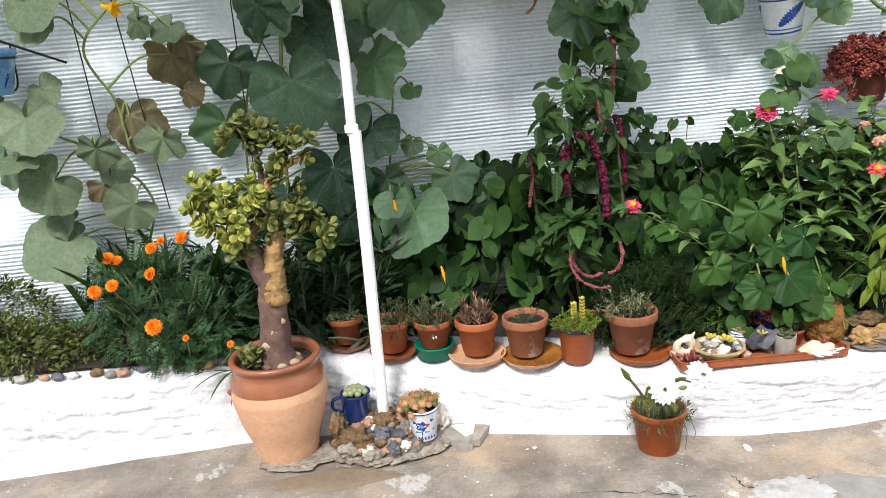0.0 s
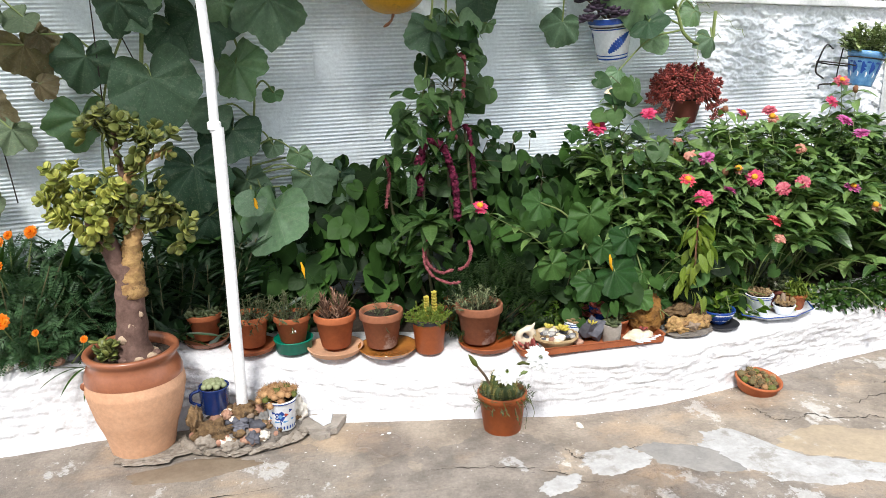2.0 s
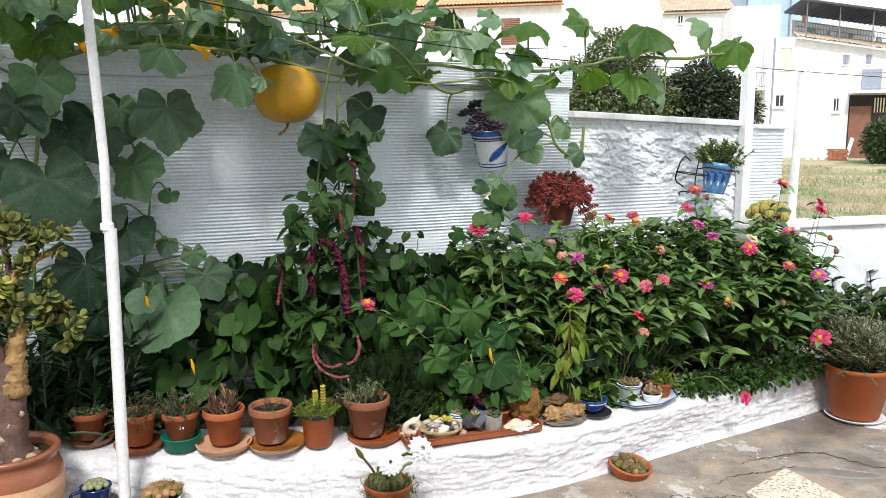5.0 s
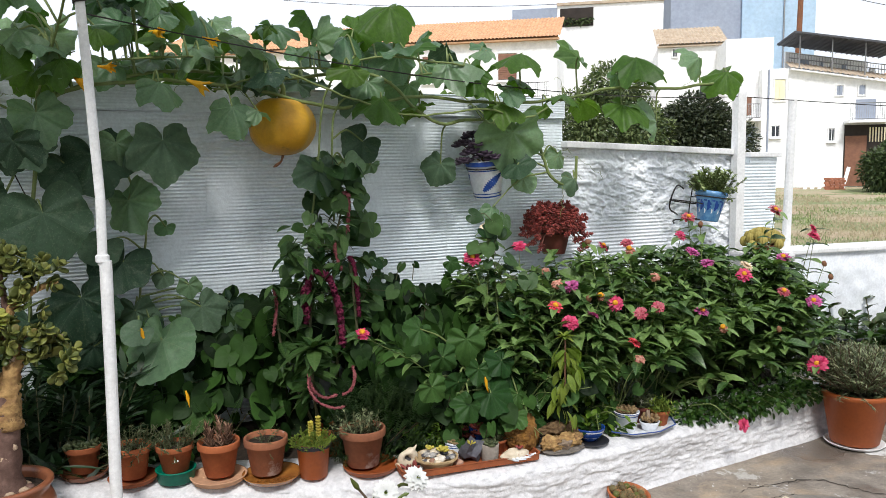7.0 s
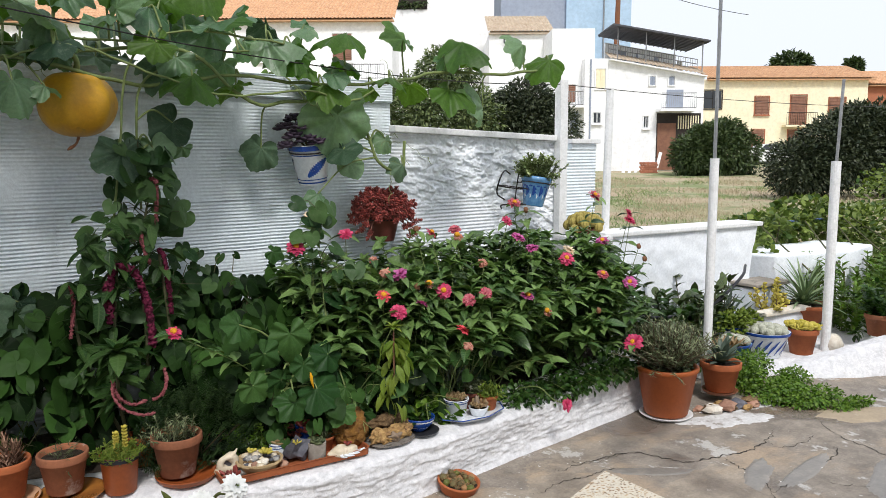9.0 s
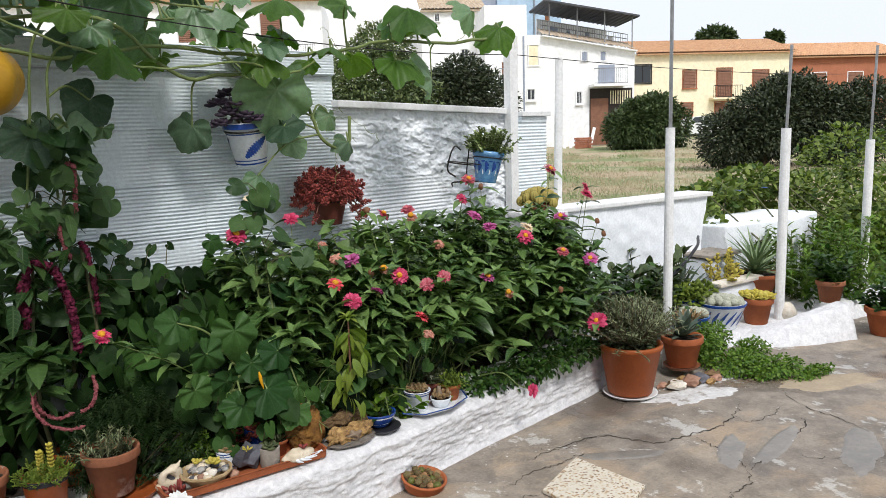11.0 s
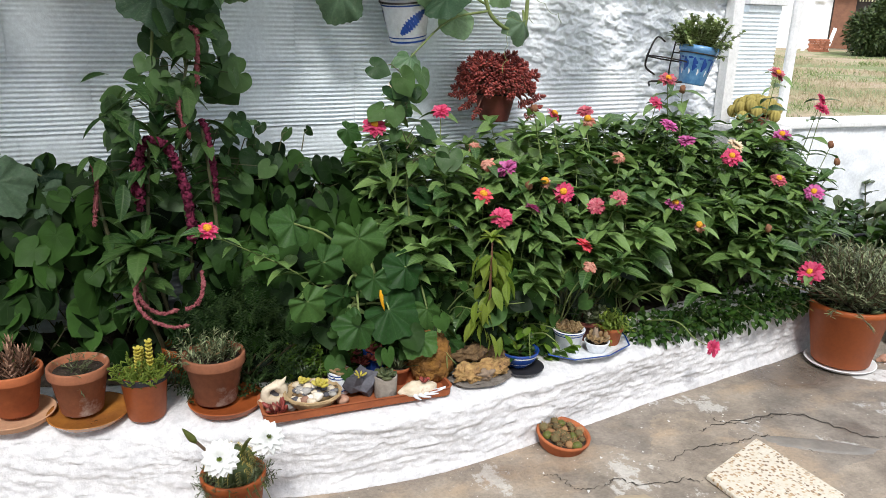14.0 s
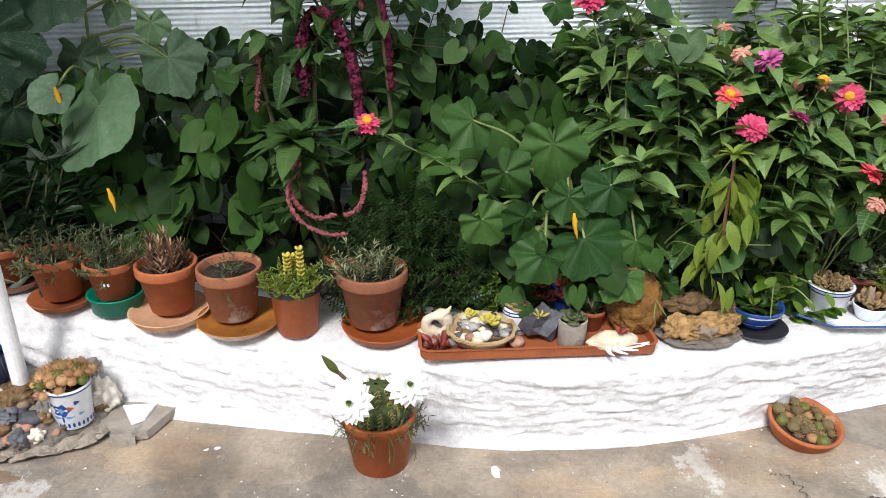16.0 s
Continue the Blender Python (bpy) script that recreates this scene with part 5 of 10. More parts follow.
def leaf_cloud(blobs, count, size, seed, plan=None, shell=0.75, up_bias=0.25):
    """Leaves through rounded clumps: matrices. blobs: (x, y, z, rx, ry, rz)."""
    r = random.Random(seed)
    wsum = [b[3] * b[4] + b[5] * b[3] for b in blobs]
    ms = []
    for _ in range(count):
        b = r.choices(blobs, wsum)[0]
        d = Vector((r.gauss(0, 1), r.gauss(0, 1), r.gauss(0, 1))).normalized()
        q = shell + (1 - shell) * r.random() if r.random() < 0.75 else r.random() * shell
        q *= 1 + 0.22 * noise.noise(d * 2.5 + Vector((b[0], b[1], b[2])))
        p = Vector((b[0] + d.x * b[3] * q, b[1] + d.y * b[4] * q, b[2] + d.z * b[5] * q))
        out = (d + Vector((r.gauss(0, 0.5), r.gauss(0, 0.5), r.gauss(0, 0.4) - 0.15))).normalized()
        ms.append(leaf_at(p, out, size * r.uniform(0.6, 1.35), r.gauss(0, 0.5), Vector((d.x * 0.6, d.y * 0.6, 0.8))))
    return ms


def tree(name, label, cat, u, d, trunk, blobs, count, size, mat, seed):
    """A tapered trunk with limbs into the clumps, and a crown of separate leaves."""
    o = thing(name, label, cat)
    o.matrix_world = far_pose(u, d, 0.1)
    limbs = [tube(bend([(0, 0, -0.2), (0.05, 0, trunk * 0.5), (0.0, 0.1, trunk)], 4), [0.16 - 0.006 * k for k in range(9)], 8)]
    for b in blobs:
        limbs.append(tube(bend([(0, 0, trunk * 0.8), (b[0] * 0.5, b[1] * 0.5, (trunk + b[2]) / 2), (b[0], b[1], b[2] + b[5] * 0.3)], 4), [0.09 - 0.008 * k for k in range(9)], 6))
    v, f = joined(*limbs)
    link_mesh("trunk", v, f, "twig", o)
    spread("crown", TINY, leaf_cloud(blobs, count, size, seed, shell=0.65), mat, o)
    return o


tree("bush", "large dark green shrub before the cream house", "shrub", 14.9, 42, 0.8, [(0, 0, 1.5, 1.6, 1.5, 1.5), (-1.4, 0, 1.2, 1.2, 1.2, 1.2), (1.4, 0.3, 1.3, 1.1, 1.2, 1.3), (0.4, 0, 2.4, 1.1, 1.0, 0.8), (-0.7, 0, 2.1, 1.0, 1, 0.8)], 26000, 0.20, "bush_leaf", 1)
tree("tree", "broad dark orchard tree on the waste ground", "tree", 12.2, 24, 0.7, [(0, 0, 1.4, 1.3, 1.2, 1.2), (-1.1, 0, 0.9, 1.1, 1, 1.0), (1.3, 0.3, 1.6, 1.3, 1.2, 1.3), (0.6, 0, 2.3, 0.9, 0.9, 0.6), (2.4, 0.3, 1.2, 1.2, 1.2, 1.4), (3.6, 0.5, 1.4, 1.3, 1.2, 1.4)], 70000, 0.125, "dark_wood_leaf", 2)
tree("tree", "leafy orange tree behind the garden wall", "tree", -0.4, 17, 1.2, [(0, 0, 2.3, 1.3, 1.1, 0.9), (-0.9, 0, 2.1, 0.9, 1, 0.8), (0.5, 0, 3.2, 0.7, 0.8, 0.5), (0.9, 0, 2.2, 0.8, 0.9, 0.8)], 22000, 0.10, "orchard_lit", 3)
tree("tree", "dark leafy tree behind the garden wall", "tree", 1.7, 18, 1.2, [(0, 0, 2.1, 1.0, 1.0, 0.8), (0.8, 0, 2.0, 0.7, 0.9, 0.7), (0.2, 0, 2.6, 0.7, 0.8, 0.5), (-0.6, 0, 2.1, 0.8, 0.8, 0.7)], 20000, 0.10, "dark_wood_leaf", 4)
tree("tree", "far tree above the roofs", "tree", 40, 90, 8, [(0, 0, 11.2, 2.2, 1.5, 1.5), (-1.6, 0, 10.6, 1.2, 1, 1), (1.5, 0, 11.0, 1.1, 1, 1.2)], 3500, 0.5, "bush_leaf", 5)
tree("tree", "far tree above the roofs", "tree", 47.2, 90, 8, [(0, 0, 11, 1.0, 1, 0.9)], 1400, 0.45, "bush_leaf", 6)


def dry_grass():
    r = random.Random(9)
    dry, green = [], []
    for _ in range(70000):
        d = 6.5 + 34 * r.random() ** 1.3
        u = r.uniform(0.05, 0.62) * d
        n = noise.noise((u * 0.42, d * 0.30, 2)) + 0.5 * noise.noise((u * 1.3, d * 1.0, 7))
        if n < r.uniform(-0.35, 0.25):
            continue
        p = FAR_O + FAR_R * u + FAR_F * d
        h = math.hypot(u, d)
        s = r.uniform(0.05, 0.12) * (0.45 + d / 34)
        m = leaf_at(Vector((p.x, p.y, -0.062 + 0.15 * max(0.0, h - 9) / 31)), aim(r.uniform(0, 6.28), r.uniform(0.5, 1.5)), s, r.uniform(0, 3))
        lush = noise.noise((u * 0.33 + 5, d * 0.22, 4)) > 0.12 + r.gauss(0, 0.1)
        (green if lush else dry).append(m)
    tagged(spread("dry_grass", NARROW, dry, "straw"), "dry straw-coloured grass on the waste ground", "grass", kind="stuff")
    tagged(spread("green_grass", NARROW, green, "bush_bright"), "green weeds on the waste ground", "grass", kind="stuff")


dry_grass()


# ---- pots and the small things on the bed's lip ----
def pot_profile(r, h, rim=0.10, rim_h=0.22, foot=0.68, wall=0.06):
    """Outside from the foot up, over the rim, down inside to the soil."""
    R = r * (1 - rim)
    return [(0, 0), (r * foot * 0.96, 0), (r * foot, h * 0.02), (R, h * (1 - rim_h)), (r * 0.985, h * (1 - rim_h) + 0.002), (r, h * (1 - rim_h) + 0.006), (r, h - 0.004), (r * 0.985, h), (r * (1 - wall * 1.4), h), (r * (1 - wall * 2), h * 0.97), (r * (1 - wall * 2) * 0.93, h * 0.84)]


def pot(name, label, cat, loc, r, h, mat, profile=None, soil=0.86, group="", turn=0.0, seg=36):
    o = thing(name, label, cat, loc, group, turn=turn)
    v, f = lathe(profile or pot_profile(r, h), seg, 0.012, loc[0])
    body = link_mesh("pot_body", v, f, mat, o, smooth=True)
    body.data.polygons.foreach_set("use_smooth", np.ones(len(body.data.polygons), dtype=bool))
    if soil:
        rr = r * 0.86
        vs = [(0, 0, h * soil + 0.006)]
        fs = []
        for q in range(1, 5):
            for k in range(20):
                a = 2 * math.pi * k / 20
                vs.append((rr * q / 4 * math.cos(a), rr * q / 4 * math.sin(a), h * soil + 0.006 * noise.noise((q * 2 + loc[0] * 9, math.cos(a) * 3, math.sin(a) * 3))))
        for k in range(20):
            fs.append([0, 1 + k, 1 + (k + 1) % 20])
            for q in range(3):
                a, b = 1 + q * 20 + k, 1 + q * 20 + (k + 1) % 20
                fs.append([a, a + 20, b + 20, b])
        link_mesh("soil", vs, fs, "soil", o, "dark potting soil", smooth=True)
    return o


def saucer(label, loc, r, h, mat, cat="saucer"):
    v, f = lathe([(0, 0), (r * 0.86, 0), (r * 0.9, 0.003), (r * 0.985, h * 0.9), (r, h), (r * 0.95, h), (r * 0.86, 0.007), (0, 0.006)], 40, 0.006, loc[0])
    o = link_mesh("saucer", v, f, mat, None, "", loc, smooth=True)
    return tagged(o, label, cat, "saucers on the ledge")


def rosette(n, size, center, tilt=0.9, seed=0):
    """Leaves in a rosette: matrices."""
    r = random.Random(seed)
    c = Vector(center)
    ms = []
    for k in range(n):
        a = k * 2.4
        q = k / n
        el = 1.25 - tilt * q
        ms.append(leaf_at(c + aim(a, 0) * 0.08 * size, aim(a, el), size * (0.55 + 0.45 * q) * r.uniform(0.85, 1.1)))
    return ms


def tufts(n, R, z, size, seed, el=(0.3, 1.4), clump=1):
    """Leaves standing up all over a pot's mouth."""
    r = random.Random(seed)
    ms = []
    for _ in range(n // clump):
        q, a = R * math.sqrt(r.random()), r.uniform(0, 6.283)
        for _ in range(clump):
            d = aim(a + r.gauss(0, 0.9), r.uniform(*el))
            ms.append(leaf_at(Vector((q * math.cos(a), q * math.sin(a), z + r.uniform(-0.004, 0.008))), d, size * r.uniform(0.6, 1.3), r.uniform(-0.6, 0.6)))
    return ms


def sprigs(n, R, z, h, leaf, seed, lean=0.5, step=0.012, fan=3):
    """Upright sprigs of small leaves: leaf matrices and stem lines."""
    r = random.Random(seed)
    ms, stems = [], []
    for _ in range(n):
        q, a = R * math.sqrt(r.random()), r.uniform(0, 6.283)
        p = Vector((q * math.cos(a), q * math.sin(a), z))
        d = aim(a + r.gauss(0, 0.5), math.pi / 2 - abs(r.gauss(0, lean)) * (0.4 + q / max(R, 1e-3)))
        L = h * r.uniform(0.55, 1.15)
        stems.append([p, p + d * L * 0.5, p + d * L])
        k = 0
        while k * step < L:
            c = p + d * k * step
            for m in range(fan):
                b = r.uniform(0, 6.283)
                o = (d * 0.6 + d.orthogonal().normalized().lerp(d.cross(d.orthogonal()).normalized(), r.random()) * math.cos(b) + aim(b, 0.2) * 0.8)
                ms.append(leaf_at(c, o, leaf * r.uniform(0.7, 1.3), r.uniform(-0.5, 0.5)))
            k += 1
    return ms, stems


def stem_mesh(name, lines, r, mat, parent, label=""):
    v, f = joined(*[tube(l, [r * (1 - 0.5 * k / max(1, len(l) - 1)) for k in range(len(l))], 5, False) for l in lines])
    ob = link_mesh(name, v, f, mat, parent, label)
    return tagged(ob, kind="stuff") if len(lines) > 3 else ob


Z = 0.252
CL = "row of potted succulents on the ledge"

# seven pots in a row
o = pot("flower_pot", "small terracotta pot with a round-leaved succulent", "plant pot", (-0.39, 3.15, Z + 0.042), 0.074, 0.115, "terracotta", group=CL)
spread("plant", FAT, tufts(70, 0.055, 0.10, 0.035, 1), "succ_green", o, "grey-green succulent")
saucer("dark brown saucer under a terracotta pot", (-0.39, 3.15, Z + 0.022), 0.095, 0.022, "glaze_brown")
o = pot("flower_pot", "terracotta pot with spiky trailing succulent", "plant pot", (-0.195, 3.05, Z + 0.030), 0.078, 0.135, "terracotta", group=CL)
ms, st = sprigs(60, 0.072, 0.115, 0.085, 0.020, 2, 0.9)
spread("plant", NARROW, ms, "succ_green", o, "low trailing succulent")
stem_mesh("stem_growth", st, 0.002, "stem_dark", o)
saucer("terracotta saucer under a pot", (-0.195, 3.05, Z + 0.010), 0.10, 0.022, "terracotta")
o = pot("flower_pot", "terracotta pot with a marked rim and mixed succulents", "plant pot", (-0.025, 3.02, Z + 0.045), 0.078, 0.115, "terracotta", group=CL)
ms, st = sprigs(56, 0.068, 0.10, 0.10, 0.018, 3, 0.8)
spread("plant", NARROW, ms, "succ_green", o, "upright thin succulent shoots")
stem_mesh("stem_growth", st, 0.002, "stem_dark", o)
for k, w in enumerate((0.006, 0.005)):
    part("mark", box_bm(-w / 2, w / 2, -0.001, 0.001, -0.004, 0.004), "white_paint", o, "white pencilled mark", (0.010 - 0.011 * k, -0.0665, 0.06))
v, f = lathe([(0, 0), (0.066, 0), (0.074, 0.004), (0.079, 0.05), (0.083, 0.052), (0.083, 0.056), (0.076, 0.056), (0.071, 0.008), (0, 0.007)], 40)
tagged(link_mesh("saucer", v, f, "plastic_green", None, "", (-0.025, 3.02, Z), smooth=True), "deep green plastic saucer under a terracotta pot", "saucer", "saucers on the ledge")
o = pot("flower_pot", "terracotta pot with striped spiky haworthia", "plant pot", (0.15, 2.975, Z + 0.022), 0.088, 0.145, "terracotta", group=CL)
ms = []
for k, (x, y) in enumerate(((-0.03, -0.02), (0.03, -0.025), (0.0, 0.02), (0.045, 0.02), (-0.045, 0.025), (0.005, -0.045))):
    for q in range(44):
        h = q / 44
        ms.append(leaf_at(Vector((x + 0.006 * math.cos(q * 2.4), y + 0.006 * math.sin(q * 2.4), 0.118 + (0.075 + 0.02 * (k % 3)) * h)), aim(q * 2.4, 0.75 + 0.55 * h), 0.036 - 0.012 * h, 0))
spread("plant", SPIKE, [m @ Matrix.Diagonal((1.7, 1, 1, 1)) for m in ms], "haworthia", o, "clump of reddish striped spikes")
spread("grass_growth", STRAP, [leaf_at(Vector((x, 0.03, 0.12)), (0.1 * x, 0, 1), 0.2) for x in (-0.03, 0.0, 0.035, 0.05)], "herb", o)
saucer("wide pinkish clay saucer", (0.145, 2.965, Z), 0.118, 0.024, "clay_pale")
o = pot("flower_pot", "weathered terracotta pot with sparse succulent", "plant pot", (0.34, 2.93, Z + 0.02), 0.092, 0.155, "terracotta_old", group=CL)
ms, st = sprigs(14, 0.05, 0.13, 0.07, 0.018, 5, 0.8)
spread("plant", NARROW, [m for m in ms], "succ_green", o, "small sparse succulent")
saucer("rust-stained brown saucer holding water", (0.36, 2.915, Z), 0.125, 0.02, "rust_water")
o = pot("flower_pot", "orange plastic pot with yellow-tipped cactus columns", "plant pot", (0.53, 2.87, Z), 0.075, 0.145, "plastic_orange", [(0, 0), (0.056, 0), (0.058, 0.003), (0.070, 0.135), (0.073, 0.137), (0.073, 0.148), (0.067, 0.148), (0.062, 0.12)], group=CL)
v, f = lathe([(0.0735, 0.13), (0.077, 0.131), (0.077, 0.147), (0.0735, 0.149)], 36)
link_mesh("rim", v, f, "plastic_black", o, "dark rim")
ms, st = sprigs(80, 0.062, 0.12, 0.070, 0.015, 6, 0.5, 0.008, 3)
spread("plant", THIN_FAT, ms, "lime", o, "low green spiny cactus shoots")
for k, (x, y, h) in enumerate(((-0.012, -0.02, 0.10), (0.022, -0.01, 0.115), (-0.005, 0.02, 0.08))):
    ms = [leaf_at(Vector((x, y, 0.13 + h * q / 9)), aim(q * 2.4 + s * 1.57, 0.9), 0.018) for q in range(10) for s in range(4)]
    spread("flower_spike", FAT, ms, "pale_yellow", o, "pale yellow flower spike")
o = pot("flower_pot", "large weathered terracotta pot with white lime stain", "plant pot", (0.745, 2.875, Z + 0.02), 0.100, 0.165, "terracotta_old", group=CL)
ms, st = sprigs(40, 0.075, 0.145, 0.085, 0.022, 7, 0.6)
spread("plant", NARROW, ms, "olive", o, "grey-green trailing succulent")
stem_mesh("stem_growth", st, 0.002, "stem_dark", o)
spread("buds", FAT, tufts(18, 0.03, 0.16, 0.02, 8), "succ_brown", o, "tan dry rosettes")
saucer("orange plastic saucer, larger than its pot", (0.775, 2.86, Z), 0.122, 0.024, "plastic_orange")
o = pot("flower_pot", "dark red pot half hidden behind the row", "plant pot", (0.655, 3.10, Z), 0.07, 0.13, "plastic_orange", group=CL)


# long orange tray with shells, cups and stones
def tray():
    o = thing("tray", "long shallow terracotta-coloured plastic tray", "tray", (1.19, 2.765, Z), turn=1.0)
    bm = bmesh.new()
    n, L, W = 8, 0.318, 0.082
    rings = []
    for (s, z) in ((-0.012, 0.0), (-0.002, 0.004), (0.0, 0.030), (0.004, 0.033), (-0.006, 0.033), (-0.010, 0.008)):
        ring = []
        for cx, cy, a0 in ((L, W, 0), (-L, W, 90), (-L, -W, 180), (L, -W, 270)):
            for k in range(n + 1):
                a = radians(a0 + 90 * k / n)
                rad = 0.03 + s
                ring.append(bm.verts.new((cx - math.copysign(0.03, cx) + rad * math.cos(a), cy - math.copysign(0.03, cy) + rad * math.sin(a), z)))
        rings.append(ring)
    for a, b in zip(rings, rings[1:]):
        for k in range(len(a)):
            bm.faces.new((a[k], a[(k + 1) % len(a)], b[(k + 1) % len(a)], b[k]))
    bm.faces.new(rings[0][::-1])
    bm.faces.new(rings[-1])
    part("tray_body", bm, "terracotta", o)


tray()


def gnarl(bm, r, depth, f=(9, 9, 9)):
    """Pits and ridges on a stone or a root."""
    for v in bm.verts:
        n = v.co / r
        q = Vector((n.x * f[0], n.y * f[1], n.z * f[2])) * 0.55
        v.co *= 1 - depth * abs(noise.noise(q)) * 1.6 + depth * 0.5 * noise.noise(q * 2.3)
    return bm


def stone(label, loc, r, mat, sx=1, sy=1, sz=0.7, seed=0.0, rough=0.25, turn=0, group="", cat="stone", sub=3, f=1.6, pit=0.0):
    bm = pebble(r, sx, sy, sz, rough, seed, sub, f)
    o = part("stone", gnarl(bm, r, pit) if pit else bm, mat, smooth=sub > 2)
    o.location = (loc[0], loc[1], loc[2] + r * sz * 0.85)
    o.rotation_euler = (0, 0, radians(turn))
    return tagged(o, label, cat, group)


TZ = Z + 0.009
# pale conch-like shell with a hole
o = thing("sea_shell", "pale conch shell with a hollow, in the tray", "shell", (0.925, 2.785, TZ))
ring = [(0.029 * math.cos(a) - 0.004, 0.004 * math.sin(2 * a), 0.044 + 0.026 * math.sin(a)) for a in [2 * math.pi * k / 24 for k in range(25)]]
v, f = joined(tube(ring, [0.0155 + 0.004 * math.sin(k * math.pi / 6) for k in range(25)], 12, False),
              tube(bend([(-0.055, 0, 0.018), (-0.01, 0.005, 0.012), (0.05, 0, 0.022)], 6), [0.008, 0.013, 0.016, 0.018, 0.019, 0.019, 0.019, 0.019, 0.018, 0.017, 0.014, 0.011, 0.006], 12),
              tube(bend([(0.006, 0, 0.066), (0.022, 0, 0.084), (0.034, -0.002, 0.098)], 5), [0.017, 0.016, 0.015, 0.013, 0.012, 0.010, 0.009, 0.007, 0.006, 0.004, 0.002], 10))
link_mesh("body", [Vector(q) * (1 + 0.12 * noise.noise(Vector(q) * 38)) for q in v], f, "shell", o, smooth=True)
# dark disc set in the ring stands for the hollow's shade
v, f = tube([(-0.004, 0.004, 0.044), (-0.004, 0.012, 0.044)], 0.022, 16)
link_mesh("hollow", v, f, "stone_dark", o, "dark disc painting the shade in the shell's hollow")
# basket of stones
o = thing("basket", "shallow wicker basket of pebbles with a tiny succulent", "basket", (1.04, 2.755, TZ))
v, f = lathe([(0, 0), (0.045, 0), (0.062, 0.012), (0.078, 0.036), (0.081, 0.040), (0.077, 0.041), (0.058, 0.016), (0, 0.010)], 36, 0.05, 4)
link_mesh("bowl", v, f, "wicker", o, smooth=True)
v, f = joined(*[tube([(0.079 * math.cos(a) + 0.003 * math.cos(a * 12 + k), 0.079 * math.sin(a), 0.038 + 0.003 * math.sin(a * 14 + k * 2)) for a in [2 * math.pi * q / 60 for q in range(61)]], 0.0028, 5, False) for k in range(3)])
link_mesh("woven_rim", v, f, "wicker", o)
rb = random.Random(21)
for k in range(52):
    a, q = rb.uniform(0, 6.28), 0.066 * math.sqrt(rb.random())
    s = part("pebble", pebble(rb.uniform(0.006, 0.0135), 1.3, 0.9, 0.8, 0.35, k * 2.1, 2), rb.choice(("stone_pale", "stone_grey", "stone_red", "stone_dark", "spiny_rock", "shell")), o, smooth=True)
    s.location = (q * math.cos(a), q * math.sin(a), 0.030 + 0.024 * (1 - q / 0.066) + 0.010 * rb.random())
spread("sprout", FAT, rosette(11, 0.030, (0.02, -0.02, 0.060)) + rosette(9, 0.024, (-0.025, 0.01, 0.062)), "pale_yellow", o, "yellow-green sprout")
o.scale = (1.15, 1.1, 1.25)


def cup(label, loc, r, h, mat, plant, pmat, seed, band=None, group="small planted cups"):
    o = pot("cup", label, "cup", loc, r, h, mat, [(0, 0), (r * 0.9, 0), (r * 0.93, 0.003), (r, h - 0.003), (r * 0.98, h), (r * 0.88, h), (r * 0.85, h * 0.85)], 0.86, group)
    if band:
        for z in band:
            v, f = lathe([(r * 0.99 + 0.0006, z), (r * 0.995 + 0.0008, z + 0.004)], 28)
            link_mesh("band", v, f, "glaze_blue", o, "dark blue band")
    spread("plant", plant, rosette(16, r * 1.1, (0, 0, h * 0.9), 1.0, seed), pmat, o, "small succulent rosette")
    return o


cup("white cup with blue bands holding a pink succulent", (1.145, 2.825, TZ), 0.040, 0.078, "glaze_white", FAT, "succ_brown", 1, (0.016, 0.058, 0.068))
cup("grey stoneware cup with a small succulent", (1.285, 2.745, TZ), 0.040, 0.078, "slate", FAT, "succ_green", 2)
o = stone("dark blue-grey stone with a yellow sprout in its hollow", (1.205, 2.775, TZ), 0.060, "stone_dark", 0.95, 0.8, 1.0, 5.0, 0.75, sub=2, f=1.9)
o = thing("succulent", "tiny yellow-green succulent growing on a stone", "succulent", (1.195, 2.742, TZ + 0.092))
spread("leaves", THIN_FAT, rosette(9, 0.03, (0, 0, -0.006), 1.2), "pale_yellow", o)
# blue-and-white beaker behind with red succulent
cup("blue patterned beaker with dark red succulents", (1.29, 2.91, Z), 0.04, 0.11, "glaze_blue", FAT, "succ_red", 5)
o = thing("succulent", "dark red rosette succulents spilling over soil", "succulent", (1.24, 2.885, Z))
spread("leaves", FAT, sum([rosette(12, 0.035, (x, y, 0.07 + 0.01 * k), 1.0, k) for k, (x, y) in enumerate(((0, 0), (-0.045, 0.01), (0.03, -0.02), (-0.02, 0.03)))], []), "succ_red", o)
o = pot("flower_pot", "little terracotta pot with striped haworthia", "plant pot", (1.355, 2.83, TZ), 0.042, 0.062, "terracotta")
spread("plant", SPIKE, rosette(20, 0.085, (0, 0, 0.05), 0.9, 3), "succ_green", o, "striped green spikes")
# spider conch with fingers
conch = o = thing("sea_shell", "white spider conch shell with finger-like spines", "shell", (1.385, 2.71, TZ), turn=8)
bm = pebble(0.045, 1.35, 0.62, 0.62, 0.25, 1.2, 3)
for q in bm.verts:
    if q.co.x < -0.02:
        q.co.y *= 1 + (q.co.x + 0.02) * 14
        q.co.z *= 1 + (q.co.x + 0.02) * 14
part("body", bm, "shell", o, loc=(0, 0, 0.026), smooth=True)
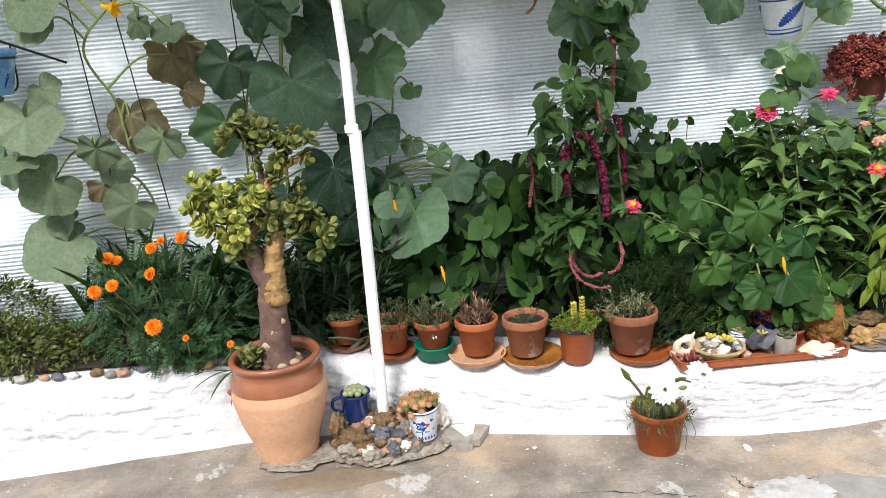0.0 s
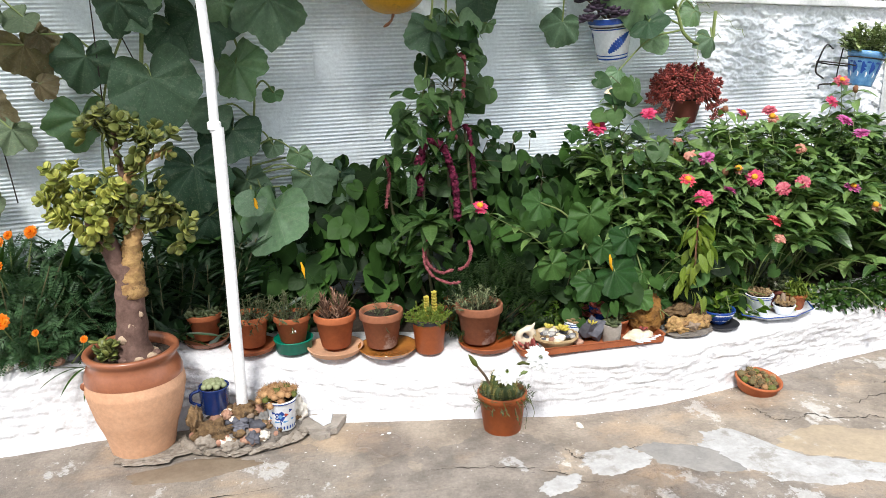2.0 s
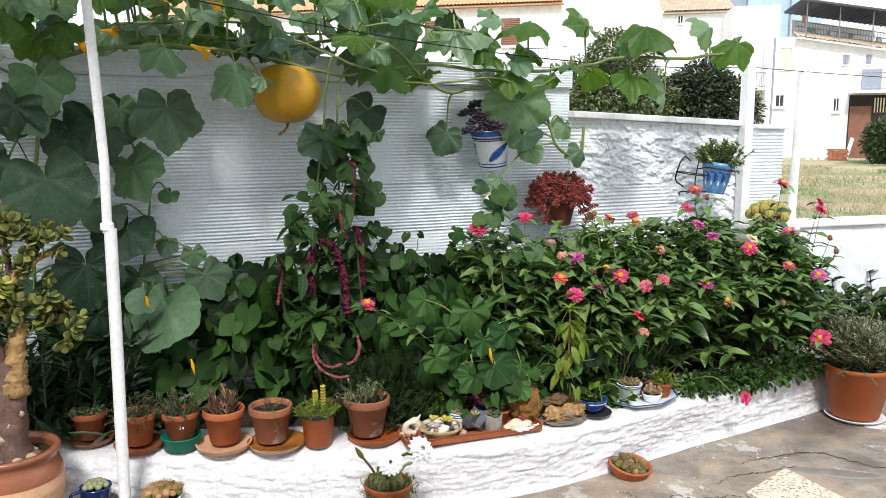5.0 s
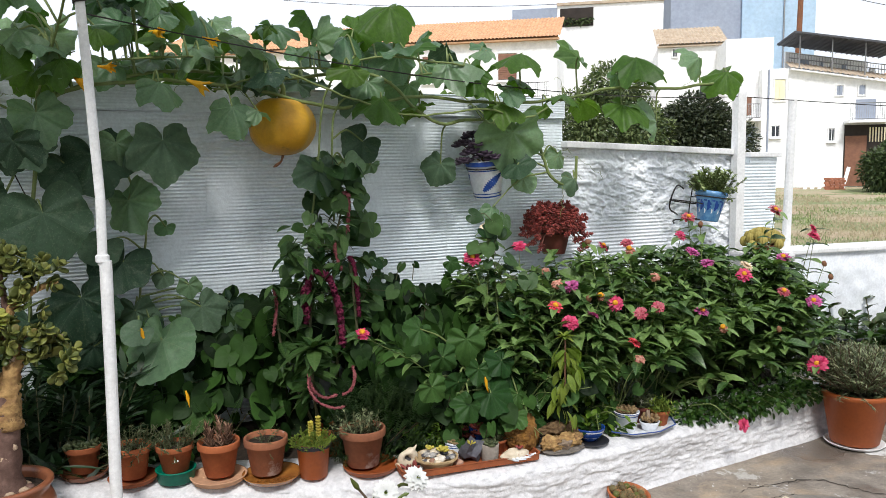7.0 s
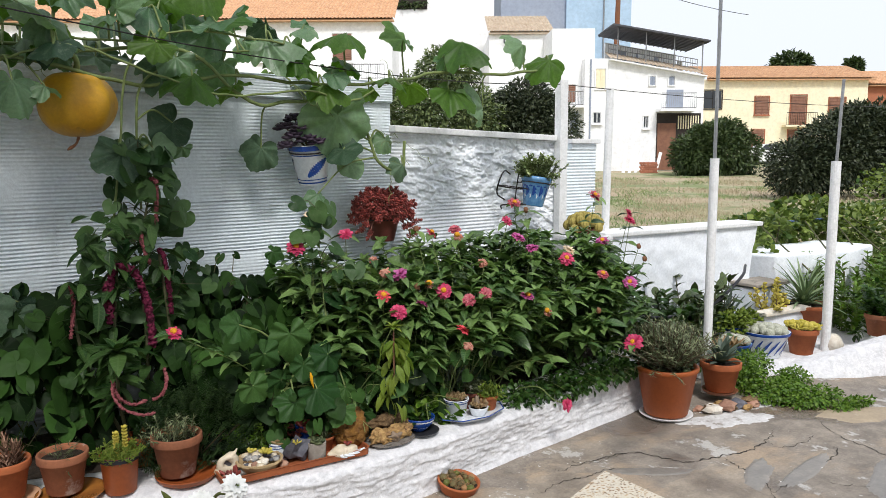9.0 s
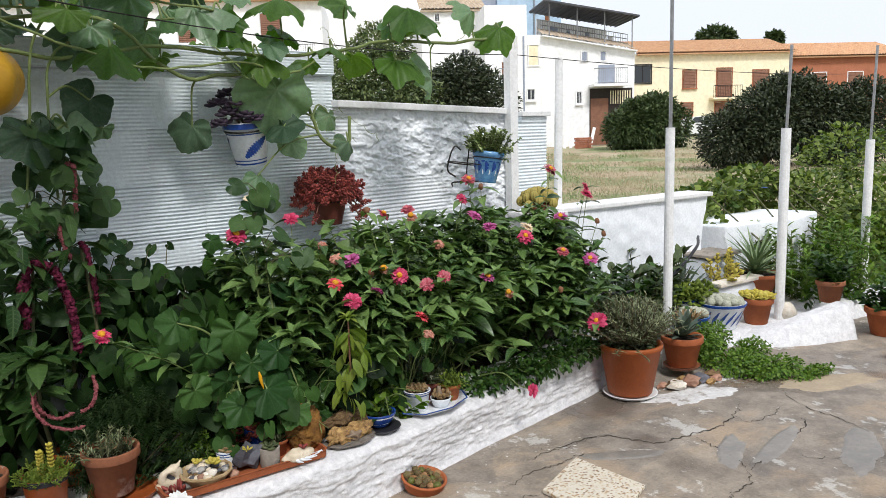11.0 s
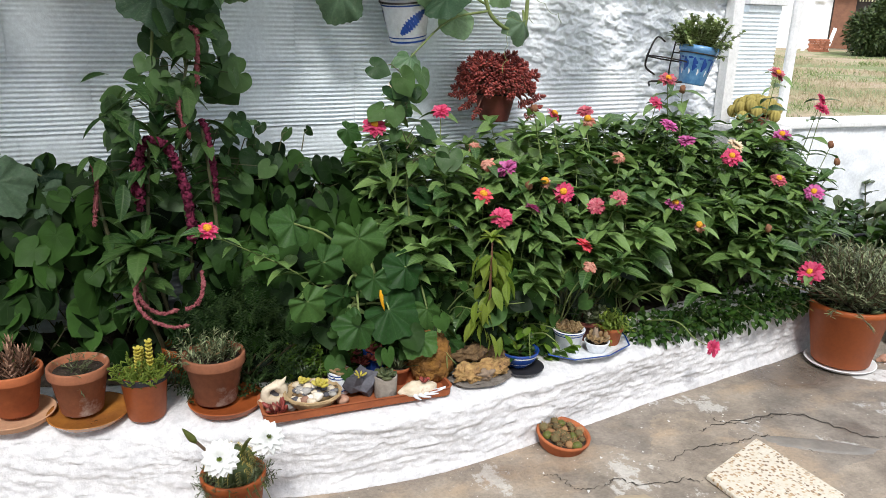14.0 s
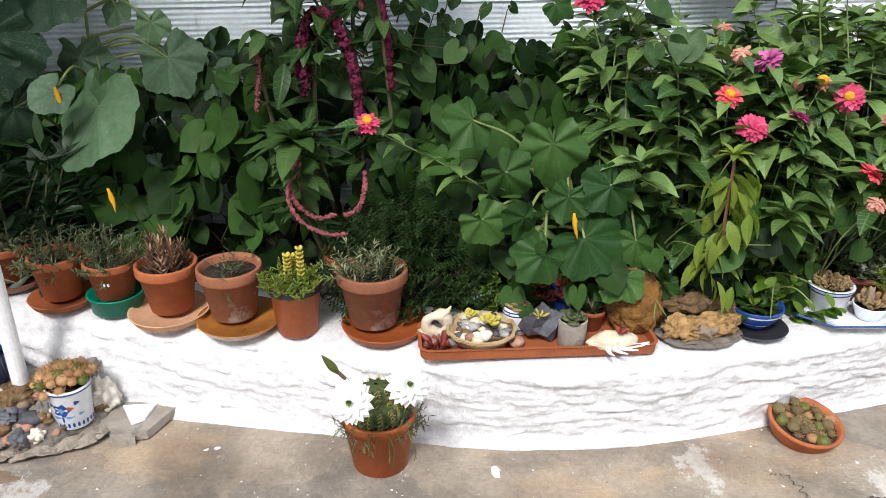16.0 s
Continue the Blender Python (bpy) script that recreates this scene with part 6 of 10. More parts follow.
for k in range(6):
    a = radians(-100 + 28 * k)
    p0 = Vector((0.012 * k - 0.015, -0.02, 0.018))
    d = Vector((math.cos(a) * 0.9, math.sin(a) if k < 4 else -0.2 + 0.2 * (k - 4), 0.05))
    v, f = tube(bend([p0, p0 + d * 0.022, p0 + d * 0.045 + Vector((0.006, 0, 0.004))], 4), [0.0075 - 0.0007 * n for n in range(9)], 7)
    link_mesh("spine", v, f, "glaze_white", o, smooth=True)
spread("sprout", FAT, rosette(9, 0.022, (0.02, -0.005, 0.05)), "succ_red", o, "tiny red succulent")
conch.scale = (1.2, 1.1, 1.0)
stone("small grey pebble in the tray", (0.965, 2.745, TZ), 0.022, "stone_grey", seed=9)
stone("reddish pebble in the tray", (0.905, 2.745, TZ), 0.018, "stone_red", seed=10)
stone("reddish pebble beside the basket", (1.135, 2.735, TZ), 0.022, "stone_red", seed=12)
o = thing("succulent", "small reddish succulent in the tray", "succulent", (0.925, 2.735, TZ))
spread("leaves", THIN_FAT, tufts(34, 0.02, 0.005, 0.035, 4), "succ_red", o)
# ochre rock
stone("rough ochre rock with a hollow at its crown", (1.475, 2.825, Z), 0.080, "stone_ochre", 1.0, 0.85, 1.25, 2.7, 0.20, sub=5, f=1.8, cat="rock", pit=0.11)
o = thing("driftwood", "gnarled driftwood and root pieces on a flat stone", "driftwood", (1.645, 2.79, Z), turn=6)
part("slab", pebble(0.10, 1.25, 0.66, 0.16, 0.3, 2.2, 3), "mortar_dark", o, "thin brown-grey stone slab", (0, -0.01, 0.010))
for k, (x, y, z, r, sx, m) in enumerate(((-0.055, -0.03, 0.045, 0.046, 1.3, "bark_scar"), (0.045, -0.025, 0.05, 0.047, 1.45, "bark_scar"), (0.0, 0.02, 0.092, 0.044, 2.0, "spiny_rock"), (0.085, 0.02, 0.06, 0.036, 1.1, "spiny_rock"), (-0.005, -0.045, 0.040, 0.034, 1.2, "wood_grey"))):
    part("root_piece", gnarl(pebble(r, sx, 0.85, 0.8, 0.45, k * 3.3 + 1, 4, 2.0), r, 0.20, (3, 9, 11)), m, o, loc=(x, y, z), smooth=True)
spread("sprout", FAT, rosette(12, 0.028, (0.04, 0.01, 0.12)), "succ_green", o, "small green succulent")
# blue bowl on a black saucer
saucer("black plastic saucer under a blue bowl", (1.825, 2.82, Z), 0.088, 0.012, "plastic_black")
o = pot("bowl", "cobalt blue and white glazed bowl with small plants", "bowl", (1.82, 2.825, Z + 0.012), 0.075, 0.065, "glaze_blue", [(0, 0), (0.036, 0), (0.040, 0.006), (0.066, 0.034), (0.075, 0.062), (0.074, 0.065), (0.068, 0.063), (0.06, 0.045)], 0.72)
for z, r in ((0.02, 0.0535), (0.048, 0.0712)):
    v, f = lathe([(r, z), (r + 0.003, z + 0.006)], 36)
    link_mesh("band", v, f, "glaze_white", o, "white painted band")
spread("plant", LANCE, tufts(46, 0.05, 0.05, 0.05, 14, (0.2, 1.3)), "herb", o, "small green herbs")


# octagonal plate with three little pots
def plate():
    o = thing("plate", "white octagonal plate with a blue painted edge", "plate", (2.15, 2.885, Z), turn=12)
    v, f = lathe([(0, 0), (0.10, 0), (0.12, 0.003), (0.158, 0.022), (0.160, 0.025), (0.152, 0.024), (0.11, 0.008), (0, 0.006)], 8)
    link_mesh("dish", [(x * 1.25, y * 0.75, z) for x, y, z in v], f, "glaze_white", o)
    v, f = lathe([(0.1585, 0.0215), (0.1625, 0.0245), (0.1605, 0.028), (0.155, 0.0265)], 8)
    link_mesh("painted_edge", [(x * 1.25, y * 0.75, z) for x, y, z in v], f, "glaze_blue", o, "cobalt blue edge")


plate()
PZ = Z + 0.008
o = pot("flower_pot", "white and blue banded pot with beaded succulent", "plant pot", (2.06, 2.885, PZ), 0.062, 0.095, "glaze_white", [(0, 0), (0.042, 0), (0.044, 0.003), (0.058, 0.085), (0.063, 0.088), (0.063, 0.096), (0.055, 0.096), (0.05, 0.08)], 0.88)
for z in (0.078, 0.091):
    v, f = lathe([(0.0575 + 0.006 * (z > 0.08), z), (0.0582 + 0.006 * (z > 0.08), z + 0.004)], 32)
    link_mesh("band", v, f, "glaze_blue", o)
spread("plant", FAT, tufts(330, 0.046, 0.098, 0.0125, 22, (0.2, 1.5)), "succ_brown", o, "beaded golden-brown succulent")
o = pot("bowl", "small white oval bowl with shells and a succulent", "bowl", (2.17, 2.855, PZ), 0.05, 0.045, "glaze_white", [(0, 0), (0.03, 0), (0.034, 0.003), (0.05, 0.042), (0.049, 0.045), (0.044, 0.043), (0.04, 0.03)], 0.75)
part("pebble", gnarl(pebble(0.020, 0.7, 0.7, 1.9, 0.4, 3, 3), 0.02, 0.2), "wood_grey", o, "upright brown shell piece", (-0.008, 0, 0.062), True)
spread("plant", FAT, tufts(40, 0.035, 0.045, 0.025, 23), "succ_brown", o, "tan succulent")
o = pot("flower_pot", "small terracotta pot with fine succulents", "plant pot", (2.265, 2.905, PZ), 0.048, 0.075, "terracotta")
ms, st = sprigs(60, 0.036, 0.070, 0.060, 0.020, 24, 1.1)
spread("plant", NARROW, [m @ Matrix.Diagonal((1.6, 1, 1, 1)) for m in ms], "lime", o, "fine yellow-green shoots")
o = thing("succulent", "blue-grey spiky succulent behind the plate", "succulent", (2.10, 3.02, Z))
spread("leaves", SPIKE, [leaf_at(Vector((0.05 * (k % 2), 0, 0.10 + 0.002 * k)), aim(k * 2.4, 0.35 + 0.028 * k), 0.125, 0) @ Matrix.Diagonal((0.8, 1, 1, 1)) for k in range(40)], "agave", o)
stem_mesh("stalk", [[Vector((x, 0, -0.01)), Vector((x, 0, 0.11))] for x in (0.0, 0.05)], 0.012, "twig", o)
o = pot("flower_pot", "dark red clay pot with mixed pale succulents", "plant pot", (2.20, 2.985, Z), 0.06, 0.09, "clay_red")
ms, st = sprigs(26, 0.045, 0.08, 0.06, 0.018, 25, 0.6)
spread("plant", FAT, ms, "succ_green", o, "mixed pale succulents")
for k in range(6):
    part("cactus_ball", pebble(0.016, 1, 1, 0.95, 0.15, k, 2, 3), "pale_cactus", o, "pale round cactus", (0.03 + 0.022 * math.cos(k * 2.4) + 0.01 * (k % 2), 0.022 * math.sin(k * 2.4), 0.098 + 0.004 * (k % 3)), True)


# ---- jar with the jade tree ----
o = thing("clay_jar", "large two-tone clay jar with brown glazed shoulder", "jar", (-0.62, 2.79, 0.0))
body = [(0, 0), (0.108, 0), (0.114, 0.006), (0.128, 0.07), (0.152, 0.15), (0.172, 0.22), (0.180, 0.275), (0.176, 0.315)]
neck = [(0.1765, 0.312), (0.176, 0.33), (0.164, 0.362), (0.156, 0.378), (0.160, 0.392), (0.170, 0.402), (0.172, 0.412), (0.166, 0.420), (0.150, 0.418), (0.145, 0.40), (0.148, 0.36)]
zz = [0.006 + (0.315 - 0.006) * k / 44 for k in range(45)]
body = [(0, 0), (0.108, 0)] + [(float(np.interp(z, [b[1] for b in body[2:]], [b[0] for b in body[2:]])) + 0.0011 * math.sin(z * 420) + 0.0006 * math.sin(z * 950), z) for z in zz]
v, f = lathe(body, 56, 0.012, 2)
link_mesh("belly", v, f, "clay_pale", o, "unglazed pale clay belly", smooth=True)
v, f = lathe(neck, 56, 0.012, 2)
link_mesh("neck", v, f, "glaze_brown", o, "brown glazed neck and rim", smooth=True)
v, f = lathe([(0, 0.385), (0.08, 0.384), (0.147, 0.378)], 30, 0.02, 4)
link_mesh("soil", v, f, "soil", o)
for k in (0,):
    a = radians(200)
    part("glaze_drip", pebble(0.014, 0.5, 1.0, 1.3 + 0.5 * (k % 3), 0.2, k, 2), "glaze_brown", o, loc=(0.176 * math.cos(a), 0.178 * math.sin(a), 0.305), smooth=True).rotation_euler = (0, 0, a + math.pi / 2)

jt = thing("jade_tree", "old jade plant with thick gnarled trunk and scars", "succulent", (-0.61, 2.79, 0.38))


def limb(points, radii, name, mat, label="", seed=0.0, seg=14):
    pts = bend(points, 7)
    rr = np.interp(np.linspace(0, 1, len(pts)), np.linspace(0, 1, len(radii)), radii)
    v, f = tube(pts, list(rr), seg)
    v = [Vector(q) + Vector((noise.noise((q[0] * 30 + seed, q[1] * 30, q[2] * 18)), noise.noise((q[0] * 30, q[1] * 30 + seed, q[2] * 18 + 7)), 0)) * 0.008 for q in v]
    if name == "scarred_limb":
        v = [q + Vector((noise.noise(q * 55), noise.noise(q * 55 + Vector((7, 0, 0))), 0.5 * noise.noise(q * 40))) * 0.016 for q in v]
    return link_mesh(name, v, f, mat, jt, label, smooth=True)


limb([(0, 0, -0.02), (0.0, 0, 0.06), (0.006, 0, 0.16), (0.012, 0, 0.27), (0.02, 0, 0.37)], [0.075, 0.058, 0.052, 0.048, 0.045], "trunk", "bark")
limb([(0.022, -0.002, 0.24), (0.030, -0.004, 0.32), (0.038, -0.004, 0.40), (0.050, 0, 0.47), (0.062, 0, 0.545)], [0.05, 0.046, 0.033, 0.030, 0.022], "scarred_limb", "bark_scar", "peeled cork-like pruned limb", 3)
limb([(0.01, 0, 0.31), (-0.03, 0.0, 0.42), (-0.075, 0, 0.50), (-0.09, 0, 0.58)], [0.042, 0.036, 0.028, 0.014], "branch", "bark", seed=5)
limb([(-0.055, 0, 0.47), (0.0, 0.02, 0.56), (0.05, 0.01, 0.66), (0.12, 0, 0.73), (0.22, 0, 0.77)], [0.024, 0.020, 0.017, 0.013, 0.008], "branch", "bark_scar", seed=6)
limb([(0.05, 0.01, 0.66), (0.03, 0.01, 0.76), (0.03, 0, 0.84)], [0.014, 0.010, 0.006], "branch", "bark", seed=7)
limb([(0.02, 0.02, 0.55), (0.13, 0.03, 0.58), (0.22, 0.02, 0.56)], [0.014, 0.010, 0.006], "branch", "bark", seed=8)
for k, (x, y, z, s) in enumerate(((-0.024, -0.048, 0.085, 0.021), (0.012, -0.0495, 0.135, 0.015), (0.040, -0.034, 0.175, 0.017), (-0.058, -0.030, 0.44, 0.010), (0.052, -0.026, 0.50, 0.017), (0.062, -0.022, 0.54, 0.015))):
    part("knot", gnarl(pebble(s, 1, 0.30, 0.85, 0.35, k, 3), s, 0.30), "scar_pale", jt, "pale pruning scar", (x, y, z), True)
rj = random.Random(31)
ms, lit = [], []
for cx, cy, cz, R, n in ((-0.17, 0, 0.64, 0.085, 15), (-0.10, -0.05, 0.56, 0.075, 13), (-0.20, 0.03, 0.53, 0.06, 8), (-0.04, -0.02, 0.62, 0.07, 10), (0.03, -0.03, 0.57, 0.06, 9), (0.16, 0.02, 0.55, 0.065, 10), (0.21, 0.02, 0.48, 0.06, 8), (-0.04, 0, 0.82, 0.075, 11), (0.03, 0.02, 0.86, 0.06, 9), (0.09, 0.01, 0.79, 0.05, 7), (0.20, 0.0, 0.79, 0.055, 9), (0.14, 0.01, 0.68, 0.04, 4), (-0.10, 0.01, 0.45, 0.05, 5)):
    for _ in range(n):
        d = Vector((rj.gauss(0, 1), rj.gauss(0, 1), rj.gauss(0, 0.8) + 0.2)).normalized()
        c = Vector((cx * 0.86, cy, cz)) + d * R * rj.uniform(0.3, 1.0)
        ax = (d + Vector((0, -0.2, 0.6))).normalized()
        for q in range(8):
            a = q * 1.57 + (q // 4) * 0.78
            side = ax.orthogonal().normalized()
            o2 = side * math.cos(a) + ax.cross(side) * math.sin(a)
            # lower-left clumps take the copy with sunlight in its colour
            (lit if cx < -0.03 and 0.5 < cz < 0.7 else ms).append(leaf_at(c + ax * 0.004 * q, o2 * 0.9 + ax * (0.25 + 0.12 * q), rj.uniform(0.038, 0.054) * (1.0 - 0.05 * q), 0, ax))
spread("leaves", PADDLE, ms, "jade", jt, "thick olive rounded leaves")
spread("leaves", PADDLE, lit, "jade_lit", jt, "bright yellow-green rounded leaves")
spread("base_growth", FAT, [leaf_at(Vector((-0.09 + rj.uniform(-0.035, 0.035), -0.045 + rj.uniform(-0.03, 0.03), 0.01 + 0.07 * rj.random())), aim(rj.uniform(0, 6.28), rj.uniform(0.1, 1.3)), rj.uniform(0.025, 0.04)) for _ in range(46)], "jade", jt)
for k in range(9):
    a = k * 0.72
    part("root_knob", pebble(0.02, 1.1, 0.8, 0.7, 0.3, k, 2), "scar_pale" if k % 3 else "bark", jt, loc=(0.075 * math.cos(a), 0.06 * math.sin(a), 0.006), smooth=True)
o = part("flat_stone", gnarl(pebble(0.135, 1.05, 0.95, 0.12, 0.4, 4.4, 4), 0.135, 0.12), "mortar_flake")
o.location = (-0.57, 2.71, 0.012)
o.scale = (1.0, 0.62, 0.6)
tagged(o, "broken flat grey stone under the clay jar", "stone")


# ---- the rockery round the pole ----
hp = thing("rockery", "small rockery of mixed stones set in mortar round the pole", "rockery", (-0.235, 2.79, 0.0))


def mound(i, j):
    a, q = 2 * math.pi * i, j
    R = 0.235 * (1 + 0.10 * noise.noise((math.cos(a) * 2, math.sin(a) * 2, 3)))
    return q * R * math.cos(a), q * R * 0.62 * math.sin(a), 0.10 * (1 - q ** 2) + 0.014 * noise.noise((q * 6 * math.cos(a), q * 6 * math.sin(a), 1)) + (0.012 if q < 1 else -0.01)


v, f = grid_mesh(56, 14, mound)
link_mesh("mortar_bed", v, f, "mortar_dark", hp, smooth=True)
v, f = tube([(0.235 * 1.02 * math.cos(a), 0.235 * 0.64 * math.sin(a), 0.012 + 0.006 * noise.noise((a * 3, 0, 0))) for a in [math.pi + math.pi * k / 40 for k in range(41)]], [0.010 + 0.008 * noise.noise((k * 0.9, 3, 0)) for k in range(41)], 7)
link_mesh("mortar_rim", v, f, "mortar_dark", hp, "flaking mortar rim", smooth=True)
for k in range(22):
    a = math.pi * (1.0 + k / 21)
    fl = part("mortar_flake", pebble(0.024 + 0.008 * math.sin(k * 2.7), 1.5, 0.8, 0.32, 0.7, k * 2.9, 2, 2.0), "mortar_flake", hp, loc=(0.238 * math.cos(a), 0.238 * 0.64 * math.sin(a), 0.014 + 0.006 * (k % 2)))
    fl.rotation_euler = (0.25 * math.sin(k * 3.1), 0.2 * math.cos(k * 2.3), a + math.pi / 2)
rh = random.Random(8)
kinds = ("stone_red", "spiny_rock", "stone_pale", "stone_dark", "wood_grey", "stone_red", "spiny_rock")
for k in range(85):
    a, q = rh.uniform(0, 6.283), math.sqrt(rh.random()) * 0.9
    if rh.random() < 0.45:
        a = rh.uniform(math.pi, 2 * math.pi)
    x, y = 0.22 * q * math.cos(a), 0.136 * q * math.sin(a)
    s = part("stone", pebble(rh.uniform(0.011, 0.028), 1.2, 0.9, 0.75, 0.38, k * 1.9, 2, 2.2), kinds[k % 7], hp, loc=(x, y, 0.10 * (1 - q * q) + 0.022), smooth=True)
    s.rotation_euler = (0, 0, rh.uniform(0, 6.28))
for k, (x, y, z, r, m, sx, sz) in enumerate(((-0.10, -0.075, 0.07, 0.055, "spiny_rock", 1.3, 0.9), (-0.185, -0.02, 0.10, 0.04, "spiny_rock", 0.8, 1.5), (-0.14, -0.105, 0.045, 0.035, "mortar_flake", 1.2, 0.9), (0.0, -0.035, 0.12, 0.042, "spiny_rock", 1.2, 0.75), (-0.015, -0.085, 0.085, 0.028, "stone_dark", 1.1, 0.6), (0.035, -0.125, 0.05, 0.03, "stone_dark", 0.8, 0.9), (0.075, -0.115, 0.05, 0.02, "stone_pale", 1.0, 1.0), (0.075, -0.05, 0.085, 0.028, "stone_grey", 0.8, 1.2), (-0.045, -0.135, 0.035, 0.03, "mortar_flake", 1.3, 0.6), (-0.06, -0.055, 0.125, 0.02, "stone_red", 0.9, 1.0), (0.13, 0.07, 0.10, 0.05, "stone_grey", 1.0, 1.3), (0.20, 0.04, 0.07, 0.04, "stone_pale", 1.0, 1.4))):
    part("stone", gnarl(pebble(r, sx, 0.9, sz, 0.45, k * 4.4 + 2, 4, 2.2), r, 0.22 if m == "spiny_rock" else 0.08), m, hp, loc=(x, y, z), smooth=True)

o = pot("enamel_mug", "dark blue enamel mug planted with tiny cactus balls", "mug", (-0.345, 2.83, 0.105), 0.058, 0.105, "blue_enamel", [(0, 0), (0.050, 0), (0.054, 0.004), (0.057, 0.1), (0.0595, 0.103), (0.0595, 0.107), (0.055, 0.106), (0.053, 0.09)], 0.9)
v, f = tube(bend([(-0.054, 0, 0.09), (-0.085, -0.01, 0.082), (-0.088, -0.012, 0.05), (-0.055, -0.005, 0.028)], 6), 0.0065, 8)
link_mesh("handle", v, f, "blue_enamel", o, smooth=True)
for k in range(15):
    a, q = k * 2.4, 0.011 * math.sqrt(k)
    part("cactus_ball", pebble(0.014, 1, 1, 0.95, 0.12, k, 2, 3), "olive", o, "round grey-green cactus", (q * math.cos(a), q * math.sin(a), 0.108 + 0.012 * (1 - k / 15)), True)

o = pot("ceramic_pot", "white ceramic pot with blue flower motif", "plant pot", (-0.09, 2.755, 0.04), 0.068, 0.13, "glaze_white", [(0, 0), (0.052, 0), (0.054, 0.003), (0.062, 0.115), (0.067, 0.123), (0.0675, 0.13), (0.062, 0.13), (0.058, 0.11)], 0.9)


def on_pot(parent, r0, r1, h, a, z, w, hh, mat, name="motif", shape=8):
    """A painted patch that follows a tapering pot's side."""
    r = lambda zz: r0 + (r1 - r0) * zz / h + 0.0008
    vs, fs = [], []
    n = 14
    vs.append((r(z) * math.cos(a), r(z) * math.sin(a), z))
    for k in range(n):
        b = 2 * math.pi * k / n
        q = 1 + 0.25 * math.cos(b * shape)
        zz, aa = z + hh * q * math.sin(b), a + w * q * math.cos(b) / r(z)
        vs.append((r(zz) * math.cos(aa), r(zz) * math.sin(aa), zz))
    for k in range(n):
        fs.append([0, 1 + k, 1 + (k + 1) % n])
    return link_mesh(name, vs, fs, mat, parent)


A0 = radians(-95)
o.scale = (0.92, 0.92, 0.97)
on_pot(o, 0.054, 0.062, 0.115, A0, 0.070, 0.024, 0.020, "glaze_blue", shape=5)
on_pot(o, 0.0545, 0.0625, 0.115, A0, 0.070, 0.009, 0.008, "glaze_sky", shape=4)
for d, z, w, h2, m in ((-0.3, 0.045, 0.012, 0.004, "glaze_sky"), (0.35, 0.045, 0.012, 0.004, "glaze_sky"), (0.0, 0.04, 0.003, 0.012, "glaze_blue"), (0.42, 0.075, 0.009, 0.006, "paint_red"), (-0.5, 0.085, 0.008, 0.005, "glaze_blue"), (0.75, 0.09, 0.008, 0.006, "glaze_blue"), (-0.8, 0.06, 0.007, 0.006, "glaze_sky"), (0.9, 0.05, 0.008, 0.004, "glaze_sky")):
    on_pot(o, 0.054, 0.062, 0.115, A0 + d, z, w, h2, m, "leaf_motif", 3)
for k in range(26):
    on_pot(o, 0.054, 0.062, 0.115, 2 * math.pi * k / 26, 0.017, 0.0028, 0.010, "glaze_blue", "painted_stroke", 2)
v, f = lathe([(0.0683, 0.121), (0.0688, 0.1255)], 40)
link_mesh("painted_rim", v, f, "glaze_blue", o)
rr = random.Random(17)
for k in range(30):
    a, q = k * 2.4, 0.0155 * math.sqrt(k)
    x, y = q * math.cos(a) - 0.016, q * math.sin(a) * 0.9 + 0.012
    R, c = (0.021 if k < 14 else 0.015), Vector((x, y, 0.143 - (1.2 * max(0, q - 0.062) if x < 0.02 else 0) + 0.020 * (1 - q / 0.085)))
    ball = part("cactus_ball", pebble(R, 1, 1, 0.85, 0.2, k * 1.1, 2, 3.2), "cactus_tan" if k % 6 != 2 else "moss", o, "tan spiny cactus", c, True)
    sp = []
    for n in range(46):
        d = aim(n * 2.4, math.asin(-0.2 + 1.2 * n / 46))
        sp.append(leaf_at(d * R * 0.85, d + Vector((rr.gauss(0, 0.5), rr.gauss(0, 0.5), 0.2)), rr.uniform(0.009, 0.016), rr.uniform(0, 3)))
    tagged(spread("spine_cover", NARROW, sp, "cactus_tan" if k % 6 != 2 else "moss", ball), kind="stuff")

# broken slab with a white tile piece
o = thing("stone_slab", "broken grey stone slab with a white tile shard on it", "stone", (0.075, 2.79, 0.0), turn=-8)


def shard(pts, z0, z1, mat, name, parent):
    n = len(pts)
    v = [(x, y, z0) for x, y in pts] + [(x * 0.97, y * 0.97, z1) for x, y in pts]
    return link_mesh(name, v, [list(range(n))[::-1], list(range(n, 2 * n))] + [[k, (k + 1) % n, n + (k + 1) % n, n + k] for k in range(n)], mat, parent)


shard([(-0.115, -0.02), (-0.085, -0.065), (0.02, -0.085), (0.055, -0.075), (0.075, 0.0), (0.105, 0.09), (0.085, 0.125), (0.02, 0.08), (-0.06, 0.07)], 0.004, 0.028, "slate", "slab", o)
shard([(-0.065, 0.025), (0.0, -0.055), (0.028, -0.03), (0.03, 0.045)], 0.030, 0.037, "glaze_white", "tile_shard", o)
shard([(-0.05, -0.09), (-0.01, -0.118), (0.03, -0.10), (0.02, -0.07)], 0.0, 0.02, "slate", "chip", o)

# ---- things on the floor ----
o = pot("flower_pot", "orange plastic pot with flowering hedgehog cactus", "plant pot", (0.765, 2.595, 0.0), 0.098, 0.165, "plastic_orange", [(0, 0), (0.070, 0), (0.073, 0.004), (0.092, 0.14), (0.097, 0.142), (0.0985, 0.162), (0.096, 0.166), (0.089, 0.165), (0.083, 0.13)])


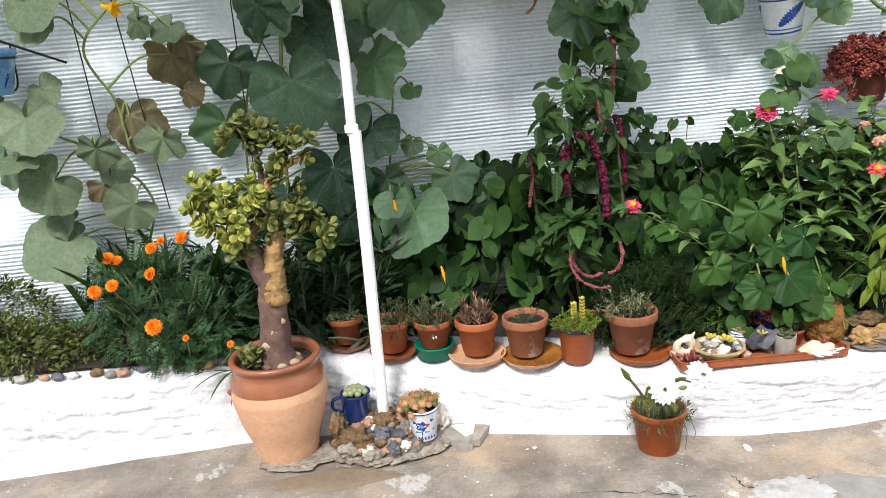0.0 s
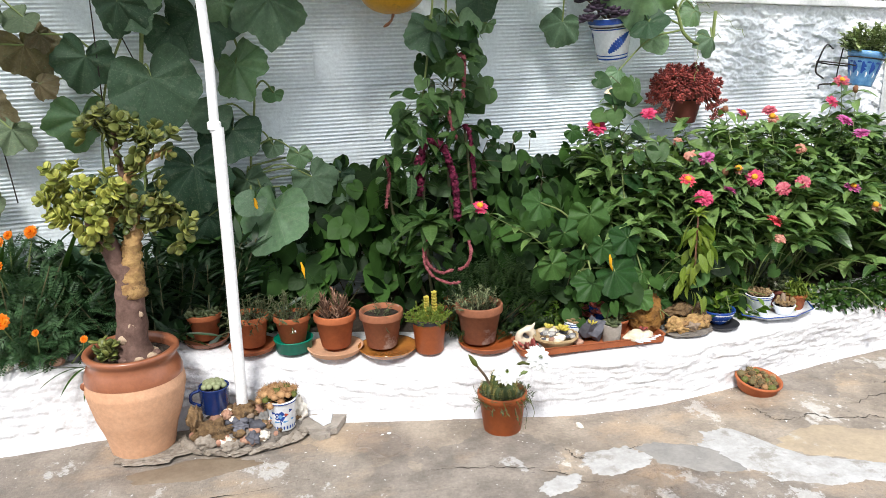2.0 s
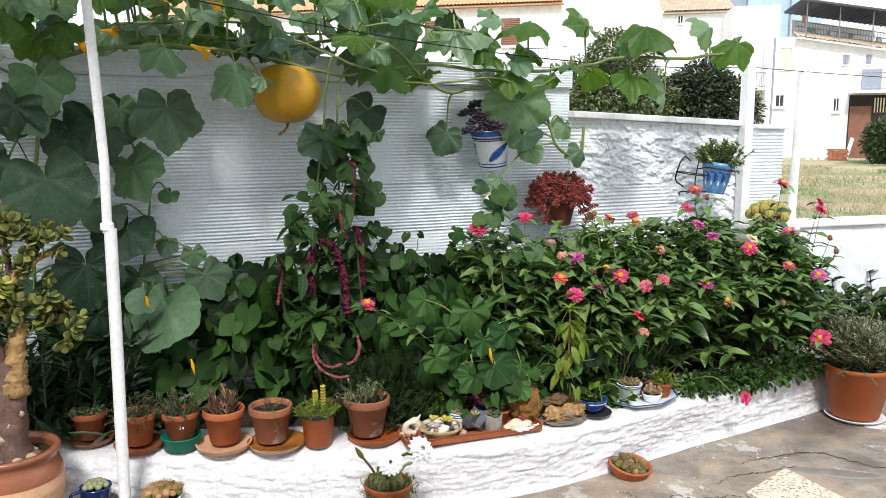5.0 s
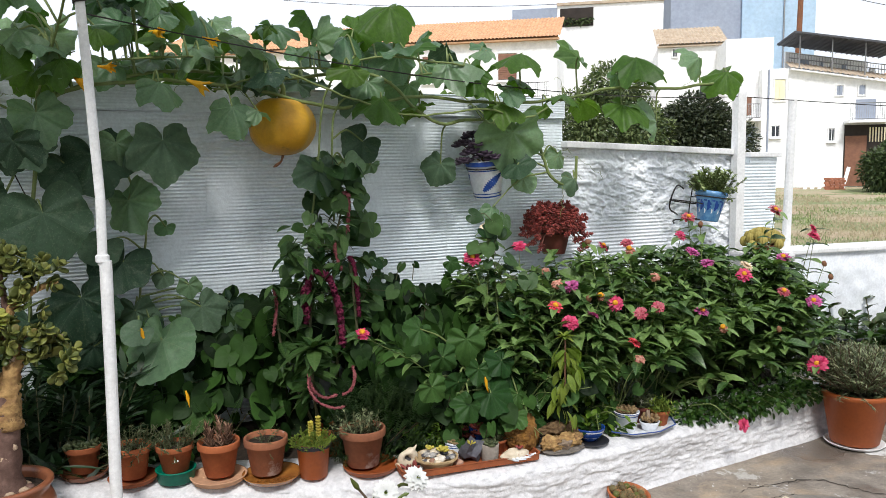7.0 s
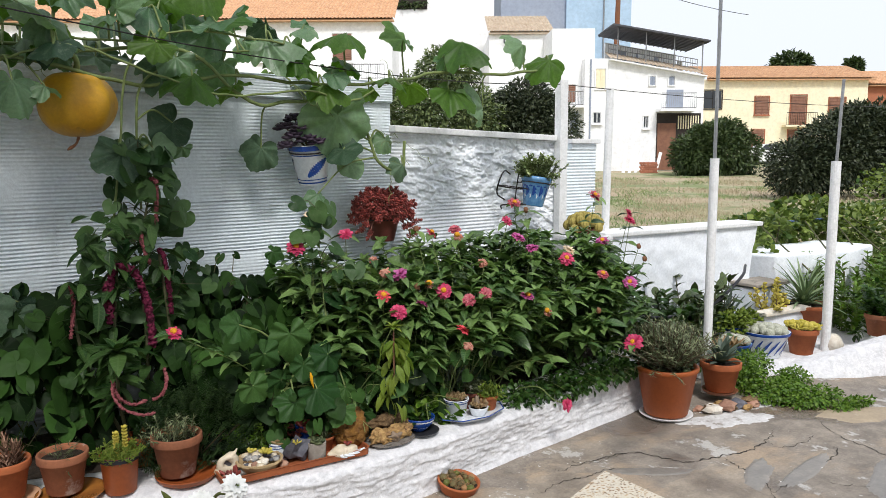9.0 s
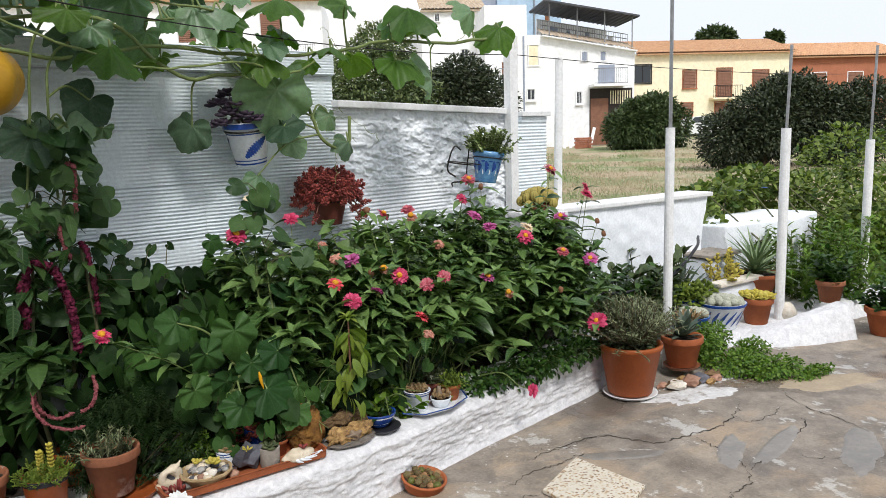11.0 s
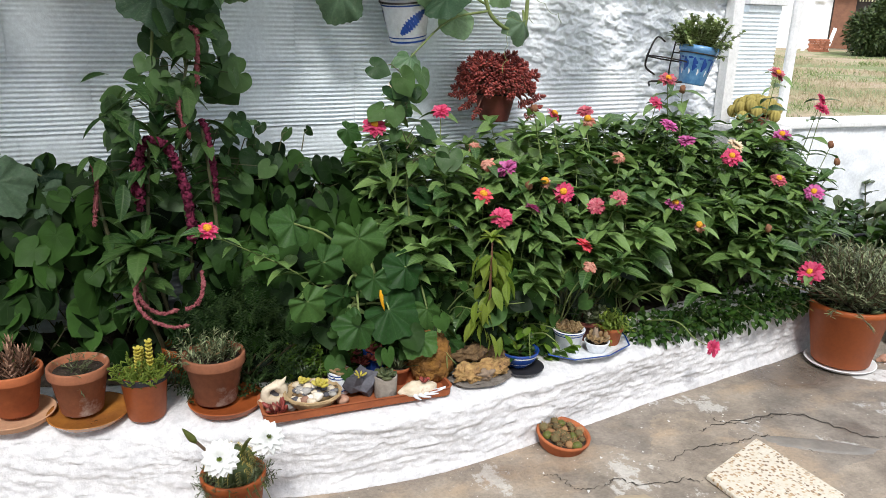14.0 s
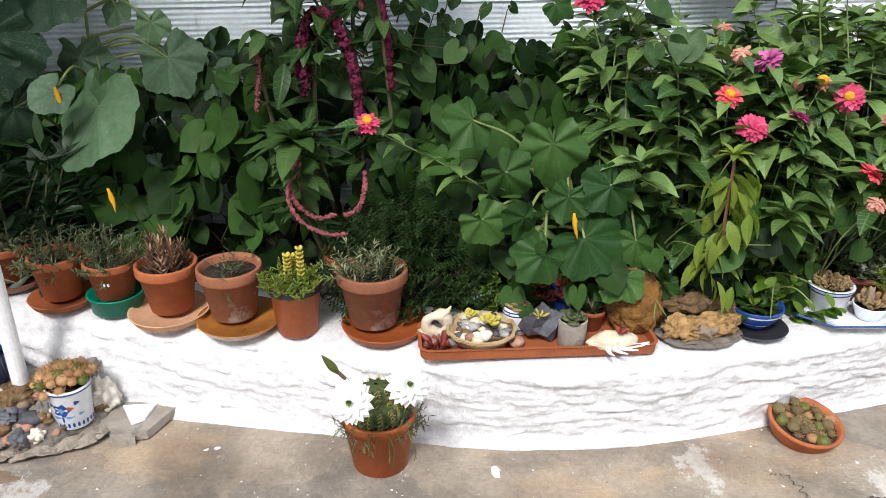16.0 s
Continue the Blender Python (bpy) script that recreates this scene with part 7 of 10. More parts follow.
def ribbed_cactus(parent, loc, r, h, ribs, name="cactus_column"):
    vs, fs = [], []
    seg, rows = ribs * 4, 9
    for j in range(rows + 1):
        t = j / rows
        q = r * math.sin(math.pi * (0.22 + 0.78 * (1 - t) * 0.62 + 0.0)) if t < 1 else 0.004
        for k in range(seg):
            a = 2 * math.pi * k / seg
            e = q * (1 + 0.22 * math.cos(a * ribs))
            vs.append((e * math.cos(a), e * math.sin(a), h * math.sin(t * math.pi / 2)))
    for j in range(rows):
        for k in range(seg):
            fs.append([j * seg + k, j * seg + (k + 1) % seg, (j + 1) * seg + (k + 1) % seg, (j + 1) * seg + k])
    c = link_mesh(name, vs, fs, "cactus", parent, "", loc, True)
    sp = []
    for k in range(ribs):
        for j in range(1, 7):
            a, t = 2 * math.pi * k / ribs, j / 7
            p = Vector(loc) + Vector((r * 1.18 * math.sin(math.pi * (0.22 + 0.78 * (1 - t) * 0.62)) * math.cos(a), r * 1.18 * math.sin(math.pi * (0.22 + 0.78 * (1 - t) * 0.62)) * math.sin(a), h * math.sin(t * math.pi / 2)))
            for n in range(5):
                sp.append(leaf_at(p, aim(a + (n - 2) * 0.5, 0.5 * (n % 3 - 1) + 0.3), 0.012))
    spread("spine_cover", NARROW, sp, "gold_cactus", parent)
    return c


ribbed_cactus(o, (-0.005, 0.0, 0.14), 0.034, 0.105, 9)
ribbed_cactus(o, (0.03, 0.035, 0.14), 0.03, 0.06, 8)
ribbed_cactus(o, (-0.045, 0.035, 0.14), 0.025, 0.05, 8)
v, f = tube(bend([(-0.035, 0.03, 0.15), (-0.055, 0.02, 0.21), (-0.09, 0.01, 0.265), (-0.105, 0.005, 0.285)], 5), 0.0052, 8)
bud_stalk = link_mesh("flower_stalk", v, f, "twig", o, "brown downy flower stalk", smooth=True)
v, f = tube(bend([(-0.100, 0.006, 0.278), (-0.115, 0.002, 0.302), (-0.135, -0.004, 0.335)], 6), [0.0055, 0.007, 0.0085, 0.0100, 0.0108, 0.0110, 0.0105, 0.0096, 0.0084, 0.0070, 0.0052, 0.0034, 0.0012], 9)
link_mesh("flower_bud", v, f, "moss", bud_stalk, "long closed olive-green bud", smooth=True)
v, f = tube(bend([(0.04, 0.03, 0.17), (0.075, 0.02, 0.215), (0.11, 0.02, 0.225)], 5), [0.006] * 8 + [0.009, 0.006, 0.003], 8)
link_mesh("flower_bud", v, f, "stem_green", o, smooth=True)


def big_bloom(parent, c, face, size):
    """A white many-petalled cactus flower with a yellow-green heart."""
    face = Vector(face).normalized()
    s = face.orthogonal().normalized()
    ms = []
    for ring, (n, el, q) in enumerate(((15, 0.10, 1.05), (13, 0.36, 1.0), (10, 0.72, 0.82))):
        for k in range(n):
            a = 2 * math.pi * (k + ring * 0.5) / n + 0.1 * math.sin(k * 7.3)
            d = (s * math.cos(a) + face.cross(s) * math.sin(a)) * math.cos(el) + face * math.sin(el)
            ms.append(leaf_at(c, d, size * q, 0, face))
    fl = spread("flower", OVAL, [m @ Matrix.Diagonal((0.85, 1, 1, 1)) for m in ms], "white_petal", parent, "large white cactus flower")
    st = [leaf_at(Vector(c) + face * 0.005, (s * math.cos(k * 2.4) + face.cross(s) * math.sin(k * 2.4)) * 0.35 + face, size * 0.42) for k in range(26)]
    spread("stamens", NARROW, st, "lime", fl, "pale yellow-green stamens")
    return fl


ribbed_cactus(o, (0.0, -0.03, 0.135), 0.040, 0.065, 9)
ribbed_cactus(o, (0.02, 0.03, 0.135), 0.034, 0.085, 9)
for c, b, face in (((-0.046, -0.222, 0.350), (-0.015, -0.03, 0.19), (-0.15, -0.80, 0.55)), ((0.080, -0.200, 0.378), (0.02, 0.0, 0.21), (0.25, -0.70, 0.65))):
    c, b = Vector(c), Vector(b)
    fl = big_bloom(o, c, face, 0.049)
    way = bend([b, b.lerp(c, 0.4) + Vector((0, 0, 0.030)), b.lerp(c, 0.8) + Vector((0, 0, -0.004)), c - Vector(face).normalized() * 0.004], 5)
    v, f = tube(way, [0.0065 + 0.0065 * max(0, k / (len(way) - 1) - 0.55) / 0.45 for k in range(len(way))], 9)
    link_mesh("flower_tube", v, f, "moss", fl, "long downy olive flower tube", smooth=True)
ms, st = sprigs(190, 0.088, 0.138, 0.050, 0.018, 41, 1.1)
spread("weed_growth", NARROW, ms, "succ_green", o, "spiky weeds trailing over the rim")
stem_mesh("trailing_weed", [bend([Vector((x, -0.08, 0.16)), Vector((x * 1.1, -0.112, 0.155)), Vector((x * 1.15 + 0.008, -0.116, 0.12)), Vector((x * 1.2, -0.112, z))], 5) for x, z in ((0.03, 0.07), (0.05, 0.05), (-0.02, 0.11), (0.075, 0.09))], 0.0018, "moss", o, "thin trailing weed")

o = pot("bowl", "shallow terracotta bowl with small round cacti", "bowl", (1.925, 2.655, 0.006), 0.086, 0.048, "terracotta", [(0, 0), (0.066, 0), (0.070, 0.004), (0.083, 0.038), (0.087, 0.042), (0.087, 0.049), (0.079, 0.049), (0.074, 0.035)], 0.8)
rb = random.Random(63)
for k in range(24):
    a, q, R = k * 2.4, 0.0138 * math.sqrt(k), 0.009 + 0.009 * rb.random()
    ball = part("cactus_ball", pebble(R, 1, 1, 0.9, 0.25, k * 1.7, 2, 3), ("cactus_brown", "cactus_brown", "cactus_brown", "cactus_tan", "cactus_brown", "moss")[k % 6], o, "small round cactus", (q * math.cos(a), q * math.sin(a), 0.043 + 0.008 * rb.random()), True)
    sp = []
    for n in range(34):
        d = aim(n * 2.4, math.asin(-0.2 + 1.2 * n / 34))
        sp.append(leaf_at(d * R * 0.85, d + Vector((rb.gauss(0, 0.5), rb.gauss(0, 0.5), 0.2)), rb.uniform(0.006, 0.011), rb.uniform(0, 3)))
    tagged(spread("spine_cover", NARROW, sp, "cactus_tan", ball), kind="stuff")

o.scale, o.rotation_euler = (1.14, 1.14, 1.1), (radians(9), radians(4), 0)
# speckled slab
o = thing("terrazzo_slab", "speckled cream terrazzo slab with a broken corner", "slab", (2.49, 2.25, 0.0))
pts = [(-0.193, 0.057), (0.145, 0.200), (0.172, -0.180), (-0.045, -0.271), (-0.090, -0.215), (-0.174, -0.201)]
v = [(x, y, 0.004) for x, y in pts] + [(x, y, 0.017) for x, y in pts] + [(x * 0.985, y * 0.985, 0.020) for x, y in pts]
n = len(pts)
link_mesh("slab", v, [list(range(n))[::-1], list(range(2 * n, 3 * n))] + [[a * n + k, a * n + (k + 1) % n, (a + 1) * n + (k + 1) % n, (a + 1) * n + k] for a in (0, 1) for k in range(n)], "terrazzo", o)

# big pot with grey-green shrub
saucer("white plastic saucer under a big orange pot", (3.52, 2.90, 0.003), 0.155, 0.016, "white_paint")
o = pot("flower_pot", "big orange plastic pot with a bushy grey-green shrub", "plant pot", (3.52, 2.90, 0.018), 0.178, 0.285, "plastic_orange", [(0, 0), (0.12, 0), (0.125, 0.006), (0.168, 0.255), (0.178, 0.262), (0.180, 0.282), (0.174, 0.288), (0.160, 0.286), (0.152, 0.25)])
ms, st = sprigs(300, 0.115, 0.30, 0.235, 0.036, 51, 0.62, 0.013, 2)
lines = [[Vector((0, 0, 0.24)), Vector((0.01, 0, 0.32)), Vector((0.0, 0.01, 0.40))], [Vector((0.02, 0, 0.3)), Vector((0.08, 0, 0.42))], [Vector((0, 0, 0.3)), Vector((-0.08, 0.02, 0.42))]]
sh = thing("shrub", "dense grey-green shrub with narrow leaves", "shrub", (3.52, 2.90, 0.018))
spread("foliage", NARROW, ms, "olive", sh)
stem_mesh("stem_growth", st, 0.003, "twig", sh)
stem_mesh("trunk", lines, 0.016, "twig", sh)
spread("side_leaves", FAT, tufts(60, 0.13, 0.26, 0.035, 52, (0.1, 0.9)), "succ_green", o, "small succulents at the rim")

# agave pot on a heap of stones
saucer("dark clay saucer under the agave pot", (4.02, 2.93, 0.05), 0.11, 0.02, "glaze_brown")
o = pot("flower_pot", "terracotta pot with a small agave", "plant pot", (4.02, 2.93, 0.065), 0.125, 0.185, "terracotta")
spread("plant", SPIKE, [leaf_at(Vector((0, 0, 0.17)), aim(k * 2.4, 1.35 - 0.045 * k), 0.17 + 0.03 * math.sin(k), 0) @ Matrix.Diagonal((1.7, 1, 1.2, 1)) for k in range(26)], "agave", o, "grey-green agave rosette")
for k in range(12):
    x, y = 3.74 + 0.032 * k + 0.02 * math.sin(k * 2), 2.82 - 0.008 * k + 0.03 * math.cos(k * 1.7)
    stone("stone at the foot of the agave pot", (x, y, 0.0), 0.028 + 0.012 * (k % 3), ("stone_red", "spiny_rock", "stone_pale", "stone_dark", "bark_scar")[k % 5], 1.3, 0.9, 0.6, k * 2.3, 0.5, group="stones under the agave pot", sub=2)


# ---- the far end of the terrace: kerb, steps, pots, plants ----
def kerb():
    """White kerb that rises towards its end, with a battered front."""
    foot = bend([(4.80, 2.98, 0), (4.98, 2.88, 0), (5.25, 2.74, 0), (5.56, 2.63, 0)], 12)
    vs, fs = [], []
    n = 9
    for q, p in enumerate(foot):
        t = q / (len(foot) - 1)
        h = 0.025 + 0.20 * t ** 1.2
        for k in range(n):
            a = k / (n - 1)
            d, z = (0.10 * a / 0.6, h * a / 0.6) if a < 0.6 else (0.10 + 0.12 * (a - 0.6) / 0.4, h + 0.01)
            w = 0.014 * noise.noise((p.x * 7, a * 6, 0)) + 0.008 * noise.noise((p.x * 19, a * 15, 3))
            vs.append((p.x + 0.35 * (d + w), p.y + 0.94 * (d + w), z - 0.02 * (k == 0) + 0.010 * noise.noise((p.x * 6, a * 5, 7)) * (k > 0)))
    for i in range(len(foot) - 1):
        for k in range(n - 1):
            fs.append([i * n + k, (i + 1) * n + k, (i + 1) * n + k + 1, i * n + k + 1])
    last = (len(foot) - 1) * n
    e = vs[last + n - 1]
    vs += [(e[0], e[1], -0.02)]
    fs += [[last + k for k in range(n)] + [len(vs) - 1]]
    tagged(link_mesh("kerb", vs, fs, "ledge", smooth=True), "low white limewashed kerb rising towards its end", "kerb", kind="structure")
    v, f = grid_mesh(40, 14, lambda i, j: (4.25 + 2.6 * i, 3.12 - 0.26 * i + 0.75 * j, 0.075 + 0.12 * max(0, i - 0.45) + 0.02 * noise.noise((i * 9, j * 4, 0)) - (0.12 if j == 0 or i == 0 else 0)))
    tagged(link_mesh("far_step", v, f, "ledge", smooth=True), "low white limewashed step carrying the planters", "step", kind="structure")


kerb()
KZ = 0.082


def striped(o, r0, r1, h, n=16):
    """Slanting blue strokes round a pot."""
    for k in range(n):
        a0 = 2 * math.pi * k / n
        vs = []
        for q in range(7):
            z = h * (0.15 + 0.6 * q / 6)
            r = r0 + (r1 - r0) * z / h + 0.0015
            for w in (-0.10, 0.10):
                a = a0 + 0.09 * q + w * (1 - abs(q - 3) / 4)
                vs.append((r * math.cos(a), r * math.sin(a), z))
        link_mesh("painted_stroke", vs, [[2 * q, 2 * q + 1, 2 * q + 3, 2 * q + 2] for q in range(6)], "glaze_blue", o)


def glazed_bowl(label, loc, r, h, base="glaze_white", n=16):
    o = pot("planter", label, "plant pot", loc, r, h, base, [(0, 0), (r * 0.62, 0), (r * 0.64, 0.005), (r * 0.95, h * 0.86), (r * 1.02, h * 0.9), (r * 1.03, h), (r * 0.93, h), (r * 0.88, h * 0.85)], 0.9)
    striped(o, r * 0.645, r * 1.008, h, n)
    v, f = lathe([(r * 1.022, h * 0.9), (r * 1.034, h * 0.94), (r * 1.036, h * 1.0), (r * 1.0, h * 1.004)], 40)
    link_mesh("painted_rim", v, f, "glaze_blue", o)
    return o


o = glazed_bowl("blue and white glazed planter with round cacti", (4.50, 3.22, KZ), 0.115, 0.16, "glaze_sky")
for k in range(14):
    a, q = k * 2.4, 0.026 * math.sqrt(k)
    part("cactus_ball", pebble(0.03, 1, 1, 0.95, 0.12, k, 3, 3), "pale_cactus", o, "pale round cactus", (q * math.cos(a), q * math.sin(a), 0.17 + 0.02 * (1 - k / 14)), True)
o = glazed_bowl("wide white planter with blue slanting stripes", (4.90, 3.27, KZ), 0.165, 0.185)
for k in range(24):
    a, q = k * 2.4, 0.028 * math.sqrt(k)
    part("cactus_ball", pebble(0.032, 1, 1, 0.9, 0.12, k, 3, 3), "pale_cactus", o, "pale round cactus", (q * math.cos(a), q * math.sin(a), 0.19 + 0.02 * (1 - k / 24)), True)
o = glazed_bowl("white and blue planter with spiky succulents", (4.72, 3.50, KZ + 0.05), 0.12, 0.15)
spread("plant", SPIKE, tufts(60, 0.09, 0.14, 0.10, 61, (0.5, 1.4)), "herb", o, "green spiky succulents")
o = pot("flower_pot", "terracotta pot of yellow-green sedum", "plant pot", (5.22, 3.20, KZ - 0.01), 0.115, 0.19, "terracotta")
spread("plant", FAT, tufts(170, 0.10, 0.19, 0.04, 62, (0.2, 1.5)), "pale_yellow", o, "yellow-green sedum")
stone("rounded pale stone on the kerb", (5.50, 3.14, KZ - 0.02), 0.075, "stone_pale", 1.05, 1, 0.95, 3.0, 0.15)
o = thing("succulent", "pinkish aloe beside the agave pot", "succulent", (4.28, 3.12, 0.10))
spread("leaves", SPIKE, rosette(30, 0.17, (0, 0, 0.12), 0.9, 2) + rosette(22, 0.14, (0.09, 0.0, 0.14), 0.9, 3), "succ_brown", o)
stem_mesh("stalk", [[Vector((0, 0, -0.06)), Vector((0, 0, 0.12))], [Vector((0.05, 0, -0.06)), Vector((0.09, 0, 0.14))]], 0.016, "twig", o)

# raised shelf with the yucca
def shelf_planter():
    o = thing("stepped_planter", "white stepped planter built against the terrace wall", "planter", (0, 0, 0))
    for (x0, x1, y0, y1, z1, m) in ((5.35, 5.75, 3.72, 3.95, 0.44, "white_plaster"), (5.70, 7.1, 3.80, 4.4, 0.68, "white_plaster"), (5.12, 5.75, 3.44, 3.62, 0.30, "white_plaster")):
        bm = box_bm(x0, x1, y0, y1, -0.03, z1, 0.03, 3)
        bmesh.ops.subdivide_edges(bm, edges=bm.edges[:], cuts=3, use_grid_fill=True)
        for v in bm.verts:
            v.co += Vector((noise.noise(v.co * 3), noise.noise(v.co * 3 + Vector((9, 0, 0))), noise.noise(v.co * 3 + Vector((0, 9, 0))))) * 0.025
        part("masonry", bm, m, o, smooth=True)
    part("shelf_tile", box_bm(5.32, 5.78, 3.68, 3.96, 0.47, 0.495, 0.005), "slate", o, "thin grey shelf tile")
    part("shelf_edge", box_bm(5.08, 5.62, 3.40, 3.52, 0.316, 0.345, 0.008), "stone_pale", o, "cream tile edge of the shelf")


shelf_planter()
o = pot("flower_pot", "terracotta pot with a spiky yucca", "plant pot", (5.70, 3.52, 0.20), 0.19, 0.14, "terracotta")
spread("plant", STRAP, [leaf_at(Vector((0.02 * math.cos(k), 0.02 * math.sin(k), 0.13)), aim(k * 2.4, 1.5 - 0.024 * k), 0.36 + 0.05 * math.sin(k * 3), 0) for k in range(54)], "yucca", o, "stiff blue-green yucca blades")
o = thing("shrub", "yellowish succulent shrub beside the yucca", "shrub", (5.36, 3.55, 0.30))
ms, st = sprigs(16, 0.08, 0.0, 0.24, 0.035, 71, 0.5, 0.03, 3)
spread("foliage", FAT, ms, "pale_yellow", o)
stem_mesh("stem_growth", st, 0.005, "twig", o)
o = thing("shrub", "dark green shrub with broad leaves behind the posts", "shrub", (4.45, 3.62, 0.0))
ms, st = sprigs(36, 0.24, 0.05, 0.52, 0.11, 72, 0.35, 0.07, 3)
spread("foliage", LANCE, ms, "bush_leaf", o)
stem_mesh("stem_growth", st, 0.007, "stem_dark", o)
o = thing("shrub", "low herb shrub by the low white wall", "shrub", (4.05, 3.5, 0.0))
ms, st = sprigs(50, 0.22, 0.05, 0.48, 0.07, 73, 0.4, 0.04, 3)
spread("foliage", OVAL, ms, "herb", o)
stem_mesh("stem_growth", st, 0.005, "stem_dark", o)
o = thing("agave", "blue-green agave leaning over the pots", "succulent", (4.85, 3.62, 0.05))
spread("leaves", SPIKE, [leaf_at(Vector((0, 0, 0.12)), aim(k * 2.4, 1.3 - 0.04 * k), 0.36, 0) for k in range(22)], "agave", o)
stem_mesh("stalk", [[Vector((0, 0, -0.05)), Vector((0, 0, 0.14))]], 0.05, "twig", o)
o = thing("sedum_patch", "yellow-green sedum cushion behind the planters", "succulent", (4.72, 3.40, 0.08))
spread("leaves", FAT, leaf_cloud([(0, 0, 0.22, 0.16, 0.10, 0.10), (0.2, 0.05, 0.2, 0.12, 0.1, 0.1)], 500, 0.035, 74), "lime", o)
stem_mesh("stalk", [[Vector((0, 0, 0)), Vector((0, 0, 0.2))]], 0.04, "twig", o)
# hose
v, f = tube(bend([(3.75, 3.55, 0.46), (4.1, 3.45, 0.42), (4.5, 3.42, 0.47), (4.9, 3.5, 0.62), (5.2, 3.7, 0.66)], 8), 0.011, 8)
tagged(link_mesh("garden_hose", v, f, "plastic_black", smooth=True), "dark garden hose strung behind the pots", "hose")

# trailing green plant over the floor at the kerb
o = thing("trailing_plant", "bright green trailing plant spreading over the concrete", "ground cover", (4.38, 2.70, 0.0))
spread("foliage", OVAL, leaf_cloud([(-0.05, 0.05, 0.05, 0.22, 0.15, 0.08), (0.08, -0.12, 0.04, 0.24, 0.12, 0.06), (0.22, -0.28, 0.02, 0.20, 0.06, 0.035), (-0.10, 0.28, 0.12, 0.14, 0.14, 0.14), (0.12, 0.36, 0.12, 0.16, 0.10, 0.11), (0.26, 0.16, 0.05, 0.16, 0.10, 0.08)], 8200, 0.020, 81, shell=0.6), "bright_herb", o)
stem_mesh("stem_growth", [[Vector((0.05 * math.cos(k), 0.2 + 0.05 * math.sin(k), 0.01)), Vector((0.15 * math.cos(k * 1.9), -0.05 + 0.15 * math.sin(k * 1.9), 0.03)), Vector((0.1 + 0.2 * math.cos(k), -0.15 + 0.15 * math.sin(k), 0.015))] for k in range(14)], 0.004, "stem_green", o)

# the green bank behind the kerb
o = thing("nettle_patch", "dense bright green nettles behind the kerb", "weeds", (6.38, 3.42, 0.05))
ms, st = sprigs(90, 0.42, 0.0, 0.60, 0.065, 87, 0.3, 0.038, 3)
spread("foliage", LANCE, ms, "bright_herb", o)
stem_mesh("stem_growth", st, 0.005, "stem_green", o)
o = thing("hedge", "tangle of sunny green climbers on the bank behind the kerb", "climbing plant", (6.5, 3.6, 0.0))
spread("foliage", OVAL, leaf_cloud([(0.75, 0.0, 0.30, 0.45, 0.3, 0.35), (1.1, -0.1, 0.45, 0.6, 0.4, 0.5), (1.8, 0, 0.5, 0.8, 0.5, 0.6), (1.3, 0.7, 0.6, 0.6, 0.4, 0.4), (2.5, 0.9, 0.9, 0.8, 0.5, 0.6)], 9000, 0.055, 82), "vine_lit", o)
spread("low_foliage", LANCE, leaf_cloud([(0.35, -0.2, 0.16, 0.4, 0.25, 0.18), (1.0, -0.2, 0.3, 0.7, 0.35, 0.35), (1.9, -0.2, 0.35, 0.7, 0.4, 0.4)], 4200, 0.06, 83), "bright_herb", o)
stem_mesh("stem_growth", [[Vector((0.4 * k - 0.5, 0, -0.03)), Vector((0.4 * k - 0.4, 0.1, 0.5)), Vector((0.4 * k - 0.5 + 0.3 * math.sin(k), 0.6, 0.9))] for k in range(8)], 0.012, "stem_dark", o)
o = thing("climbing_vine", "leafy climber draped over the end of the low wall", "climbing plant", (6.1, 4.25, 0.0))
spread("foliage", HEART, leaf_cloud([(-0.15, 0.1, 0.72, 0.30, 0.2, 0.18), (0.5, 0.3, 0.80, 0.6, 0.3, 0.18), (1.2, 0.4, 0.9, 0.5, 0.3, 0.2), (-0.25, -0.25, 0.55, 0.12, 0.1, 0.25), (1.6, 0.3, 0.8, 0.4, 0.3, 0.2)], 2600, 0.058, 84), "vine_lit", o)
stem_mesh("stem_growth", [[Vector((0.2 * k, 0.1, -0.03)), Vector((0.2 * k - 0.2, 0.15, 0.5)), Vector((0.25 * k - 0.2, 0.2, 0.95))] for k in range(6)], 0.01, "stem_dark", o)
for x in (0.35, 0.75):
    ms = [leaf_at(Vector((x, -0.06, 0.9)), aim(2 * math.pi * k / 5, 0.5), 0.045) for k in range(5)]
    spread("flower", OVAL, ms, "glaze_blue", o, "blue trumpet flower")
o = pot("flower_pot", "small brown pot standing on the kerb's end", "plant pot", (5.72, 2.93, 0.20), 0.10, 0.16, "terracotta_old")
ms, st = sprigs(24, 0.07, 0.14, 0.22, 0.05, 91, 0.5, 0.03, 3)
spread("plant", OVAL, ms, "herb", o, "leafy green shoots")
o = pot("flower_pot", "orange pot at the end of the terrace", "plant pot", (5.85, 2.58, 0.0), 0.15, 0.2, "terracotta")
ms, st = sprigs(24, 0.10, 0.18, 0.2, 0.05, 92, 0.5, 0.03, 3)
spread("plant", OVAL, ms, "herb", o, "leafy green shoots")

# ---- hung on the walls ----
def hoop(name, c, r, mat, parent, wire=0.004):
    v, f = tube([(c[0] + r * math.cos(a), c[1] + r * math.sin(a), c[2]) for a in [2 * math.pi * k / 32 for k in range(33)]], wire, 6, False)
    return link_mesh(name, v, f, mat, parent)


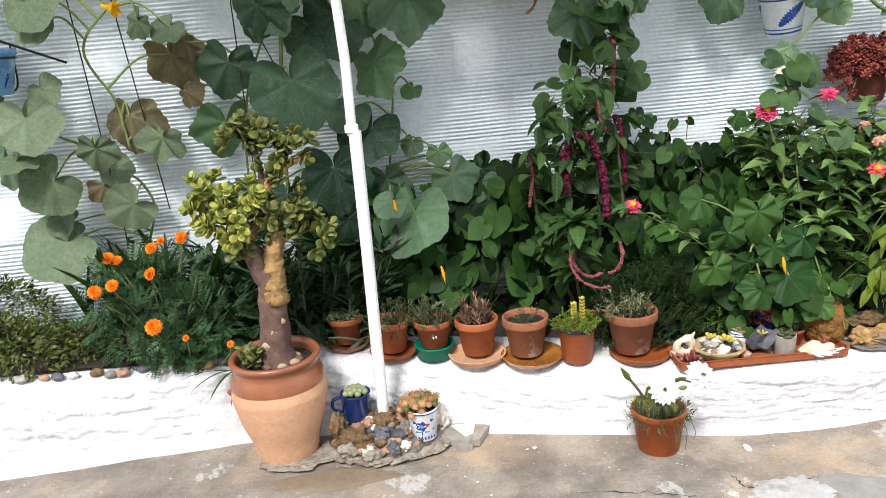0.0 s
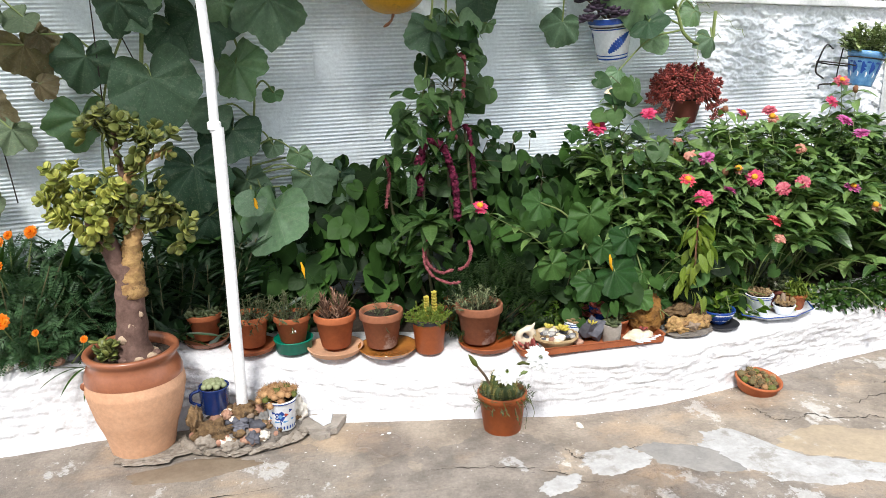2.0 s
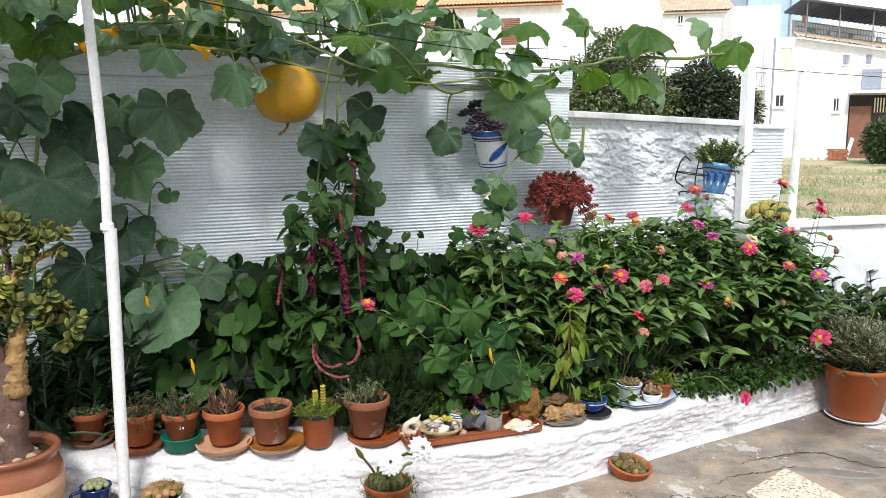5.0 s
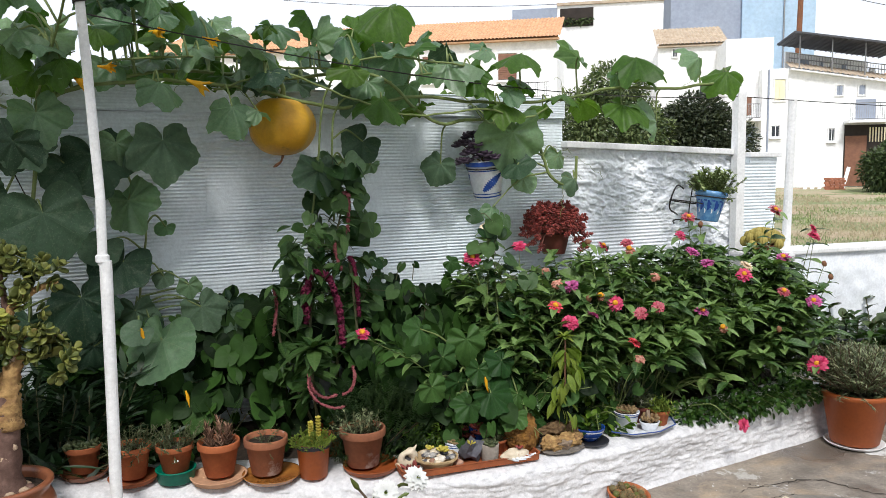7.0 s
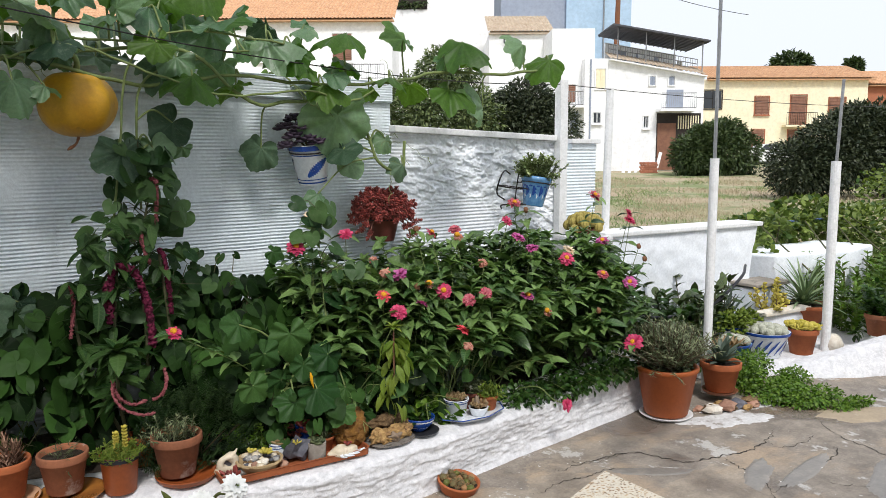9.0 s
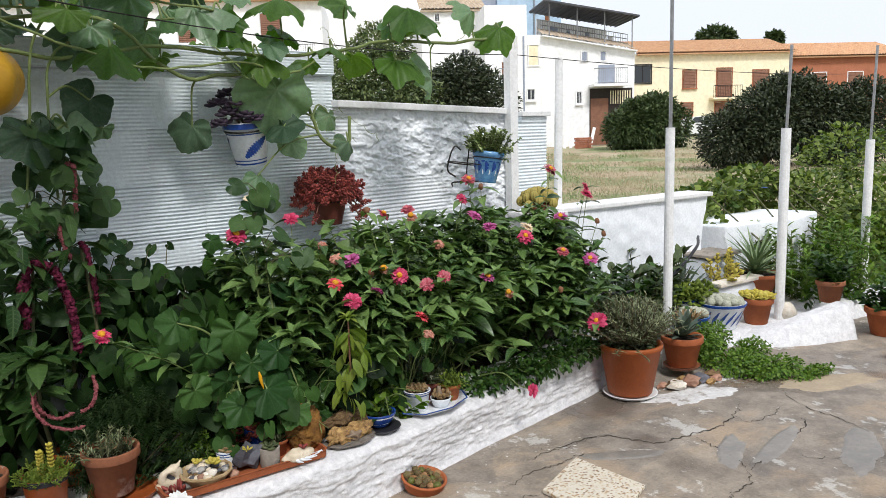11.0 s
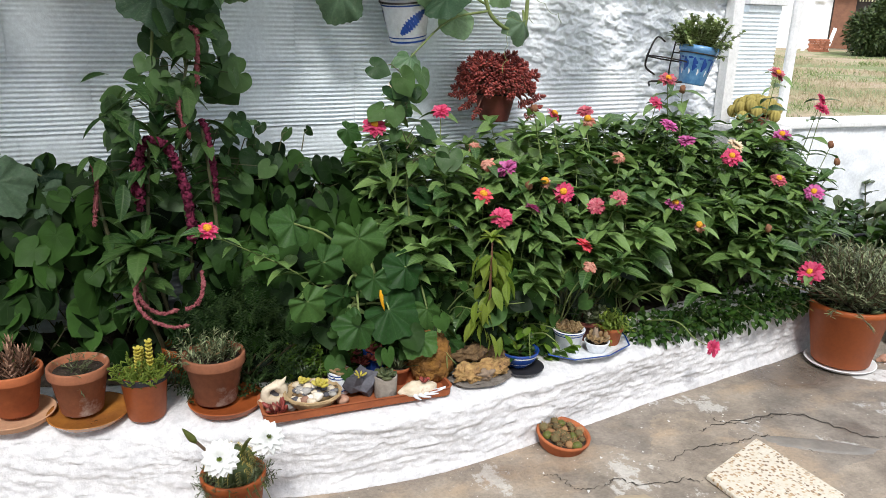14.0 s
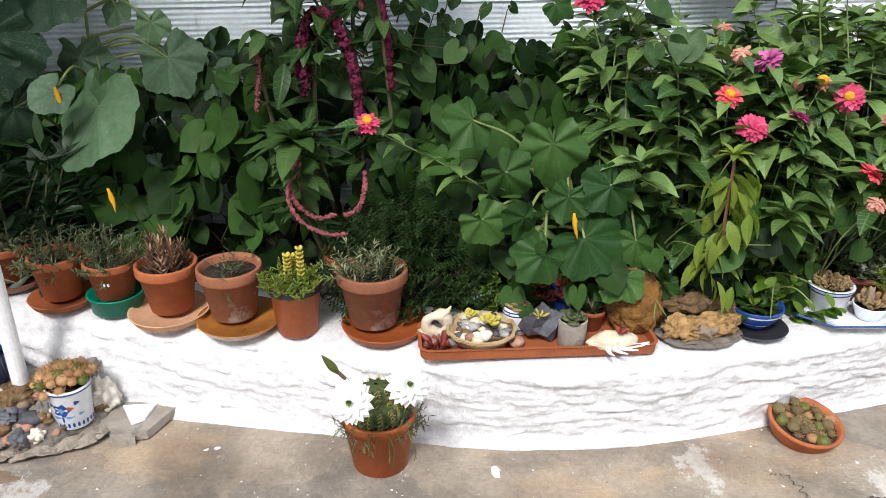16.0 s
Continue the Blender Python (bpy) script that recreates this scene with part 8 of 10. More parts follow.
def hanging_pot(name, label, loc, r, h, mat, wall_dist, bands=(), group="pots hung on the walls"):
    o = pot(name, label, "hanging pot", loc, r, h, mat, [(0, 0), (r * 0.62, 0), (r * 0.64, 0.004), (r * 0.93, h * 0.84), (r * 1.0, h * 0.88), (r * 1.01, h), (r * 0.92, h), (r * 0.88, h * 0.82)], 0.88, group)
    rr = r * 0.93
    hoop("holder_ring", (0, 0, h * 0.80), rr, "iron", o)
    v, f = joined(tube([(0, rr, h * 0.8), (0, wall_dist, h * 0.8)], 0.004, 6), tube(bend([(0, wall_dist, h * 1.1), (0, wall_dist, h * 0.3), (0, wall_dist * 0.8, h * 0.05), (0, rr * 0.7, 0.02)], 5), 0.004, 6))
    link_mesh("bracket", v, f, "iron", o)
    for z0, z1, m in bands:
        q = lambda z: r * 0.64 + (r * 0.93 - r * 0.64) * z / (h * 0.84) + 0.0012 if z < h * 0.86 else r * 1.012
        v, f = lathe([(q(z0), z0), (q(z1), z1)], 36)
        link_mesh("band", v, f, m, o)
    return o


hx = 1.63
o = hanging_pot("hanging_pot", "white pot with blue leaf motif, hung on the wall", (hx, wall_y(hx) - 0.165, 1.385), 0.112, 0.215, "glaze_white", 0.155, ((0.012, 0.020, "glaze_blue"), (0.030, 0.035, "glaze_blue"), (0.158, 0.164, "glaze_blue"), (0.186, 0.212, "glaze_blue")))
for a0 in (-118, 2, 122):
    vs = []
    for k in range(23):
        t = k / 22
        z, w = 0.050 + 0.090 * t, 0.0215 * math.sin(math.pi * (0.06 + 0.9 * t)) ** 0.7 * (1.0 + 0.28 * (-1) ** k)
        for s in (-1, 1):
            zz, aa = z + s * w * 0.75, radians(a0 - 8) + 1.20 * t - s * w * 0.6 / 0.087
            r = 0.0710 + 0.0332 * zz / 0.181 + 0.0014
            vs.append((r * math.cos(aa), r * math.sin(aa), zz))
    link_mesh("leaf_motif", vs, [[2 * k, 2 * k + 1, 2 * k + 3, 2 * k + 2] for k in range(22)], "glaze_blue", o, "big serrated blue leaf")
PURPLE = ((-0.09, -0.05, 0.26), (-0.03, -0.08, 0.24), (0.04, -0.06, 0.245), (-0.11, 0.02, 0.30), (0.0, 0.0, 0.30), (0.06, 0.02, 0.25), (-0.05, 0.04, 0.335), (-0.135, -0.04, 0.215), (0.01, -0.105, 0.225), (-0.06, -0.07, 0.30))
spread("plant", FAT, sum([rosette(18, 0.062, c, 1.25, k) for k, c in enumerate(PURPLE)], []), "succ_purple", o, "dark purple rosettes")
stem_mesh("stem_growth", [[Vector((0, 0, 0.17)), Vector(c)] for c in PURPLE], 0.006, "twig", o)

o.rotation_euler = (radians(7), radians(-7), 0)
rx = 2.05
o = hanging_pot("hanging_pot", "reddish wall pot overflowing with red succulent", (rx, 3.655, 1.055), 0.100, 0.15, "clay_red", 0.17)
rs = random.Random(77)
ms, lines = [], []


def red_brush(root, e, ax, length, size):
    """A tight fleshy cluster along its own short axis."""
    lines.append([Vector(root), Vector(root).lerp(e, 0.6) + Vector((0, 0, 0.02)), e])
    side = ax.orthogonal().normalized()
    n = int(10 + length * 420)
    for q in range(n):
        t = q / (n - 1)
        b, el2 = q * 2.4, 0.25 + 1.1 * max(0, t - 0.45) / 0.55
        out = (side * math.cos(b) + ax.cross(side) * math.sin(b)) * math.cos(el2) + ax * math.sin(el2)
        ms.append(leaf_at(e + ax * length * (t - 0.5), out, size * rs.uniform(0.85, 1.15) * (1.0 - 0.25 * t), 0, ax))


for k in range(118):
    d = aim(k * 2.4, math.asin(-0.22 + 1.20 * k / 117))
    q = rs.uniform(0.78, 1.10)
    c = Vector((d.x * 0.170 * q, d.y * 0.135 * q, 0.150 + d.z * 0.140 * q))
    red_brush((0.3 * c.x, 0.3 * c.y, 0.14), c, (d + Vector((0, 0, 0.45))).normalized(), rs.uniform(0.012, 0.030), rs.uniform(0.023, 0.029))
for k, (x, y, z, ax) in enumerate(((0.17, -0.06, 0.055, (1, -0.2, 0.35)), (0.13, -0.10, 0.03, (0.9, -0.4, 0.3)), (0.205, -0.02, 0.10, (1, 0, 0.2)), (-0.16, -0.05, 0.07, (-0.8, -0.2, -0.3)), (-0.19, -0.02, 0.115, (-1, 0, 0.1)), (-0.145, -0.09, 0.105, (-0.6, -0.5, 0.2)), (-0.12, -0.08, 0.045, (-0.5, -0.3, -0.6)), (0.09, -0.115, 0.085, (0.5, -0.6, 0.2)), (0.20, 0.05, 0.075, (1, 0.3, 0.1)))):
    red_brush((0.4 * x, 0.4 * y, 0.14), Vector((x, y, z)), Vector(ax).normalized(), 0.055, 0.021)
spread("plant", NUB, ms, "succ_red", o, "dark red fleshy leaf clusters")
stem_mesh("stem_growth", lines, 0.005, "stem_red", o)

o = hanging_pot("hanging_pot", "blue and white glazed pot in an iron ring holder", (3.16, 3.74, 1.20), 0.098, 0.185, "glaze_sky", 0.20)
for k in range(11):
    a = 2 * math.pi * k / 11
    on_pot(o, 0.0608, 0.0911, 0.155, a, 0.095, 0.013, 0.030, "glaze_blue", "leaf_motif", 3)
    on_pot(o, 0.0608, 0.0911, 0.155, a + 0.28, 0.060, 0.004, 0.014, "glaze_white", "leaf_motif", 3)
    on_pot(o, 0.0608, 0.0911, 0.155, a + 0.28, 0.125, 0.010, 0.006, "glaze_blue", "leaf_motif", 2)
o.rotation_euler = (0, radians(9), 0)
hoop("holder_ring", (-0.14, 0.05, 0.10), 0.10, "iron", o)
v, f = joined(tube(bend([(-0.10, 0.18, 0.02), (-0.22, 0.10, 0.05), (-0.24, 0.06, 0.14), (-0.17, 0.12, 0.20), (-0.08, 0.18, 0.19)], 6), 0.005, 6), tube(bend([(-0.10, 0.2, -0.04), (-0.2, 0.05, -0.02), (-0.1, -0.06, 0.0)], 6), 0.005, 6))
link_mesh("scroll", v, f, "iron", o)
ms, st = sprigs(80, 0.072, 0.16, 0.155, 0.023, 101, 0.5, 0.011, 3)
spread("plant", OVAL, ms, "bush_bright", o, "dense small-leaved green shrub")
stem_mesh("stem_growth", st, 0.003, "stem_dark", o)

o = hanging_pot("hanging_pot", "grey-blue swirled pot hung on the wall", (-1.63, wall_y(-1.63) - 0.22, 1.42), 0.11, 0.17, "glaze_sky", 0.20)
striped(o, 0.07, 0.105, 0.17, 12)
v, f = tube([(0.02, 0.0, 0.22), (0.22, 0.18, 0.10)], 0.005, 6)
link_mesh("rod", v, f, "iron", o)

# golden cactus on a white plinth
bm = box_bm(3.46, 3.76, 3.63, 3.90, 0.0, 0.985, 0.02, 2)
tagged(part("plinth", bm, "ledge"), "small white masonry plinth beside the wall", "plinth", kind="structure")
o = pot("flower_pot", "low pot of clustered golden barrel cacti", "plant pot", (3.61, 3.76, 0.987), 0.11, 0.06, "terracotta_old")
o.scale = (0.78, 0.78, 0.82)
for k in range(26):
    a, q = k * 2.4, 0.031 * math.sqrt(k)
    c = Vector((q * math.cos(a), q * math.sin(a), 0.055 + 0.10 * math.sqrt(max(0, 1 - (q / 0.15) ** 2))))
    vs, fs = [], []
    for j in range(8):
        t = math.pi * j / 7
        for s in range(32):
            b = 2 * math.pi * s / 32
            e = 0.031 * math.sin(t) * (1 + 0.2 * math.cos(b * 8)) + 0.001
            vs.append((c.x + e * math.cos(b), c.y + e * math.sin(b), c.z - 0.042 * math.cos(t)))
    for j in range(7):
        for s in range(32):
            fs.append([j * 32 + s, j * 32 + (s + 1) % 32, (j + 1) * 32 + (s + 1) % 32, (j + 1) * 32 + s])
    link_mesh("cactus_ball", vs, fs, "gold_cactus", o, "ribbed golden cactus", smooth=True)


# ---- squash vine along the wall, with its pumpkin ----
SQUASH = [fan_leaf(5, 0.80, deep, 6, 72, cup, wave, k * 1.7 + 0.3, tooth, fold, curl) for k, (deep, cup, wave, tooth, fold, curl) in enumerate((
    (0.06, 0.10, 0.018, 0.012, 0.00, 0.10), (0.10, 0.12, 0.024, 0.016, 0.06, 0.18), (0.17, 0.10, 0.050, 0.026, 0.15, 0.25),
    (0.22, 0.05, 0.055, 0.028, 0.30, 0.45), (0.15, 0.02, 0.050, 0.026, 0.55, 0.55), (0.24, 0.00, 0.055, 0.030, 0.45, 0.80)))]
vine = thing("squash_vine", "sprawling squash vine with broad lobed leaves and yellow flowers", "climbing plant", (0, 0, 0))
SQ_MESH = {}


def squash_leaf(p, size, normal, tip, mat, form):
    """One broad leaf: face turned along normal, tip towards tip."""
    key = (mat, form)
    if key not in SQ_MESH:
        v, f, uv = SQUASH[form]
        o = link_mesh("leaf", v, f, mat, vine, "", (0, 0, 0), True, uv)
        SQ_MESH[key] = o.data
    else:
        o = new("leaf", SQ_MESH[key])
        o.parent = vine
    o.matrix_local = leaf_at(Vector(p), tip, size / 1.06, 0, normal)
    return o


rv = random.Random(5)
TOP = [(-0.42, 0.3, 2.11, 0.29), (-0.53, 0.35, 2.11, 0.21), (-0.25, 0.4, 2.13, 0.15), (-0.08, 0.2, 2.22, 0.21), (0.01, 0.35, 2.09, 0.2), (0.31, 0.35, 2.13, 0.25), (-0.02, 0.4, 1.92, 0.21), (0.48, 0.2, 2.22, 0.22), (0.64, 0.3, 2.25, 0.17), (0.67, 0.35, 2.14, 0.2), (0.81, 0.3, 2.17, 0.24), (0.82, 0.4, 2.01, 0.22), (1.07, 0.45, 2.11, 0.32), (0.98, 0.2, 2.13, 0.17), (0.96, 0.42, 1.88, 0.26), (0.27, 0.45, 1.82, 0.22), (0.38, 0.42, 1.81, 0.18), (0.25, 0.2, 1.98, 0.22), (0.16, 0.1, 2.25, 0.26), (-0.21, 0.15, 2.02, 0.22), (-0.51, 0.2, 1.98, 0.22)]
LIT = [(1.03, 0.35, 2.32, 0.31), (1.19, 0.3, 1.86, 0.2), (1.33, 0.35, 2.07, 0.29), (1.45, 0.4, 2.03, 0.26), (1.51, 0.4, 1.95, 0.17), (1.57, 0.3, 2.15, 0.15), (1.73, 0.4, 2.13, 0.29), (1.76, 0.3, 2.01, 0.18), (2.05, 0.45, 2.12, 0.22), (2.4, 0.5, 2.13, 0.32), (2.48, 0.5, 2.04, 0.2), (2.84, 0.5, 2.15, 0.22), (3.05, 0.5, 2.08, 0.27), (2.34, 0.45, 1.88, 0.29), (2.58, 0.45, 1.79, 0.27), (2.0, 0.4, 1.93, 0.2), (2.11, 0.4, 1.9, 0.19), (2.34, 0.4, 2.05, 0.13), (1.91, 0.3, 1.87, 0.16)]
HANG = [(1.70, 0.36, 1.73, 0.36), (1.73, 0.35, 1.56, 0.18), (1.79, 0.3, 1.49, 0.15), (1.32, 0.25, 1.57, 0.18), (1.58, 0.35, 1.34, 0.12), (2.09, 0.35, 1.48, 0.14), (2.01, 0.3, 1.62, 0.13), (0.66, 0.35, 1.55, 0.23), (0.8, 0.3, 1.57, 0.17), (0.89, 0.3, 1.68, 0.19), (0.94, 0.25, 1.57, 0.11), (-0.31, 0.2, 1.62, 0.31), (-0.21, 0.25, 1.67, 0.17), (-0.02, 0.3, 1.68, 0.29), (-0.5, 0.3, 1.79, 0.24), (-0.55, 0.3, 1.67, 0.21)]
LEFT = [(-0.49, 0.35, 1.38, 0.36), (-0.75, 0.2, 1.47, 0.26), (-0.81, 0.15, 1.23, 0.28), (-0.42, 0.15, 1.58, 0.28), (-0.58, 0.35, 1.67, 0.25), (-0.18, 0.15, 1.42, 0.29), (-0.22, 0.12, 1.14, 0.29), (-0.38, 0.25, 1.01, 0.33), (-0.06, 0.35, 0.81, 0.36), (-0.15, 0.4, 0.87, 0.14), (0.11, 0.2, 0.92, 0.23), (0.06, 0.15, 1.02, 0.12), (-0.05, 0.1, 1.06, 0.11), (0.23, 0.2, 0.88, 0.19), (-0.03, 0.1, 1.29, 0.1), (-0.56, 0.2, 1.17, 0.14), (-0.3, 0.1, 1.22, 0.2)]
DULL = [(-1.5, 0.3, 1.33, 0.26), (-1.46, 0.2, 1.43, 0.15), (-1.45, 0.3, 1.08, 0.26), (-1.27, 0.3, 1.19, 0.18), (-1.05, 0.2, 1.2, 0.21), (-1.19, 0.25, 0.95, 0.22), (-1.48, 0.25, 0.82, 0.32), (-1.38, 0.3, 1.67, 0.19), (-1.38, 0.35, 1.74, 0.22), (-1.57, 0.3, 1.17, 0.2), (-1.03, 0.3, 1.65, 0.14), (-0.92, 0.3, 1.62, 0.14), (-1.25, 0.2, 1.1, 0.15), (-1.47, 0.2, 0.89, 0.15)]
BROWN = [(-0.96, 0.2, 1.52, 0.27), (-1.16, 0.2, 1.3, 0.25), (-0.93, 0.2, 1.37, 0.12), (-0.9, 0.2, 1.56, 0.12), (-1.31, 0.2, 1.03, 0.15)]
LOW = [(1.23, 0.85, 0.78, 0.27), (1.04, 0.9, 0.6, 0.19), (1.31, 0.95, 0.55, 0.28), (1.10, 0.88, 0.72, 0.20), (1.38, 0.92, 0.68, 0.20), (1.20, 0.97, 0.52, 0.20), (1.42, 0.97, 0.44, 0.19), (1.02, 0.8, 0.84, 0.2), (1.15, 0.95, 0.62, 0.17), (1.47, 0.9, 0.51, 0.18), (1.45, 0.85, 0.58, 0.18), (1.27, 0.9, 0.65, 0.17), (1.28, 0.5, 1.09, 0.13), (1.46, 0.6, 1.18, 0.12), (1.48, 0.6, 1.04, 0.09), (1.56, 0.9, 0.37, 0.16)]

# main stems: (x, out of the wall, z)
RUNS = [
    [(-0.55, 0.10, 0.32), (-0.60, 0.12, 0.9), (-0.55, 0.16, 1.45), (-0.45, 0.22, 1.85), (-0.1, 0.28, 1.93), (0.35, 0.28, 1.92), (0.75, 0.30, 1.84), (1.15, 0.33, 1.90), (1.55, 0.34, 1.88), (1.95, 0.38, 1.90), (2.3, 0.42, 1.97), (2.7, 0.46, 1.98), (3.05, 0.48, 2.03)],
    [(-0.5, 0.2, 1.86), (0.0, 0.12, 2.0), (0.5, 0.16, 1.98), (0.95, 0.30, 2.0), (1.25, 0.34, 1.78), (1.55, 0.3, 1.80), (1.85, 0.3, 1.72), (1.95, 0.32, 1.5), (2.1, 0.32, 1.45), (2.12, 0.32, 1.6)],
    [(-0.55, 0.10, 0.32), (-0.75, 0.10, 0.8), (-0.72, 0.12, 1.3), (-0.55, 0.2, 1.75), (-0.9, 0.2, 1.85), (-1.25, 0.25, 1.6), (-1.2, 0.2, 1.35), (-1.18, 0.2, 1.15)],
    [(-1.20, 0.08, 0.36), (-1.22, 0.1, 0.7), (-1.15, 0.15, 0.95), (-1.3, 0.2, 1.15), (-1.55, 0.22, 1.3), (-1.9, 0.25, 1.4)],
    [(-0.20, 0.10, 0.3), (-0.18, 0.10, 0.7), (-0.15, 0.08, 1.05), (-0.12, 0.08, 1.3), (-0.2, 0.12, 1.6)],
    [(0.62, 0.30, 1.25), (0.66, 0.34, 1.6), (0.70, 0.36, 1.9), (0.85, 0.36, 2.08)],
    [(0.74, 0.28, 1.30), (0.73, 0.32, 1.62), (0.78, 0.30, 1.86), (1.05, 0.28, 1.98), (1.3, 0.3, 2.02), (1.5, 0.34, 1.96)],
    [(0.2, 0.34, 1.90), (0.5, 0.42, 1.97), (0.85, 0.42, 1.86), (1.15, 0.42, 1.80), (1.5, 0.42, 1.84), (1.75, 0.40, 1.80), (1.9, 0.38, 1.86)],
    [(-0.45, 0.3, 1.95), (-0.1, 0.34, 2.02), (0.3, 0.22, 2.06), (0.65, 0.26, 2.02), (1.0, 0.36, 2.08), (1.4, 0.4, 2.05)],
    # next five: stems added overhead to carry the unseen shading leaves
    [(-0.5, 0.25, 1.86), (-0.35, 0.5, 2.2), (-0.3, 0.75, 2.36), (-0.8, 0.95, 2.42), (-1.5, 0.85, 2.45), (-2.3, 0.8, 2.42), (-2.9, 0.7, 2.4)],
    [(-0.8, 0.95, 2.42), (-0.4, 1.25, 2.46), (0.2, 1.4, 2.46), (0.9, 1.3, 2.46), (1.3, 1.1, 2.44)],
    [(-0.3, 0.75, 2.36), (0.2, 0.95, 2.42), (0.8, 0.85, 2.45), (1.3, 0.7, 2.44)],
    [(-0.8, 0.9, 2.42), (-1.0, 0.4, 2.46), (-1.7, 0.3, 2.46), (-2.5, 0.3, 2.42)],
    [(0.2, 0.95, 2.42), (0.3, 0.4, 2.48), (0.9, 0.3, 2.48), (1.4, 0.3, 2.42)],
    [(1.20, 0.75, 0.28), (1.22, 0.78, 0.5), (1.30, 0.82, 0.62), (1.45, 0.8, 0.6)],
]


def wp(x, out, z):
    return Vector((x, wall_y(x) - out, z))


vine_lines = [bend([wp(*p) for p in run], 8) for run in RUNS]
v, f = joined(*[tube([q + Vector((0, 0.012 * noise.noise((k * 0.4, n, 0)), 0.015 * noise.noise((k * 0.4, n, 5)))) for k, q in enumerate(l)], 0.0085 if n < 2 else 0.0052, 7) for n, l in enumerate(vine_lines)])
link_mesh("vine_stem", v, f, "stem_green", vine, "thick ribbed green vine stem", smooth=True)
stalks = []


def place(lst, mats, up, drop, jitter=0.35, side=0.5, forms=(2, 3, 4, 5), grow=1.0):
    """up: how far the faces look to the sky; drop: how far the tips hang."""
    for n, (x, out, z, s) in enumerate(lst):
        p = wp(x, out, z)
        nrm = Vector((rv.gauss(0, jitter), -1 + rv.gauss(0, jitter), up + rv.gauss(0, jitter)))
        tip = Vector((rv.gauss(0, side), -0.35 + rv.gauss(0, 0.3), -drop + rv.gauss(0, 0.3)))
        squash_leaf(p, s * grow, nrm, tip, mats[n % len(mats)], rv.choice(forms))
        best = min((q for l in vine_lines for q in l), key=lambda q: (q - p).length + (0.25 if q.z > p.z + 0.1 else 0))
        if (best - p).length < 0.55:
            mid = (best + p) / 2 + Vector((0, 0.02, 0.05))
            stalks.append(bend([best, mid, p], 5))


# leaf colours carry the light: bluish lit tops, yellow-green backlit, darker low ones
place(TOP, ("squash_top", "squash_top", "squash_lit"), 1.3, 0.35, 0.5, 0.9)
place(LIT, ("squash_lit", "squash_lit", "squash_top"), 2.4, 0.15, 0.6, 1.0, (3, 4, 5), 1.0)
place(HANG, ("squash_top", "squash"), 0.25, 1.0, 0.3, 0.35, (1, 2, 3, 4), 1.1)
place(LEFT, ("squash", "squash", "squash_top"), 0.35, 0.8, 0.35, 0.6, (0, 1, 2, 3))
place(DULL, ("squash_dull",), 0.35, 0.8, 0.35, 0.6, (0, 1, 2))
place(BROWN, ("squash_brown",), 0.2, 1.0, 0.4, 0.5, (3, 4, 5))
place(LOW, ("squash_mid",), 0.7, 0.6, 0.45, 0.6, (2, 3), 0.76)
extra = []
for k in range(120):
    x = rv.uniform(-1.9, 1.75)
    extra.append((x, rv.uniform(-0.2, 0.42), rv.uniform(1.95, 2.3) - (0.1 if x > 1 else 0), rv.uniform(0.12, 0.27)))
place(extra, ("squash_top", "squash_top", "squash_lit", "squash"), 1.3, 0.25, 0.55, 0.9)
# unseen vine roof added to shade bed and wall, carried by wire and pole
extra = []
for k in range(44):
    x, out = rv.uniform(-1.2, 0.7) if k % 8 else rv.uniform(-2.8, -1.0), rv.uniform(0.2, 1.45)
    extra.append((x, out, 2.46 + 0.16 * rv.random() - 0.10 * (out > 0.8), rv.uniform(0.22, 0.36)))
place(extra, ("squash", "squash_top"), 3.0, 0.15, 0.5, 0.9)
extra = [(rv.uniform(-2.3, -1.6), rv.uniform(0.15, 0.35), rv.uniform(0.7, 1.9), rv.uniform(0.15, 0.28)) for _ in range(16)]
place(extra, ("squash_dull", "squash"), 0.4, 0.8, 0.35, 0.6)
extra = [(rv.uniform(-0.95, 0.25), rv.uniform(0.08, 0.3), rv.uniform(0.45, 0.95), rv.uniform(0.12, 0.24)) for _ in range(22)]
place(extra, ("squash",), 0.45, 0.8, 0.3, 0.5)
for l in stalks:
    link_mesh("leaf_stalk", *tube(l, [0.0055 - 0.0002 * k for k in range(len(l))], 6, False), "stem_green", vine, smooth=True)
# curling tendrils
tend = []
for k in range(26):
    l = rv.choice(vine_lines[:3])
    p = l[rv.randrange(10, len(l))]
    d = Vector((rv.gauss(0, 1), -0.6, rv.gauss(0, 0.6))).normalized()
    tend.append([p + d * 0.012 * q + Vector((0.012 * math.cos(q * 1.1) * q / 12, 0, 0.012 * math.sin(q * 1.1) * q / 12 - 0.0012 * q)) for q in range(16)])
for l in tend:
    link_mesh("tendril", *tube(l, 0.0013, 4, False), "stem_green", vine)


